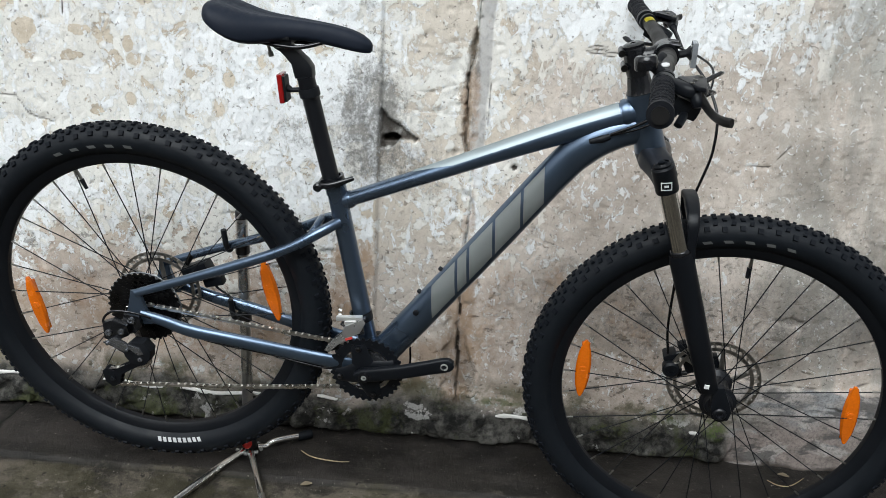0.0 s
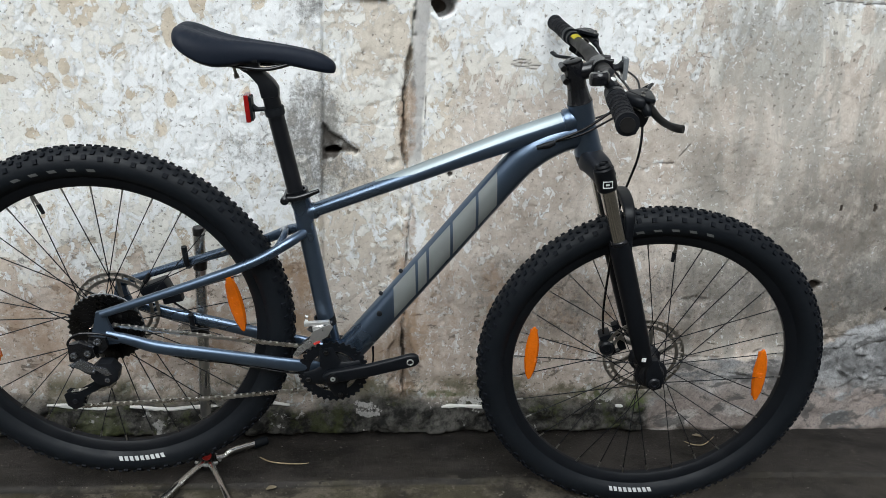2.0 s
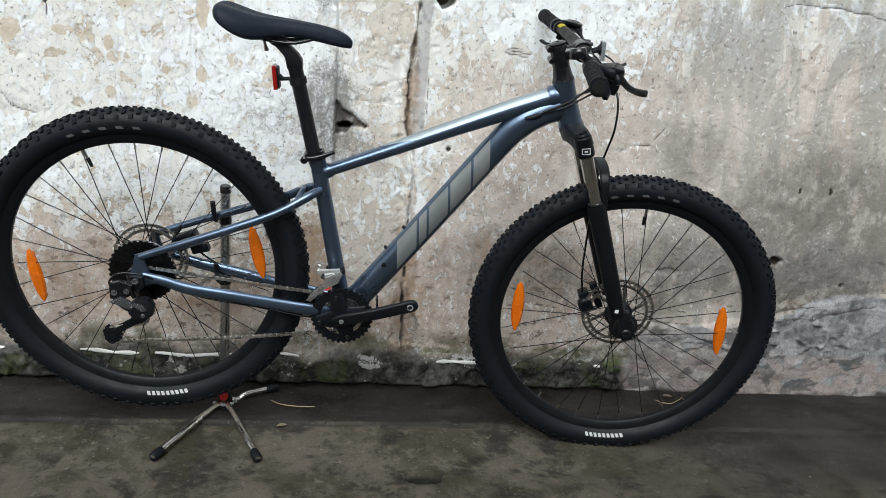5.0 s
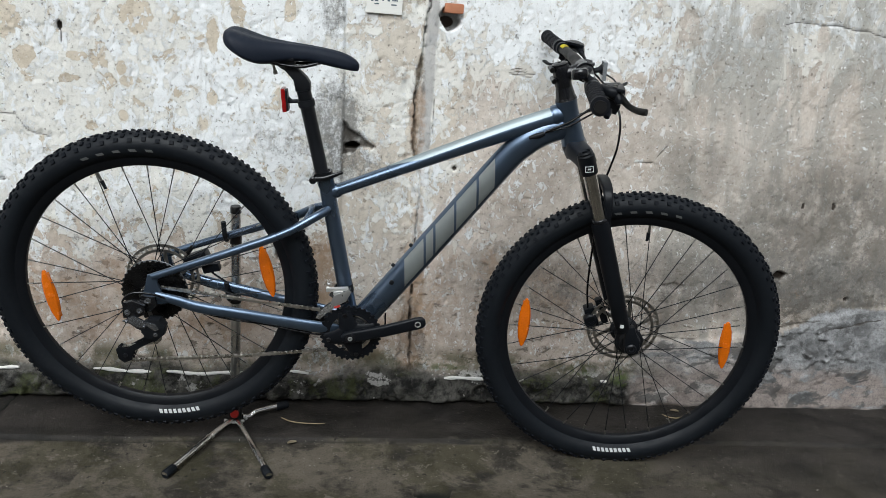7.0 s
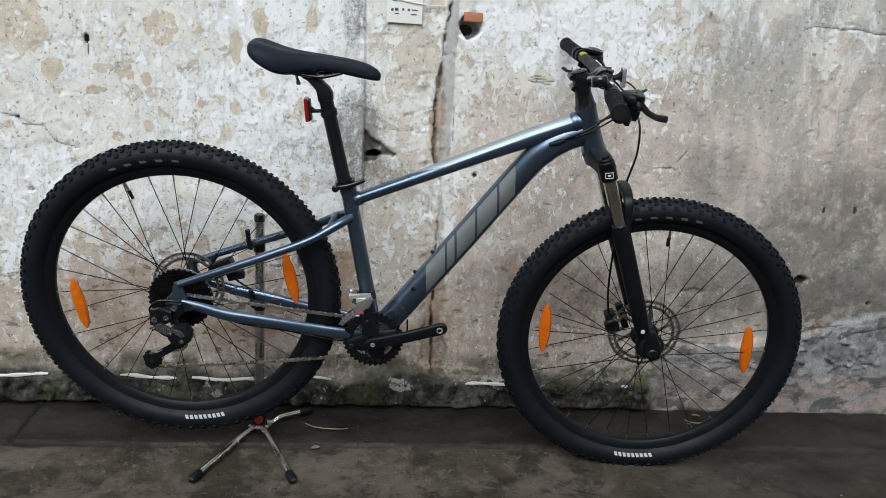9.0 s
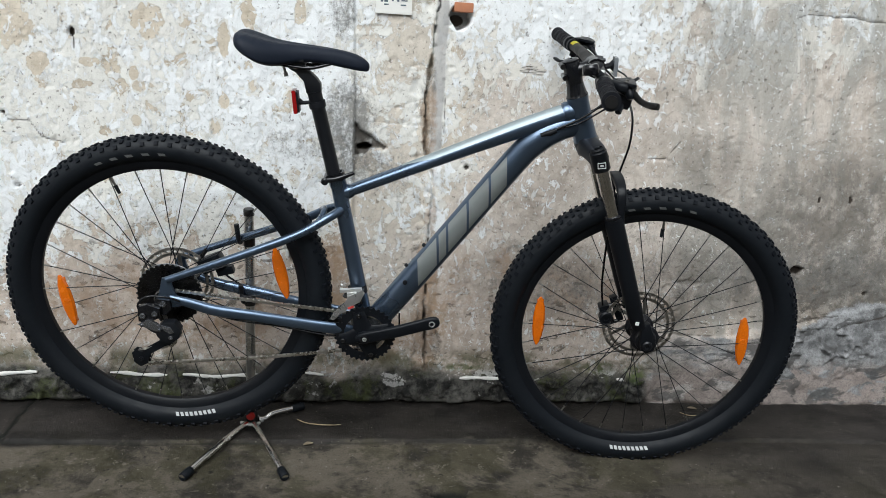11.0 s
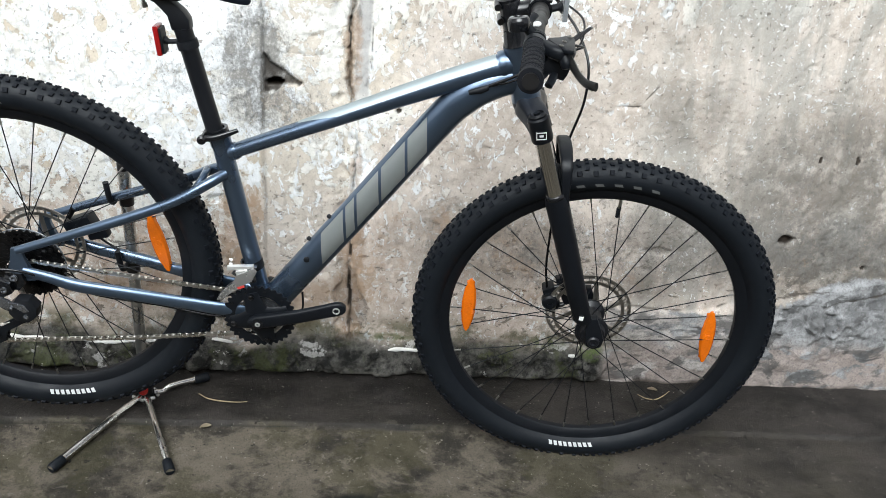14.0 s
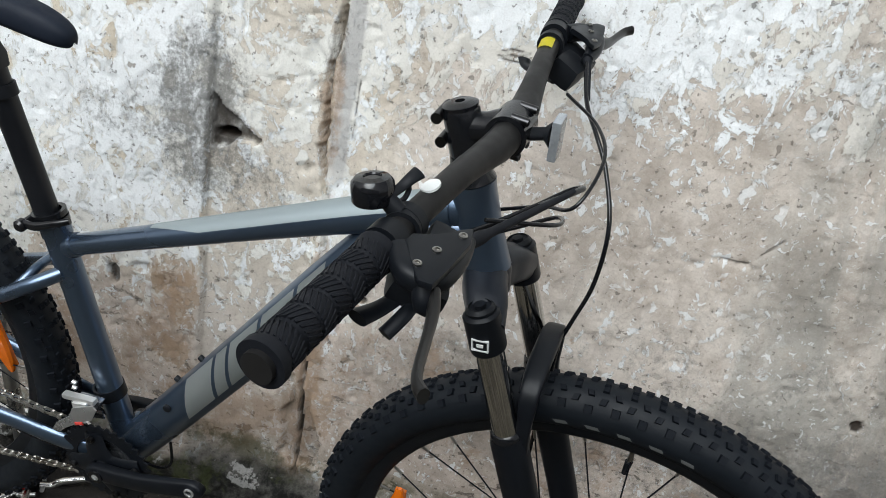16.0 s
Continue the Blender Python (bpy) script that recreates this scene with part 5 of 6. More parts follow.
def chain_path():
    y_ring, y_cass = -(RING_D - 0.006), -0.0505
    ring_r, cog_r = 0.0455, 0.0245
    pts = []
    for k in range(0, 15):                      # round the ring, from its top over the front to its foot
        a = radians(93 - 192 * k / 14)
        pts.append(Vector((BB.x + ring_r * math.cos(a), y_ring, BB.z + ring_r * math.sin(a))))
    pts.append(Vector((0.20, (y_ring + y_cass) / 2 - 0.004, -0.130)))
    for k in range(7):                          # under and round the lower pulley
        a = radians(-80 - 170 * k / 6)
        pts.append(PULLEY_LOW + Vector((0.018 * math.cos(a), 0, 0.018 * math.sin(a))))
    for k in range(5):
        a = radians(-60 + 110 * k / 4)
        pts.append(PULLEY_UP + Vector((0.018 * math.cos(a), 0, 0.018 * math.sin(a))))
    for k in range(9):                          # up behind the sprocket and over it
        a = radians(235 - 150 * k / 8)
        pts.append(Vector((cog_r * math.cos(a), y_cass, cog_r * math.sin(a))))
    pts.append(pts[0])
    return pts


def build_chain():
    pts = chain_path()
    length = [0.0]
    for a, b in zip(pts, pts[1:]):
        length.append(length[-1] + (b - a).length)
    links = round(length[-1] / 0.0127)
    bm = bmesh.new()

    def spot(s):
        s = s % length[-1]
        for i in range(len(pts) - 1):
            if s <= length[i + 1]:
                return pts[i].lerp(pts[i + 1], (s - length[i]) / max(1e-9, length[i + 1] - length[i]))
        return pts[-1]
    for k in range(links):
        p, q = spot(k * length[-1] / links), spot((k + 1) * length[-1] / links)
        out = 0.0034 if k % 2 else 0.0024
        d = (q - p).normalized()
        for s in (-1, 1):
            y = Vector((0, s * out, 0))
            sweep(bm, [p + y - d * 0.0026, p + y, p.lerp(q, 0.5) + y, q + y, q + y + d * 0.0026], [0.0022, 0.0040, 0.0030, 0.0040, 0.0022], wide=[0.0006] * 2, seg=6)
        rod(bm, p - Vector((0, 0.004, 0)), p + Vector((0, 0.004, 0)), 0.0026, seg=6)
    return part("chain", bm, chain_steel, bike, "oiled steel bicycle chain", sharp=30)


chain_steel = plain("chain_steel", (0.62, 0.60, 0.57), 0.3, 1.0, 300, 0.35, 0.05)
build_chain()

# rear derailleur
SIDE = Matrix.Rotation(radians(90), 4, "X")


def side_plate(d):
    """Turns an outline of (x, z) into a plate d out on the chain side."""
    return Matrix.Translation(at(0, d, 0)) @ SIDE


bm = bmesh.new()
plate(bm, [(-0.016, 0.012), (0.014, 0.012), (0.018, -0.010), (0.006, -0.026), (-0.012, -0.024), (-0.020, -0.006)], side_plate(0.074), 0.012, 0.002)
plate(bm, [(-0.052, -0.006), (-0.032, 0.004), (-0.004, -0.004), (-0.002, -0.026), (-0.026, -0.042), (-0.050, -0.040)], side_plate(0.086), 0.018, 0.004)
rear_mech = part("rear_derailleur", bm, black_gloss, bike, "black and grey long-cage rear derailleur")
for outline, d, depth, mat, nm in (([(-0.051, -0.045), (-0.026, -0.029), (-0.006, -0.038), (0.006, -0.050), (-0.010, -0.059), (-0.032, -0.050)], 0.098, 0.006, grey_alloy, "link_plate"),
                                   ([(-0.044, -0.048), (-0.020, -0.046), (0.004, -0.060), (0.000, -0.072), (-0.022, -0.064)], 0.088, 0.012, black_satin, "inner_link"),
                                   ([(-0.012, -0.054), (0.004, -0.036), (0.028, -0.034), (0.042, -0.050), (0.040, -0.070), (0.024, -0.086), (0.002, -0.084), (-0.010, -0.070)], 0.086, 0.026, black_plastic, "lower_knuckle"),
                                   ([(0.000, -0.040), (0.022, -0.044), (0.030, -0.056), (0.020, -0.060), (0.006, -0.052)], 0.1005, 0.004, grey_alloy, "knuckle_plate")):
    bm = bmesh.new()
    plate(bm, outline, side_plate(d), depth, min(0.004, depth * 0.3))
    part(nm, bm, mat, rear_mech)
for x, z, d, r in ((-0.040, -0.024, 0.094, 0.0065), (-0.014, -0.017, 0.094, 0.0065), (0.000, 0.002, 0.080, 0.0070), (-0.040, -0.044, 0.100, 0.0035), (-0.002, -0.052, 0.101, 0.0035), (0.022, -0.070, 0.098, 0.0050)):
    bm = bmesh.new()
    lathe(bm, Matrix.Translation(at(x, d, z)) @ Y_AXIS, [(0, 0), (r, 0), (r, 0.004), (r * 0.5, 0.005), (r * 0.45, 0.002), (0, 0.002)], 14)
    part("mech_bolt", bm, grey_alloy, rear_mech)
for d in (0.053, 0.067):
    bm = bmesh.new()
    plate(bm, [(0.022, -0.082), (0.016, -0.104), (0.000, -0.112), (-0.034, -0.136), (-0.038, -0.160), (-0.054, -0.170), (-0.068, -0.160), (-0.074, -0.136), (-0.066, -0.128), (-0.050, -0.132), (-0.014, -0.106), (-0.008, -0.090), (0.004, -0.080)], side_plate(d), 0.0024, 0.0006)
    part("cage_plate", bm, black_satin, rear_mech)
for p in (PULLEY_UP, PULLEY_LOW):
    bm = bmesh.new()
    toothed(bm, Matrix.Translation(p) @ Y_AXIS, 0.016, 11, 0.0045, 0.003, 0.006)
    lathe(bm, Matrix.Translation(p) @ Y_AXIS, [(0, -0.011), (0.0055, -0.011), (0.0055, 0.011), (0.003, 0.012), (0, 0.010)], 12)
    part("jockey_wheel", bm, black_plastic, rear_mech)

# front derailleur on the seat tube
cage_alloy = plain("pale_cage_alloy", (0.46, 0.46, 0.46), 0.3, 0.8, 200, 0.2, 0.03)
FD = Vector((0.4165, 0, 0.048))
bm = bmesh.new()
lathe(bm, frame_at(FD, POST_DIR), [(0.0185, -0.009), (0.0215, -0.009), (0.0215, 0.009), (0.0185, 0.009)], 24, closed=True)
front_mech = part("front_derailleur", bm, black_satin, bike, "front derailleur with a bright alloy cage")
plate(bm := bmesh.new(), [(0.360, -0.010), (0.368, 0.008), (0.390, 0.030), (0.396, 0.050), (0.428, 0.070), (0.434, 0.064), (0.425, 0.040), (0.412, 0.032), (0.384, 0.006), (0.370, -0.012)], side_plate(0.053), 0.0022, 0.0006)
part("mech_cage", bm, cage_alloy, front_mech, "grey alloy cage plate")
bm = bmesh.new()
plate(bm, [(0.384, 0.044), (0.396, 0.062), (0.432, 0.066), (0.424, 0.044), (0.404, 0.034)], side_plate(0.036), 0.012, 0.003)
part("mech_body", bm, grey_alloy, front_mech)
bm = bmesh.new()
block(bm, Matrix.Translation(at(0.407, 0.046, 0.050)) @ pose(0, 0, 0, 0, -14, 0), (0.022, 0.012, 0.022), 0.002)
block(bm, Matrix.Translation(at(0.402, 0.044, 0.064)) @ pose(0, 0, 0, 0, -10, 0), (0.050, 0.010, 0.008), 0.002)
part("mech_link", bm, bright_alloy, front_mech, "bright alloy link block")
bm = bmesh.new()
pts = []
for k in range(8):
    a = radians(150 - 50 * k / 7)
    pts.append(Vector((BB.x + 0.078 * math.cos(a), -RING_D + 0.012, BB.z + 0.078 * math.sin(a))))
sweep(bm, pts, [0.008, 0.009, 0.008], wide=[0.001] * 2, seg=8)
part("mech_cage", bm, grey_alloy, front_mech)
bm = bmesh.new()
block(bm, pose(0.4055, -0.0545, 0.0250, 0, -28, 0), (0.014, 0.001, 0.0048), 0)
part("red_label", bm, red_print, front_mech, "small red label")
for x, z in ((0.383, 0.066), (0.383, 0.056)):
    bm = bmesh.new()
    lathe(bm, frame_at(at(x, 0.026, z), (-1, 0, 0.2)), [(0, 0), (0.0032, 0), (0.0032, 0.006), (0, 0.006)], 10)
    part("limit_screw", bm, bright_alloy, front_mech)

# rear brake caliper on the far side, with its mount
bm = bmesh.new()
block(bm, pose(0.075, 0.060, 0.052, 0, -28, 0), (0.056, 0.034, 0.034), 0.006)
block(bm, pose(0.105, 0.064, 0.034, 0, -20, 0), (0.040, 0.020, 0.020), 0.004)
rear_brake = part("rear_brake", bm, black_satin, bike, "black rear disc brake caliper")
for x, z in ((0.052, 0.066), (0.098, 0.038)):
    bm = bmesh.new()
    lathe(bm, frame_at(at(x, -0.060, z), (0.45, 0, 0.9)), [(0, -0.01), (0.005, -0.01), (0.005, 0.022), (0, 0.022)], 12)
    part("caliper_bolt", bm, dark_steel, rear_brake)


# -- fork, stem, handlebar and controls: all turned with the steering --
LEG_UP, LEG_LOW = Vector((0.914, 0, 0.430)), Vector((1.091, 0, 0.030))
LEG_D = 0.066
LEG = (LEG_LOW - LEG_UP).normalized()


def leg_at(f, s, off=0.0):
    p = LEG_UP.lerp(LEG_LOW, f)
    return Vector((p.x + off, -s * LEG_D, p.z))


slate_satin = plain("slate_satin_paint", (0.010, 0.0125, 0.018), 0.42, 0.0, 200, 0.2, 0.04, gloss=0.35)
bm = bmesh.new()
crown = HEAD_LOW - AXIS * 0.010
sweep(bm, [HEAD_LOW - AXIS * 0.002, HEAD_LOW - AXIS * 0.008, HEAD_LOW - AXIS * 0.034], [0.0255, 0.027, 0.022], seg=24)
sweep(bm, bezier_points([at(0.914, LEG_D, 0.432), at(0.904, 0.042, 0.443), at(0.893, 0.018, 0.448), at(0.890, 0, 0.449), at(0.893, -0.018, 0.448), at(0.904, -0.042, 0.443), at(0.914, -LEG_D, 0.432)], 5),
      [0.018, 0.021, 0.022, 0.022, 0.022, 0.021, 0.018], wide=[0.019, 0.022, 0.024, 0.024, 0.024, 0.022, 0.019], hint=(1, 0, 0), seg=24, square=0.62)
fork = steered("fork", bm, slate_satin, bike, "black suspension fork with chromed upper legs")
for s in (1, -1):
    bm = bmesh.new()
    up = leg_at(0, s) - LEG * 0.026
    sweep(bm, [up, up + LEG * 0.003, up + LEG * 0.042, up + LEG * 0.045], [0.0165, 0.0195, 0.0195, 0.0185], seg=24)
    steered("crown_end", bm, black_satin, fork)
    bm = bmesh.new()
    lathe(bm, frame_at(up, -LEG), [(0, 0.0), (0.015, 0.0), (0.0155, 0.003), (0.012, 0.0065), (0.012, 0.004), (0.006, 0.004), (0.006, 0.008), (0, 0.009)], 20)
    steered("top_cap", bm, black_plastic, fork)
    bm = bmesh.new()
    rod(bm, leg_at(0.02, s), leg_at(0.34, s), 0.0152, seg=28)
    steered("stanchion", bm, stanchion_steel, fork, "chromed upper fork leg")
    bm = bmesh.new()
    sweep(bm, [leg_at(0.288, s), leg_at(0.293, s), leg_at(0.306, s), leg_at(0.312, s)], [0.0165, 0.0182, 0.0186, 0.0175], seg=24)
    steered("wiper_seal", bm, black_gloss, fork)
    bm = bmesh.new()
    pts = [leg_at(f, s) for f in (0.305, 0.33, 0.45, 0.62, 0.80, 0.90, 0.965)]
    pts[-1] = pts[-1] + Vector((0.002, s * 0.010, 0))
    pts[-2] = pts[-2] + Vector((0, s * 0.004, 0))
    sweep(bm, pts, [0.0190, 0.0212, 0.0210, 0.0202, 0.0195, 0.0185, 0.016], wide=[0.0185, 0.0195, 0.0195, 0.0185, 0.0175, 0.016, 0.013], seg=24)
    steered("lower_leg", bm, black_satin, fork)
    bm = bmesh.new()
    plate(bm, [(-0.024, 0.052), (-0.004, 0.056), (0.014, 0.020), (0.021, 0.006), (0.019, -0.012), (0.004, -0.020), (-0.012, -0.014), (-0.020, 0.012)],
          Matrix.Translation(FRONT + Vector((0, -s * 0.054, 0))) @ Matrix.Rotation(radians(90), 4, "X"), 0.016, 0.004)
    steered("dropout", bm, black_satin, fork)
    bm = bmesh.new()
    lathe(bm, Matrix.Translation(FRONT + Vector((0, -s * 0.0615, 0))) @ (Y_AXIS if s > 0 else Matrix.Rotation(radians(-90), 4, "X")), [(0, 0), (0.0125, 0), (0.0125, 0.003), (0.010, 0.0055), (0.006, 0.0058), (0.005, 0.002), (0, 0.002)], 20)
    steered("axle_end", bm, black_alloy, fork)
# arch in front of the legs
bm = bmesh.new()
half = [at(0.984, LEG_D + 0.001, 0.316), at(0.980, LEG_D, 0.345), at(0.976, 0.056, 0.369), at(0.974, 0.030, 0.380)]
other = [Vector((p.x, -p.y, p.z)) for p in half[::-1]]
sweep(bm, bezier_points([leg_at(0.38, 1, 0.010)] + half + [at(0.974, 0, 0.383)] + other + [leg_at(0.38, -1, 0.010)], 6),
      [0.009, 0.0065, 0.0055, 0.006, 0.007, 0.007, 0.007, 0.006, 0.0055, 0.0065, 0.009], wide=[0.008, 0.0075, 0.009, 0.011, 0.0125, 0.0125, 0.0125, 0.011, 0.009, 0.0075, 0.008], hint=(1, 0, 0.3), seg=28, square=0.5)
steered("fork_arch", bm, black_satin, fork)
# badge on the crown
badge_m = frame_at(leg_at(0.006, 1) + Vector((0, -0.0188, 0)), (0, -1, 0), (0.92, 0, 0.2))
bm = bmesh.new()
for x, y, w, h in ((0, 0.0060, 0.018, 0.0014), (0, -0.0060, 0.018, 0.0014), (0.0083, 0, 0.0014, 0.012), (-0.0083, 0, 0.0014, 0.012), (0, 0, 0.007, 0.0035)):
    block(bm, badge_m @ Matrix.Translation((x, y, 0.0)), (w, h, 0.0030))
steered("fork_badge", bm, white_print, fork, "small white square badge")
bm = bmesh.new()
block(bm, frame_at(leg_at(0.915, 1, -0.002) + Vector((0, -0.0135, 0)), (0, -1, 0)), (0.0085, 0.008, 0.002))
steered("leg_mark", bm, white_print, fork)
# front caliper on the far leg
bm = bmesh.new()
block(bm, pose(1.034, 0.062, 0.014, 0, 62, 0), (0.056, 0.034, 0.028), 0.009)
lathe(bm, Matrix.Translation(at(1.030, -0.040, 0.012)) @ Y_AXIS, [(0, -0.016), (0.015, -0.016), (0.017, -0.012), (0.017, 0.004), (0.013, 0.008), (0.006, 0.008), (0.006, 0.005), (0, 0.005)], 20)
block(bm, pose(1.058, 0.066, 0.030, 0, 62, 0), (0.070, 0.018, 0.018), 0.004)
front_brake = steered("front_brake", bm, black_satin, bike, "black front disc brake caliper")
for f in (-0.022, 0.022):
    bm = bmesh.new()
    lathe(bm, frame_at(at(1.040 - f * 0.4, -0.060, 0.012 + f), (-0.9, 0, -0.4)), [(0, -0.02), (0.005, -0.02), (0.005, 0.016), (0, 0.016)], 12)
    steered("caliper_bolt", bm, dark_steel, front_brake)

# stem
CLAMP = Vector((0.875, 0, 0.617))
bm = bmesh.new()
top = HEAD_TOP + AXIS * 0.030
sweep(bm, [HEAD_TOP + AXIS * 0.003, HEAD_TOP + AXIS * 0.010, HEAD_TOP + AXIS * 0.030], [0.0245, 0.0215, 0.0185], seg=24)
spacer = steered("headset_spacer", bm, black_gloss, bike, "black tapered headset spacer")
bm = bmesh.new()
sweep(bm, [HEAD_TOP + AXIS * 0.030, HEAD_TOP + AXIS * 0.034, HEAD_TOP + AXIS * 0.074, HEAD_TOP + AXIS * 0.078], [0.0175, 0.0185, 0.0185, 0.017], seg=24)
mid = HEAD_TOP + AXIS * 0.058
sweep(bm, [mid, mid.lerp(CLAMP, 0.5), CLAMP - Vector((0.008, 0, 0))], [0.0165, 0.0150, 0.0165], wide=[0.016, 0.015, 0.019], seg=20)
stem = steered("stem", bm, black_gloss, bike, "short matt black stem")
bm = bmesh.new()
lathe(bm, Matrix.Translation(CLAMP) @ Y_AXIS, [(0.0158, -0.021), (0.0205, -0.021), (0.0205, 0.021), (0.0158, 0.021)], 28, closed=True)
steered("face_plate", bm, black_gloss, stem)
bm = bmesh.new()
lathe(bm, frame_at(HEAD_TOP + AXIS * 0.077, AXIS), [(0, 0), (0.0175, 0), (0.0180, 0.004), (0.012, 0.007), (0.005, 0.007), (0.005, 0.004), (0, 0.004)], 24)
steered("stem_cap", bm, black_gloss, stem)
for s in (1, -1):
    for z in (0.018, -0.018):
        bm = bmesh.new()
        lathe(bm, frame_at(CLAMP + Vector((0.012, s * 0.015, z)), (1, 0, 0)), [(0, -0.012), (0.0042, -0.012), (0.0042, 0.005), (0.0025, 0.006), (0.0025, 0.003), (0, 0.003)], 12)
        steered("plate_bolt", bm, dark_steel, stem)
for h in (0.042, 0.066):
    bm = bmesh.new()
    rod(bm, HEAD_TOP + AXIS * h + Vector((-0.021, 0.018, 0)), HEAD_TOP + AXIS * h + Vector((-0.021, -0.018, 0)), 0.0058, seg=12)
    steered("pinch_bolt", bm, dark_steel, stem)

# handlebar
BAR = [(0.0, 0.875, 0.617), (0.035, 0.875, 0.617), (0.075, 0.871, 0.621), (0.125, 0.865, 0.625), (0.22, 0.855, 0.6255), (0.32, 0.846, 0.625), (0.392, 0.8395, 0.625)]


def bar(d):
    """Centre of the handlebar at distance d from the middle."""
    a = abs(d)
    for (d0, x0, z0), (d1, x1, z1) in zip(BAR, BAR[1:]):
        if a <= d1 or d1 == BAR[-1][0]:
            f = (a - d0) / (d1 - d0)
            return Vector((x0 + (x1 - x0) * f, -d, z0 + (z1 - z0) * f))


bm = bmesh.new()
line = bezier_points([bar(-d) for d, *_ in BAR[:0:-1]] + [bar(d) for d, *_ in BAR], 4)
sweep(bm, line, [0.0111, 0.0111, 0.0113, 0.0125, 0.0155, 0.0158, 0.0155, 0.0125, 0.0113, 0.0111, 0.0111], hint=(1, 0, 0), seg=20)
handlebar = steered("handlebar", bm, black_bar := plain("black_bar_finish", (0.012, 0.0115, 0.0115), 0.5, 0.0, 300, 0.25, 0.04, gloss=0.25), bike, "matt black riser handlebar with rubber grips")
lever_alloy = plain("dark_lever_alloy", (0.016, 0.0155, 0.015), 0.36, 0.3, 200, 0.2, 0.03)
for s in (1, -1):
    # grip: ribbed bands with herringbone ridges, flared inner collar and round end
    bm = bmesh.new()
    a, b = bar(s * 0.256), bar(s * 0.388)
    pts, rad = [], []
    for k in range(41):
        f = k / 40
        pts.append(a.lerp(b, f))
        groove = 0.0016 if any(abs(f - g) < 0.013 for g in tuple(0.05 + 0.127 * q for q in range(1, 7))) else 0.0
        rad.append(0.0148 - groove + (0.0022 if f > 0.94 else 0) + (0.0018 if f < 0.04 else 0))
    sweep(bm, pts, rad, hint=(1, 0, 0), seg=28)
    grip = steered("grip", bm, grip_rubber, handlebar, "black ribbed rubber grip")
    bm = bmesh.new()
    d = (b - a).normalized()
    across = Vector((1, 0, 0)) - d * d.x
    across.normalize()
    up = d.cross(across)
    for band in range(7):
        lean = 0.20 if band % 2 else -0.20
        f0, f1 = 0.060 + 0.127 * band, 0.160 + 0.127 * band
        for k in range(22):
            t0 = 2 * math.pi * k / 22
            ring = []
            for r, thin in ((0.0145, 0.075), (0.0158, 0.050)):
                for f, t in ((f0, t0 - thin - lean), (f0, t0 + thin - lean), (f1, t0 + thin + lean), (f1, t0 - thin + lean)):
                    ring.append(bm.verts.new(a + (b - a) * f + (across * math.cos(t) + up * math.sin(t)) * r))
            for q in ((4, 5, 6, 7), (0, 1, 5, 4), (1, 2, 6, 5), (2, 3, 7, 6), (3, 0, 4, 7)):
                bm.faces.new([ring[i] for i in q])
    steered("grip_texture", bm, grip_rubber, handlebar, "fine herringbone ridges", kind="stuff")
    # brake lever: clamp, body with a flat cover, rubber hose sleeve, blade
    bm = bmesh.new()
    lathe(bm, frame_at(bar(s * 0.243), (b - a)), [(0.0112, -0.008), (0.0165, -0.008), (0.0165, 0.008), (0.0112, 0.008)], 22, closed=True)
    sweep(bm, bezier_points([at(0.866, s * 0.250, 0.630), at(0.882, s * 0.268, 0.630), at(0.897, s * 0.262, 0.628), at(0.903, s * 0.235, 0.626), at(0.902, s * 0.206, 0.624)], 5),
          [0.009, 0.0095, 0.0095, 0.0085, 0.0062], wide=[0.010, 0.012, 0.012, 0.0095, 0.0064], hint=(1, 0, 0), seg=20, square=0.7)
    sweep(bm, bezier_points([at(0.893, s * 0.270, 0.628), at(0.897, s * 0.277, 0.618), at(0.899, s * 0.280, 0.612)], 4), [0.010, 0.009, 0.006], wide=[0.009, 0.008, 0.006], hint=(1, 0, 0), seg=14)
    brake_lever = steered("brake_lever", bm, black_satin, bike, "black hydraulic brake lever on the handlebar")
    bm = bmesh.new()
    cover = [(0.868, 0.250), (0.880, 0.268), (0.893, 0.286), (0.903, 0.285), (0.906, 0.264), (0.910, 0.228), (0.905, 0.209), (0.896, 0.218), (0.886, 0.234), (0.870, 0.240)]
    plate(bm, [(x, -s * d) for x, d in cover[::s]], pose(0, 0, 0.637), 0.006, 0.002)
    steered("lever_cover", bm, black_satin, brake_lever)
    bm = bmesh.new()
    end = at(0.955, s * 0.072, 0.616) if s > 0 else at(0.921, s * 0.160, 0.598)
    sweep(bm, [at(0.902, s * 0.210, 0.624), at(0.902, s * 0.210, 0.624).lerp(end, 0.12), at(0.902, s * 0.210, 0.624).lerp(end, 0.2), end], [0.0056, 0.0056, 0.0038, 0.0027], seg=14)
    steered("hose_sleeve", bm, grip_rubber, brake_lever, "tapered rubber hose sleeve")
    bm = bmesh.new()
    sweep(bm, bezier_points([at(0.900, s * 0.268, 0.624), at(0.907, s * 0.284, 0.618), at(0.912, s * 0.306, 0.615), at(0.917, s * 0.332, 0.616), at(0.922, s * 0.348, 0.618), at(0.930, s * 0.358, 0.620)], 6),
          [0.0085, 0.0075, 0.0064, 0.0060, 0.0062, 0.0060], wide=[0.0050, 0.0045, 0.0038, 0.0036, 0.0036, 0.0042], hint=(1, 0, 0), seg=12)
    steered("lever_blade", bm, lever_alloy, brake_lever, "dark grey alloy lever blade")
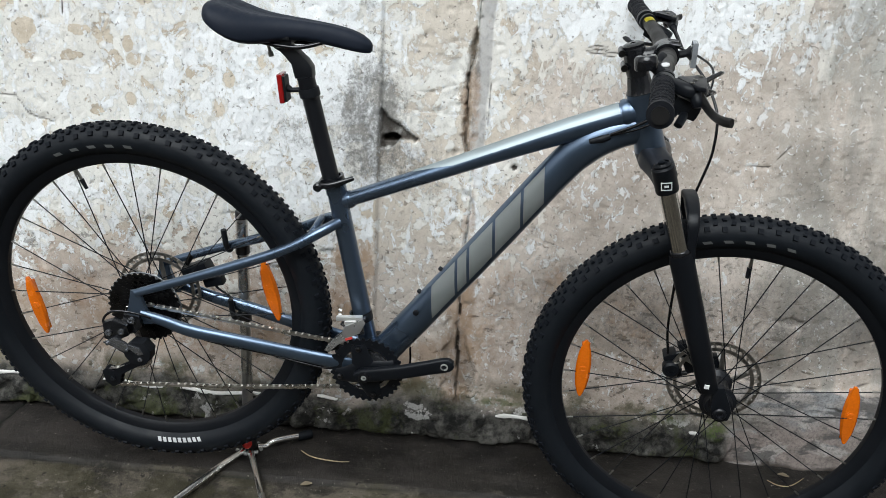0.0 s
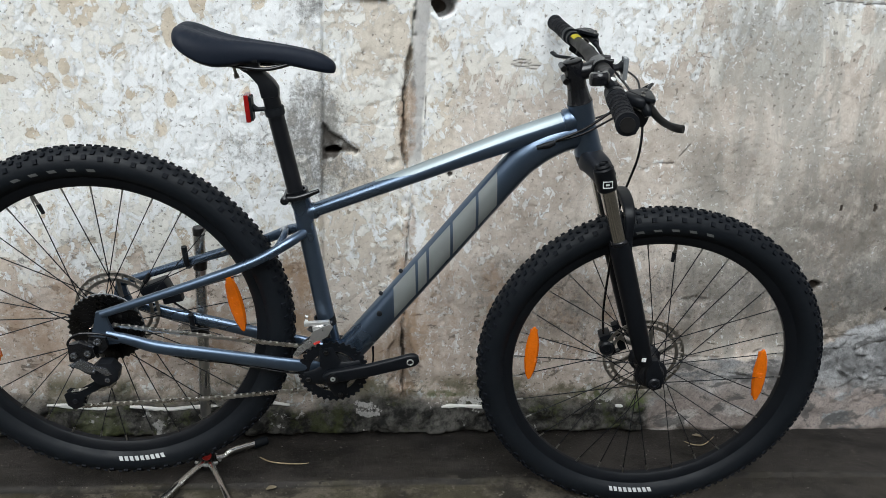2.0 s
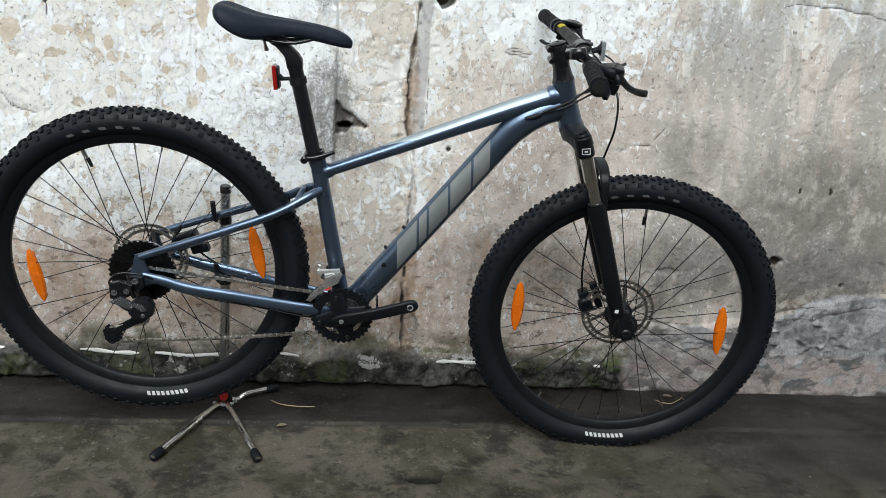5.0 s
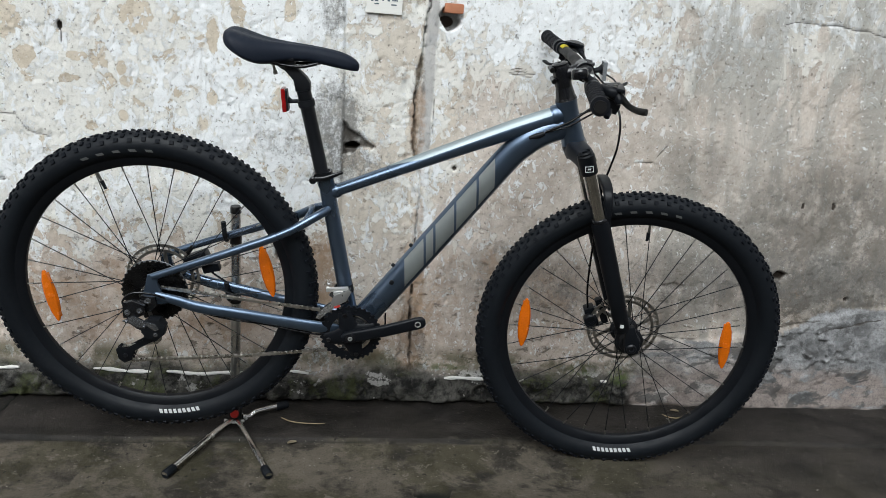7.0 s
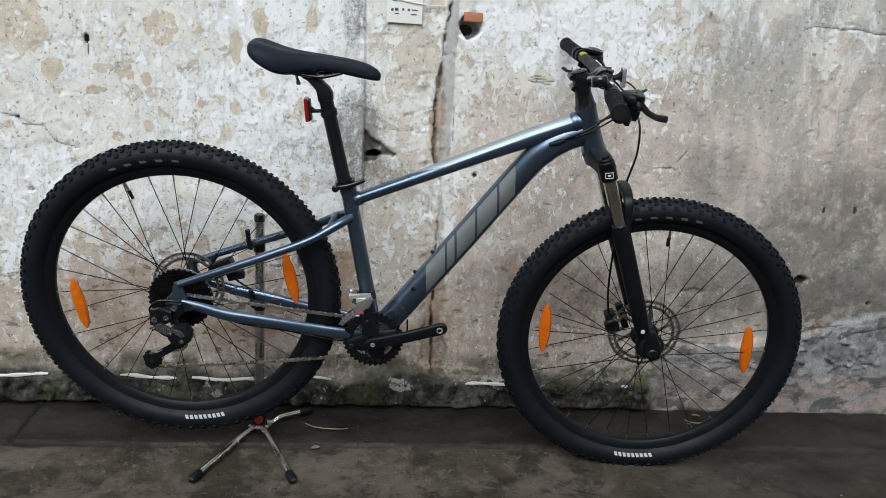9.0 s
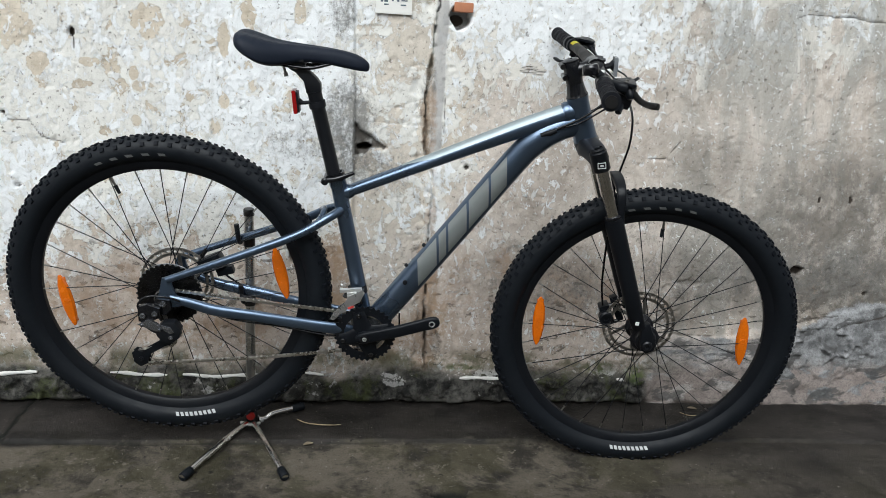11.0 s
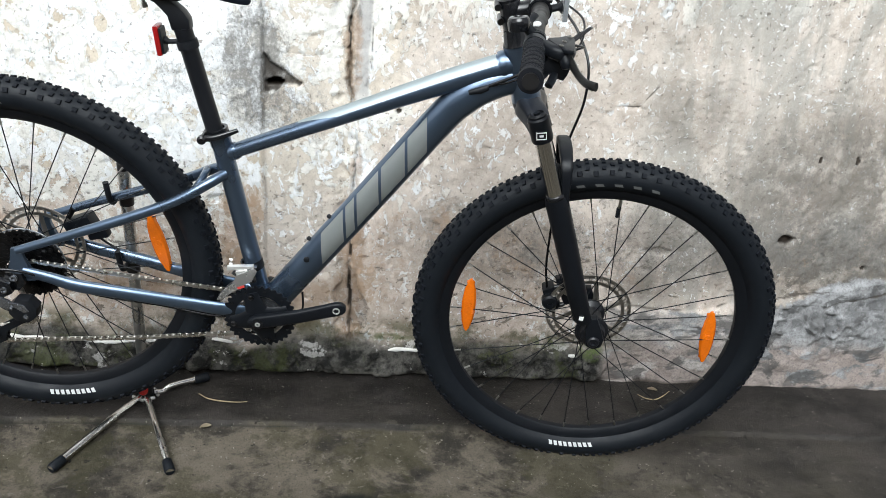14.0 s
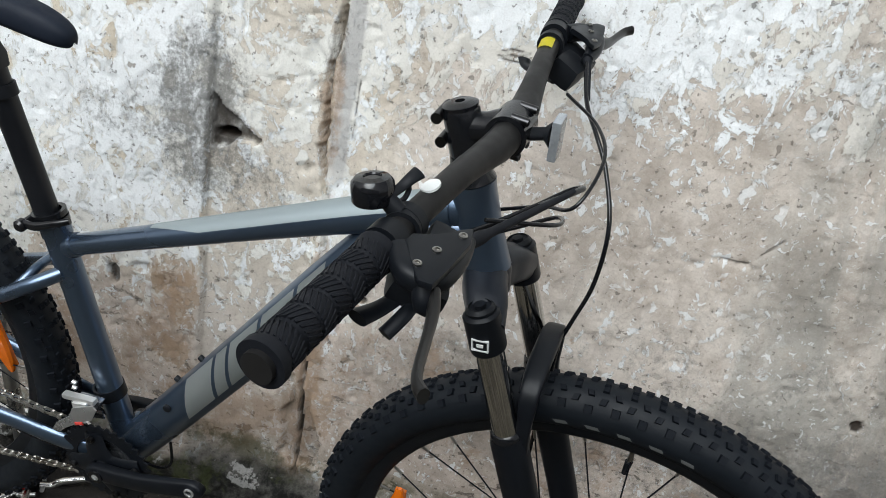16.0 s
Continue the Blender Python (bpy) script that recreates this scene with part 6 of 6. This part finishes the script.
    for x, d in ((0.886, 0.271), (0.892, 0.250), (0.902, 0.224)):
        bm = bmesh.new()
        lathe(bm, Matrix.Translation(at(x, s * d, 0.640)), [(0, 0), (0.0034, 0), (0.0034, 0.0014), (0.0018, 0.0018), (0.0016, 0.0006), (0, 0.0006)], 10)
        steered("lever_screw", bm, steel, brake_lever)
    # shifter below the bar
    bm = bmesh.new()
    block(bm, Matrix.Translation(at(0.880, s * 0.238, 0.603)) @ pose(0, 0, 0, 0, 20, s * 18), (0.044, 0.052, 0.024), 0.009)
    block(bm, Matrix.Translation(at(0.884, s * 0.206, 0.605)) @ pose(0, 0, 0, 0, 20, s * 10), (0.034, 0.040, 0.030), 0.009)
    lathe(bm, frame_at(bar(s * 0.212), (b - a)), [(0.0115, -0.005), (0.0155, -0.005), (0.0155, 0.005), (0.0115, 0.005)], 20, closed=True)
    shifter = steered("shifter", bm, black_plastic, bike, "black trigger gear shifter under the handlebar")
    bm = bmesh.new()
    thumb = [at(0.878, 0.246, 0.598), at(0.868, 0.274, 0.596), at(0.860, 0.298, 0.601)] if s > 0 else [bar(-0.200) + Vector((0.016, 0, -0.036)), bar(-0.228) + Vector((-0.020, 0, -0.042)), bar(-0.244) + Vector((-0.028, 0, -0.040))]
    sweep(bm, bezier_points(thumb, 5), [0.003, 0.0035, 0.004], wide=[0.006, 0.007, 0.009], hint=(1, 0, 0), seg=12)
    steered("thumb_lever", bm, black_satin, shifter)
    bm = bmesh.new()
    sweep(bm, bezier_points([at(0.888, s * 0.250, 0.600), at(0.884, s * 0.272, 0.594), at(0.878, s * 0.288, 0.587)], 5), [0.003, 0.0035, 0.004], wide=[0.005, 0.006, 0.006], hint=(1, 0, 0), seg=12)
    steered("trigger_lever", bm, black_satin, shifter)
# small marks on the bar
bm = bmesh.new()
for k in range(9):
    t0, t1 = radians(30 + 9 * k), radians(39 + 9 * k)
    bm.faces.new([bm.verts.new(bar(-q) + Vector((-math.cos(t), 0, math.sin(t))) * 0.0128) for q, t in ((0.172, t0), (0.200, t0), (0.200, t1), (0.172, t1))])
bmesh.ops.solidify(bm, geom=bm.faces[:], thickness=0.0005)
steered("bar_label", bm, yellow_print, handlebar, "yellow paper label round the bar")
bm = bmesh.new()
m = frame_at(bar(0.172) + Vector((-0.003, 0, 0.0118)), (-0.3, 0, 1), (0, 1, 0))
lathe(bm, m @ Matrix.Diagonal((1.5, 1, 1, 1)), [(0, 0.001), (0.0070, 0.0008), (0.0072, -0.001), (0, -0.001)], 20)
steered("bar_sticker", bm, white_print, handlebar, "white oval sticker")
# bell on the chain side
bm = bmesh.new()
bell_p = bar(0.217) + Vector((-0.004, 0, 0))
lathe(bm, frame_at(bar(0.217), (b - a)), [(0.0112, -0.006), (0.0150, -0.006), (0.0150, 0.006), (0.0112, 0.006)], 20, closed=True)
sweep(bm, [bar(0.217) + Vector((-0.006, 0, 0.010)), bar(0.217) + Vector((-0.024, 0, 0.022))], [0.008, 0.007], wide=[0.006, 0.006], hint=(0, 1, 0))
bell = steered("bell", bm, black_plastic, bike, "small black handlebar bell with a thumb lever")
bm = bmesh.new()
lathe(bm, frame_at(bar(0.217) + Vector((-0.026, 0, 0.011)), (-0.25, 0.1, 1)), [(0, 0.0), (0.0150, 0.0), (0.0162, 0.002), (0.0164, 0.011), (0.0158, 0.0160), (0.0132, 0.0190), (0.0070, 0.0200), (0.0064, 0.0188), (0, 0.0188)], 32)
steered("bell_dome", bm, black_gloss, bell, "glossy black bell dome")
bm = bmesh.new()
sweep(bm, bezier_points([bar(0.217) + Vector((-0.014, 0, 0.022)), bar(0.205) + Vector((-0.013, 0, 0.022)), bar(0.196) + Vector((-0.010, 0, 0.027)), bar(0.188) + Vector((-0.008, 0, 0.029))], 4), [0.002, 0.0022, 0.0022, 0.003], wide=[0.004, 0.004, 0.005, 0.006])
sweep(bm, bezier_points([bar(0.212) + Vector((-0.012, 0, 0.012)), bar(0.202) + Vector((-0.010, 0, 0.012)), bar(0.196) + Vector((-0.010, 0, 0.018)), bar(0.199) + Vector((-0.012, 0, 0.024))], 4), 0.0022, seg=8)
steered("bell_striker", bm, black_plastic, bell)
# clear reflector ahead of the stem
bm = bmesh.new()
sweep(bm, [CLAMP + Vector((0.016, 0, 0.0)), CLAMP + Vector((0.032, 0, 0.006)), CLAMP + Vector((0.038, 0, 0.007))], [0.006, 0.006, 0.012], wide=[0.009, 0.008, 0.014])
front_ref = steered("reflector_bracket", bm, black_plastic, bike, "black front reflector bracket on the handlebar clamp")
bm = bmesh.new()
block(bm, Matrix.Translation(CLAMP + Vector((0.044, 0, 0.006))) @ pose(0, 0, 0, 0, -6, 0), (0.009, 0.026, 0.040), 0.003)
steered("clear_reflector", bm, clear_lens, front_ref, "clear white front reflector")


def cable(name, pts, r, parent, mat=None, label=""):
    bm = bmesh.new()
    sweep(bm, bezier_points(pts, 7), r, seg=10)
    return part(name, bm, mat or black_gloss, parent, label)


def sp(x, d, z):
    """A point that turns with the steering."""
    return STEER @ at(x, d, z)


cable("brake_hose", [sp(0.902, -0.205, 0.624), sp(0.921, -0.155, 0.598), sp(0.945, -0.122, 0.580), sp(0.968, -0.095, 0.558), sp(0.992, -0.060, 0.516), sp(0.998, -0.045, 0.455), sp(0.990, -0.040, 0.400), sp(0.984, -0.040, 0.366)], 0.0026, bike, None, "black front brake hose")
cable("brake_hose", [sp(0.984, -0.040, 0.366), sp(0.986, -0.046, 0.33), sp(0.994, -0.044, 0.20), sp(1.004, -0.046, 0.10), sp(1.020, -0.055, 0.035)], 0.0026, bike, None, "black front brake hose")
cable("brake_hose", [sp(0.935, 0.118, 0.619), sp(0.957, 0.068, 0.615), sp(0.960, 0.050, 0.610), sp(0.948, 0.038, 0.596), sp(0.915, 0.034, 0.560), at(0.862, 0.034, 0.512), at(0.812, 0.026, 0.480)], 0.0026, bike, None, "black rear brake hose")
cable("gear_cable", [STEER @ (bar(0.142) + Vector((0.036, 0, -0.020))), sp(0.950, 0.09, 0.590), sp(0.945, 0.045, 0.570), sp(0.905, 0.036, 0.535), at(0.858, 0.032, 0.500), at(0.812, 0.024, 0.478)], 0.0020, bike, None, "black gear cable housing")
cable("gear_cable", [STEER @ (bar(-0.142) + Vector((0.036, 0, -0.020))), sp(0.945, -0.10, 0.600), sp(0.965, -0.05, 0.590), sp(0.955, 0.0, 0.560), sp(0.920, -0.03, 0.530), at(0.862, -0.032, 0.500), at(0.812, -0.024, 0.478)], 0.0020, bike, None, "black gear cable housing")
cable("gear_cable", [at(0.060, 0.060, -0.012), at(0.020, 0.078, 0.016), at(-0.030, 0.086, 0.020), at(-0.052, 0.088, 0.000), at(-0.046, 0.088, -0.020), at(-0.034, 0.090, -0.028)], 0.0024, bike, None, "loop of black gear cable")
cable("gear_cable", [at(0.430, 0.020, -0.058), at(0.36, 0.044, -0.056), at(0.25, 0.052, -0.040), at(0.15, 0.060, -0.030), at(0.060, 0.060, -0.012)], 0.0022, bike, None, "black gear cable under the chain stay")
cable("brake_hose", [at(0.430, -0.020, -0.055), at(0.33, -0.044, -0.046), at(0.20, -0.056, -0.022), at(0.12, -0.064, 0.012), at(0.098, -0.062, 0.034)], 0.0024, bike, None, "black rear brake hose")
cable("gear_cable", [at(0.518, 0.010, 0.000), at(0.520, 0.012, -0.040), at(0.500, 0.012, -0.062), at(0.455, 0.010, -0.062)], 0.0022, bike, None, "black cable under the bottom bracket")

# the frame and what it carries sit a few millimetres further forward between the hubs
on_wheels = {o for w in (front_wheel, rear_wheel) for o in (w, *w.children_recursive)}
for ob in bike.children_recursive:
    if ob not in on_wheels:
        for v in ob.data.vertices:
            v.co.x += 0.009 * math.sin(math.pi * min(1.0, max(0.0, v.co.x / 1.1157)))
            v.co.z -= 0.003 * min(1.0, max(0.0, v.co.x * 4))


# ---- the display stand, in the bicycle's space ----
knob_red = plain("red_knob_plastic", (0.50, 0.018, 0.012), 0.35, 0.0, 200, 0.1, 0.02)
leg_chrome = plain("scratched_leg_chrome", (0.72, 0.71, 0.69), 0.2, 1.0, 90, 0.2, 0.02, dirt=0.15)
stand = thing("bike_stand", "three-legged steel display stand hooked on the bicycle's rear stays", "bike stand")


def sb(x, d, z):
    return BIKE @ at(x, d, z)


HUB = Vector((-0.264, 1.884, 0.064))
bm = bmesh.new()
TOP = sb(0.152, -0.095, 0.180)
sweep(bm, [HUB - (TOP - HUB).normalized() * 0.03, HUB, TOP], 0.0122, seg=20)
pole = part("pole", bm, grey_steel, stand, "grey steel tube")
bm = bmesh.new()
sweep(bm, [HUB.lerp(TOP, 0.975), HUB.lerp(TOP, 1.0), HUB.lerp(TOP, 1.004)], [0.0128, 0.0128, 0.0112], seg=20)
part("pole_cap", bm, dark_steel, stand)
for f, x, z, name in ((0.86, 0.138, 0.118, "upper_hook"), (0.585, 0.152, -0.036, "lower_hook")):
    base = HUB.lerp(TOP, f)
    bm = bmesh.new()
    sweep(bm, bezier_points([base, sb(x + 0.004, -0.078, z - 0.008), sb(x + 0.002, -0.062, z - 0.010), sb(x, -0.050, z + 0.004), sb(x - 0.005, -0.047, z + 0.040)], 5), 0.0058, seg=12)
    part(name, bm, black_plastic, stand, "black rubber-coated hook")
    bm = bmesh.new()
    sweep(bm, [HUB.lerp(TOP, f - 0.02), HUB.lerp(TOP, f + 0.02)], [0.0145, 0.0145], seg=20)
    part("hook_collar", bm, dark_steel, stand)
bm = bmesh.new()
lathe(bm, frame_at(HUB, (0, -0.18, 0.98)), [(0, -0.03), (0.016, -0.03), (0.017, -0.02), (0.017, 0.012), (0.0125, 0.02), (0, 0.02)], 24)
part("stand_hub", bm, dark_steel, stand)
bm = bmesh.new()
lathe(bm, frame_at(HUB + Vector((0.0, -0.017, 0.008)), (0, -1, 0.25)), [(0, 0), (0.0105, 0), (0.0115, 0.004), (0.0095, 0.008), (0, 0.008)], 20)
part("red_knob", bm, knob_red, stand, "small red plastic knob")
feet = {"l": Vector((-0.398, 1.644, 0.014)), "r": Vector((-0.159, 1.641, 0.014)), "b": Vector((-0.132, 1.950, 0.066))}
for key, p in feet.items():
    d = (p - HUB)
    d.z = 0
    d.normalize()
    start = HUB + Vector((d.x * 0.018, d.y * 0.018, -0.012))
    bm = bmesh.new()
    sweep(bm, bezier_points([start, start + d * 0.022 + Vector((0, 0, -0.002)), start.lerp(p, 0.35) + Vector((0, 0, 0.004)), p], 6), 0.0078, seg=16)
    part("leg", bm, leg_chrome, stand, "scratched chrome tube leg")
    bm = bmesh.new()
    q = p + (start - p).normalized() * 0.034
    sweep(bm, [p, p.lerp(q, 0.1), p.lerp(q, 0.92), q], [0.0095, 0.0112, 0.0108, 0.0088], seg=18)
    part("rubber_foot", bm, rubber, stand, "black rubber foot")
    bm = bmesh.new()
    side = Vector((-d.y, d.x, 0))
    rod(bm, start + d * 0.006 - side * 0.016, start + d * 0.006 + side * 0.016, 0.0040, seg=10)
    part("hinge_bolt", bm, bright_alloy, stand)


# ---- small things on the wall and the ground ----
def wall_face(x, z):
    return WALL_Y - float(relief(np.array([x]), np.array([z]))[0][0])


def ground_z(x, y):
    return float(ground_height(np.array([x]), np.array([y]))[0][0])


# broken white streaks on the ledge at the wall's foot
uneven_white = plain("uneven_white_surface", (0.68, 0.67, 0.64), 0.7, 0.0, 90, 0.15, 0.3)
for x0, x1 in ((-1.05, -0.83), (-0.645, -0.495), (-0.455, -0.25), (-0.24, -0.20), (-0.13, -0.08), (0.298, 0.44), (0.756, 0.775)):
    bm = bmesh.new()
    pts, ra = [], []
    n = max(4, int((x1 - x0) / 0.02))
    for k in range(n + 1):
        x = x0 + (x1 - x0) * k / n
        z = 0.1435 + 0.0012 * math.sin(x * 37) - 0.004 * (1 if x > 0.2 else 0)
        pts.append(Vector((x, min(wall_face(x, z + o) for o in (-0.006, 0, 0.006)) + 0.001, z)))
        ra.append(0.0066 * (0.74 + 0.26 * math.sin(x * 61 + 1) * math.sin(x * 143)) * (0.45 if k in (0, n) else 1))
    ys = [p.y for p in pts]
    for k in range(1, n):
        pts[k].y = (ys[k - 1] + ys[k] + ys[k + 1]) / 3
    sweep(bm, pts, ra, wide=[0.0045] * 2, seg=8)
    ob = new("paint_streak", finish(bm, "paint_streak", uneven_white))
    tagged(ob, "thick white streak along the mossy ledge", "paint streak", "paint streaks")

# notice card near the top, its cord and the brick in the hole
bm = bmesh.new()
block(bm, pose(0.075, wall_face(0.075, 1.14) - 0.006, 1.158, 0, 0, 0), (0.092, 0.002, 0.084), 0.0006)
card = new("notice_card", finish(bm, "notice_card", paper_white))
tagged(card, "small white printed card tied flat against the wall", "card")
blue_print, dark_print = plain("blue_print", (0.06, 0.25, 0.50), 0.5), plain("dark_print", (0.06, 0.09, 0.11), 0.5)
cy = wall_face(0.075, 1.14) - 0.0075
for x, z, w, h, mat in ((0.075, 1.166, 0.012, 0.010, blue_print), (0.070, 1.140, 0.006, 0.007, dark_print), (0.081, 1.141, 0.009, 0.008, dark_print), (0.098, 1.142, 0.005, 0.006, dark_print), (0.112, 1.142, 0.006, 0.006, dark_print),
                        (0.128, 1.142, 0.016, 0.003, dark_print), (0.082, 1.131, 0.012, 0.003, dark_print), (0.126, 1.131, 0.014, 0.003, dark_print)):
    bm = bmesh.new()
    block(bm, pose(x - 0.027, cy, z + 0.008), (w, 0.0008, h))
    part("printed_bar", bm, mat, card)
bm = bmesh.new()
sweep(bm, bezier_points([(-0.05, wall_face(-0.05, 1.194) - 0.004, 1.194), (0.03, cy - 0.002, 1.178), (0.12, cy - 0.002, 1.166), (0.188, wall_face(0.188, 1.166) - 0.004, 1.166)], 6), 0.0014, seg=6)
cord = new("cord", finish(bm, "cord", uneven_white))
tagged(cord, "thin white cord stretched over the card", "cord")
brick_mat = plain("red_brick", (0.42, 0.17, 0.09), 0.85, 0.0, 60, 0.3, 0.3)
bm = bmesh.new()
block(bm, pose(0.255, WALL_Y + 0.018, 1.144, 2, 0, 1), (0.050, 0.045, 0.024), 0.004)
br = new("brick", finish(bm, "brick", brick_mat))
tagged(br, "broken end of a red brick in a hole of the wall", "brick")

# straw, leaf and litter on the ground
straw_mat, leaf_mat = plain("dry_straw", (0.34, 0.27, 0.16), 0.7, 0.0, 200, 0.2, 0.1), plain("dry_leaf", (0.30, 0.25, 0.17), 0.75, 0.0, 150, 0.25, 0.1)
bm = bmesh.new()
pts = [(-0.145, 1.893), (-0.120, 1.876), (-0.085, 1.868), (-0.05, 1.866), (-0.030, 1.869)]
sweep(bm, bezier_points([(x, y, ground_z(x, y) + 0.004) for x, y in pts], 5), [0.0012, 0.0016, 0.0008], seg=6)
tagged(new("straw", finish(bm, "straw", straw_mat)), "dry straw lying on the damp concrete", "straw")


def leaf(x, y, size, spin, label):
    b = bmesh.new()
    n = 7
    rows = []
    for k in range(n):
        f = k / (n - 1)
        w = size * 0.32 * math.sin(math.pi * min(0.98, max(0.03, f))) ** 0.8
        rows.append([b.verts.new((size * (f - 0.5), s * w, 0.0015 + 0.004 * abs(s) * (0.6 + 0.4 * math.sin(3 * f)))) for s in (-1, 0, 1)])
    for p, q in zip(rows, rows[1:]):
        for k in (0, 1):
            b.faces.new((p[k], p[k + 1], q[k + 1], q[k]))
    bmesh.ops.solidify(b, geom=b.faces[:], thickness=0.0006)
    turn(b, Matrix.Translation((x, y, ground_z(x, y) + 0.001)) @ Matrix.Rotation(radians(spin), 4, "Z"))
    ob = new("leaf", finish(b, "leaf", leaf_mat))
    return tagged(ob, label, "leaf", "dry leaves")


bm = bmesh.new()
pts = [(0.940, 1.934), (0.958, 1.918), (0.982, 1.916), (1.006, 1.930), (1.030, 1.950)]
sweep(bm, bezier_points([(x, y, ground_z(x, y) + 0.004) for x, y in pts], 5), [0.0009, 0.0015, 0.0013, 0.0007], seg=6)
tagged(new("twig", finish(bm, "twig", straw_mat)), "pale dry twig at the foot of the wall", "twig")


leaf(-0.112, 1.790, 0.026, 25, "curled dry leaf on the damp concrete")
leaf(0.985, 1.955, 0.026, -20, "pale dry leaf at the foot of the wall")
# grit: countless small stones
rng = random.Random(5)
bm = bmesh.new()
for k in range(170):
    x, y = rng.uniform(-1.0, 1.7), rng.choice((rng.uniform(1.35, 1.98), rng.uniform(1.85, 1.98)))
    r = rng.uniform(0.0007, 0.0019) * (1.6 if rng.random() < 0.06 else 1)
    z = ground_z(x, y)
    q = [bm.verts.new((x + r * a * rng.uniform(0.7, 1.2), y + r * c * rng.uniform(0.7, 1.2), z + r * e * 0.8)) for a, c, e in ((1, 0, 0), (0, 1, 0), (-1, 0, 0), (0, -1, 0), (0, 0, 1), (0, 0, -0.6))]
    for f in ((0, 1, 4), (1, 2, 4), (2, 3, 4), (3, 0, 4), (1, 0, 5), (2, 1, 5), (3, 2, 5), (0, 3, 5)):
        bm.faces.new([q[i] for i in f])
grit_mat = plain("pale_grit", (0.27, 0.25, 0.225), 0.85, 0.0, 200, 0.35, 0.2)
tagged(new("grit", finish(bm, "grit", grit_mat)), "scattered pale grit on the concrete", "grit", kind="stuff")

# an added wall, unseen behind the camera, that shapes light and reflections
bm = bmesh.new()
block(bm, pose(0.5, -2.6, 1.2), (9.0, 0.2, 2.4))
tagged(new("wall_south", finish(bm, "wall_south", plaster_mat)), "added unseen plaster wall that shapes the light", "wall", kind="structure")
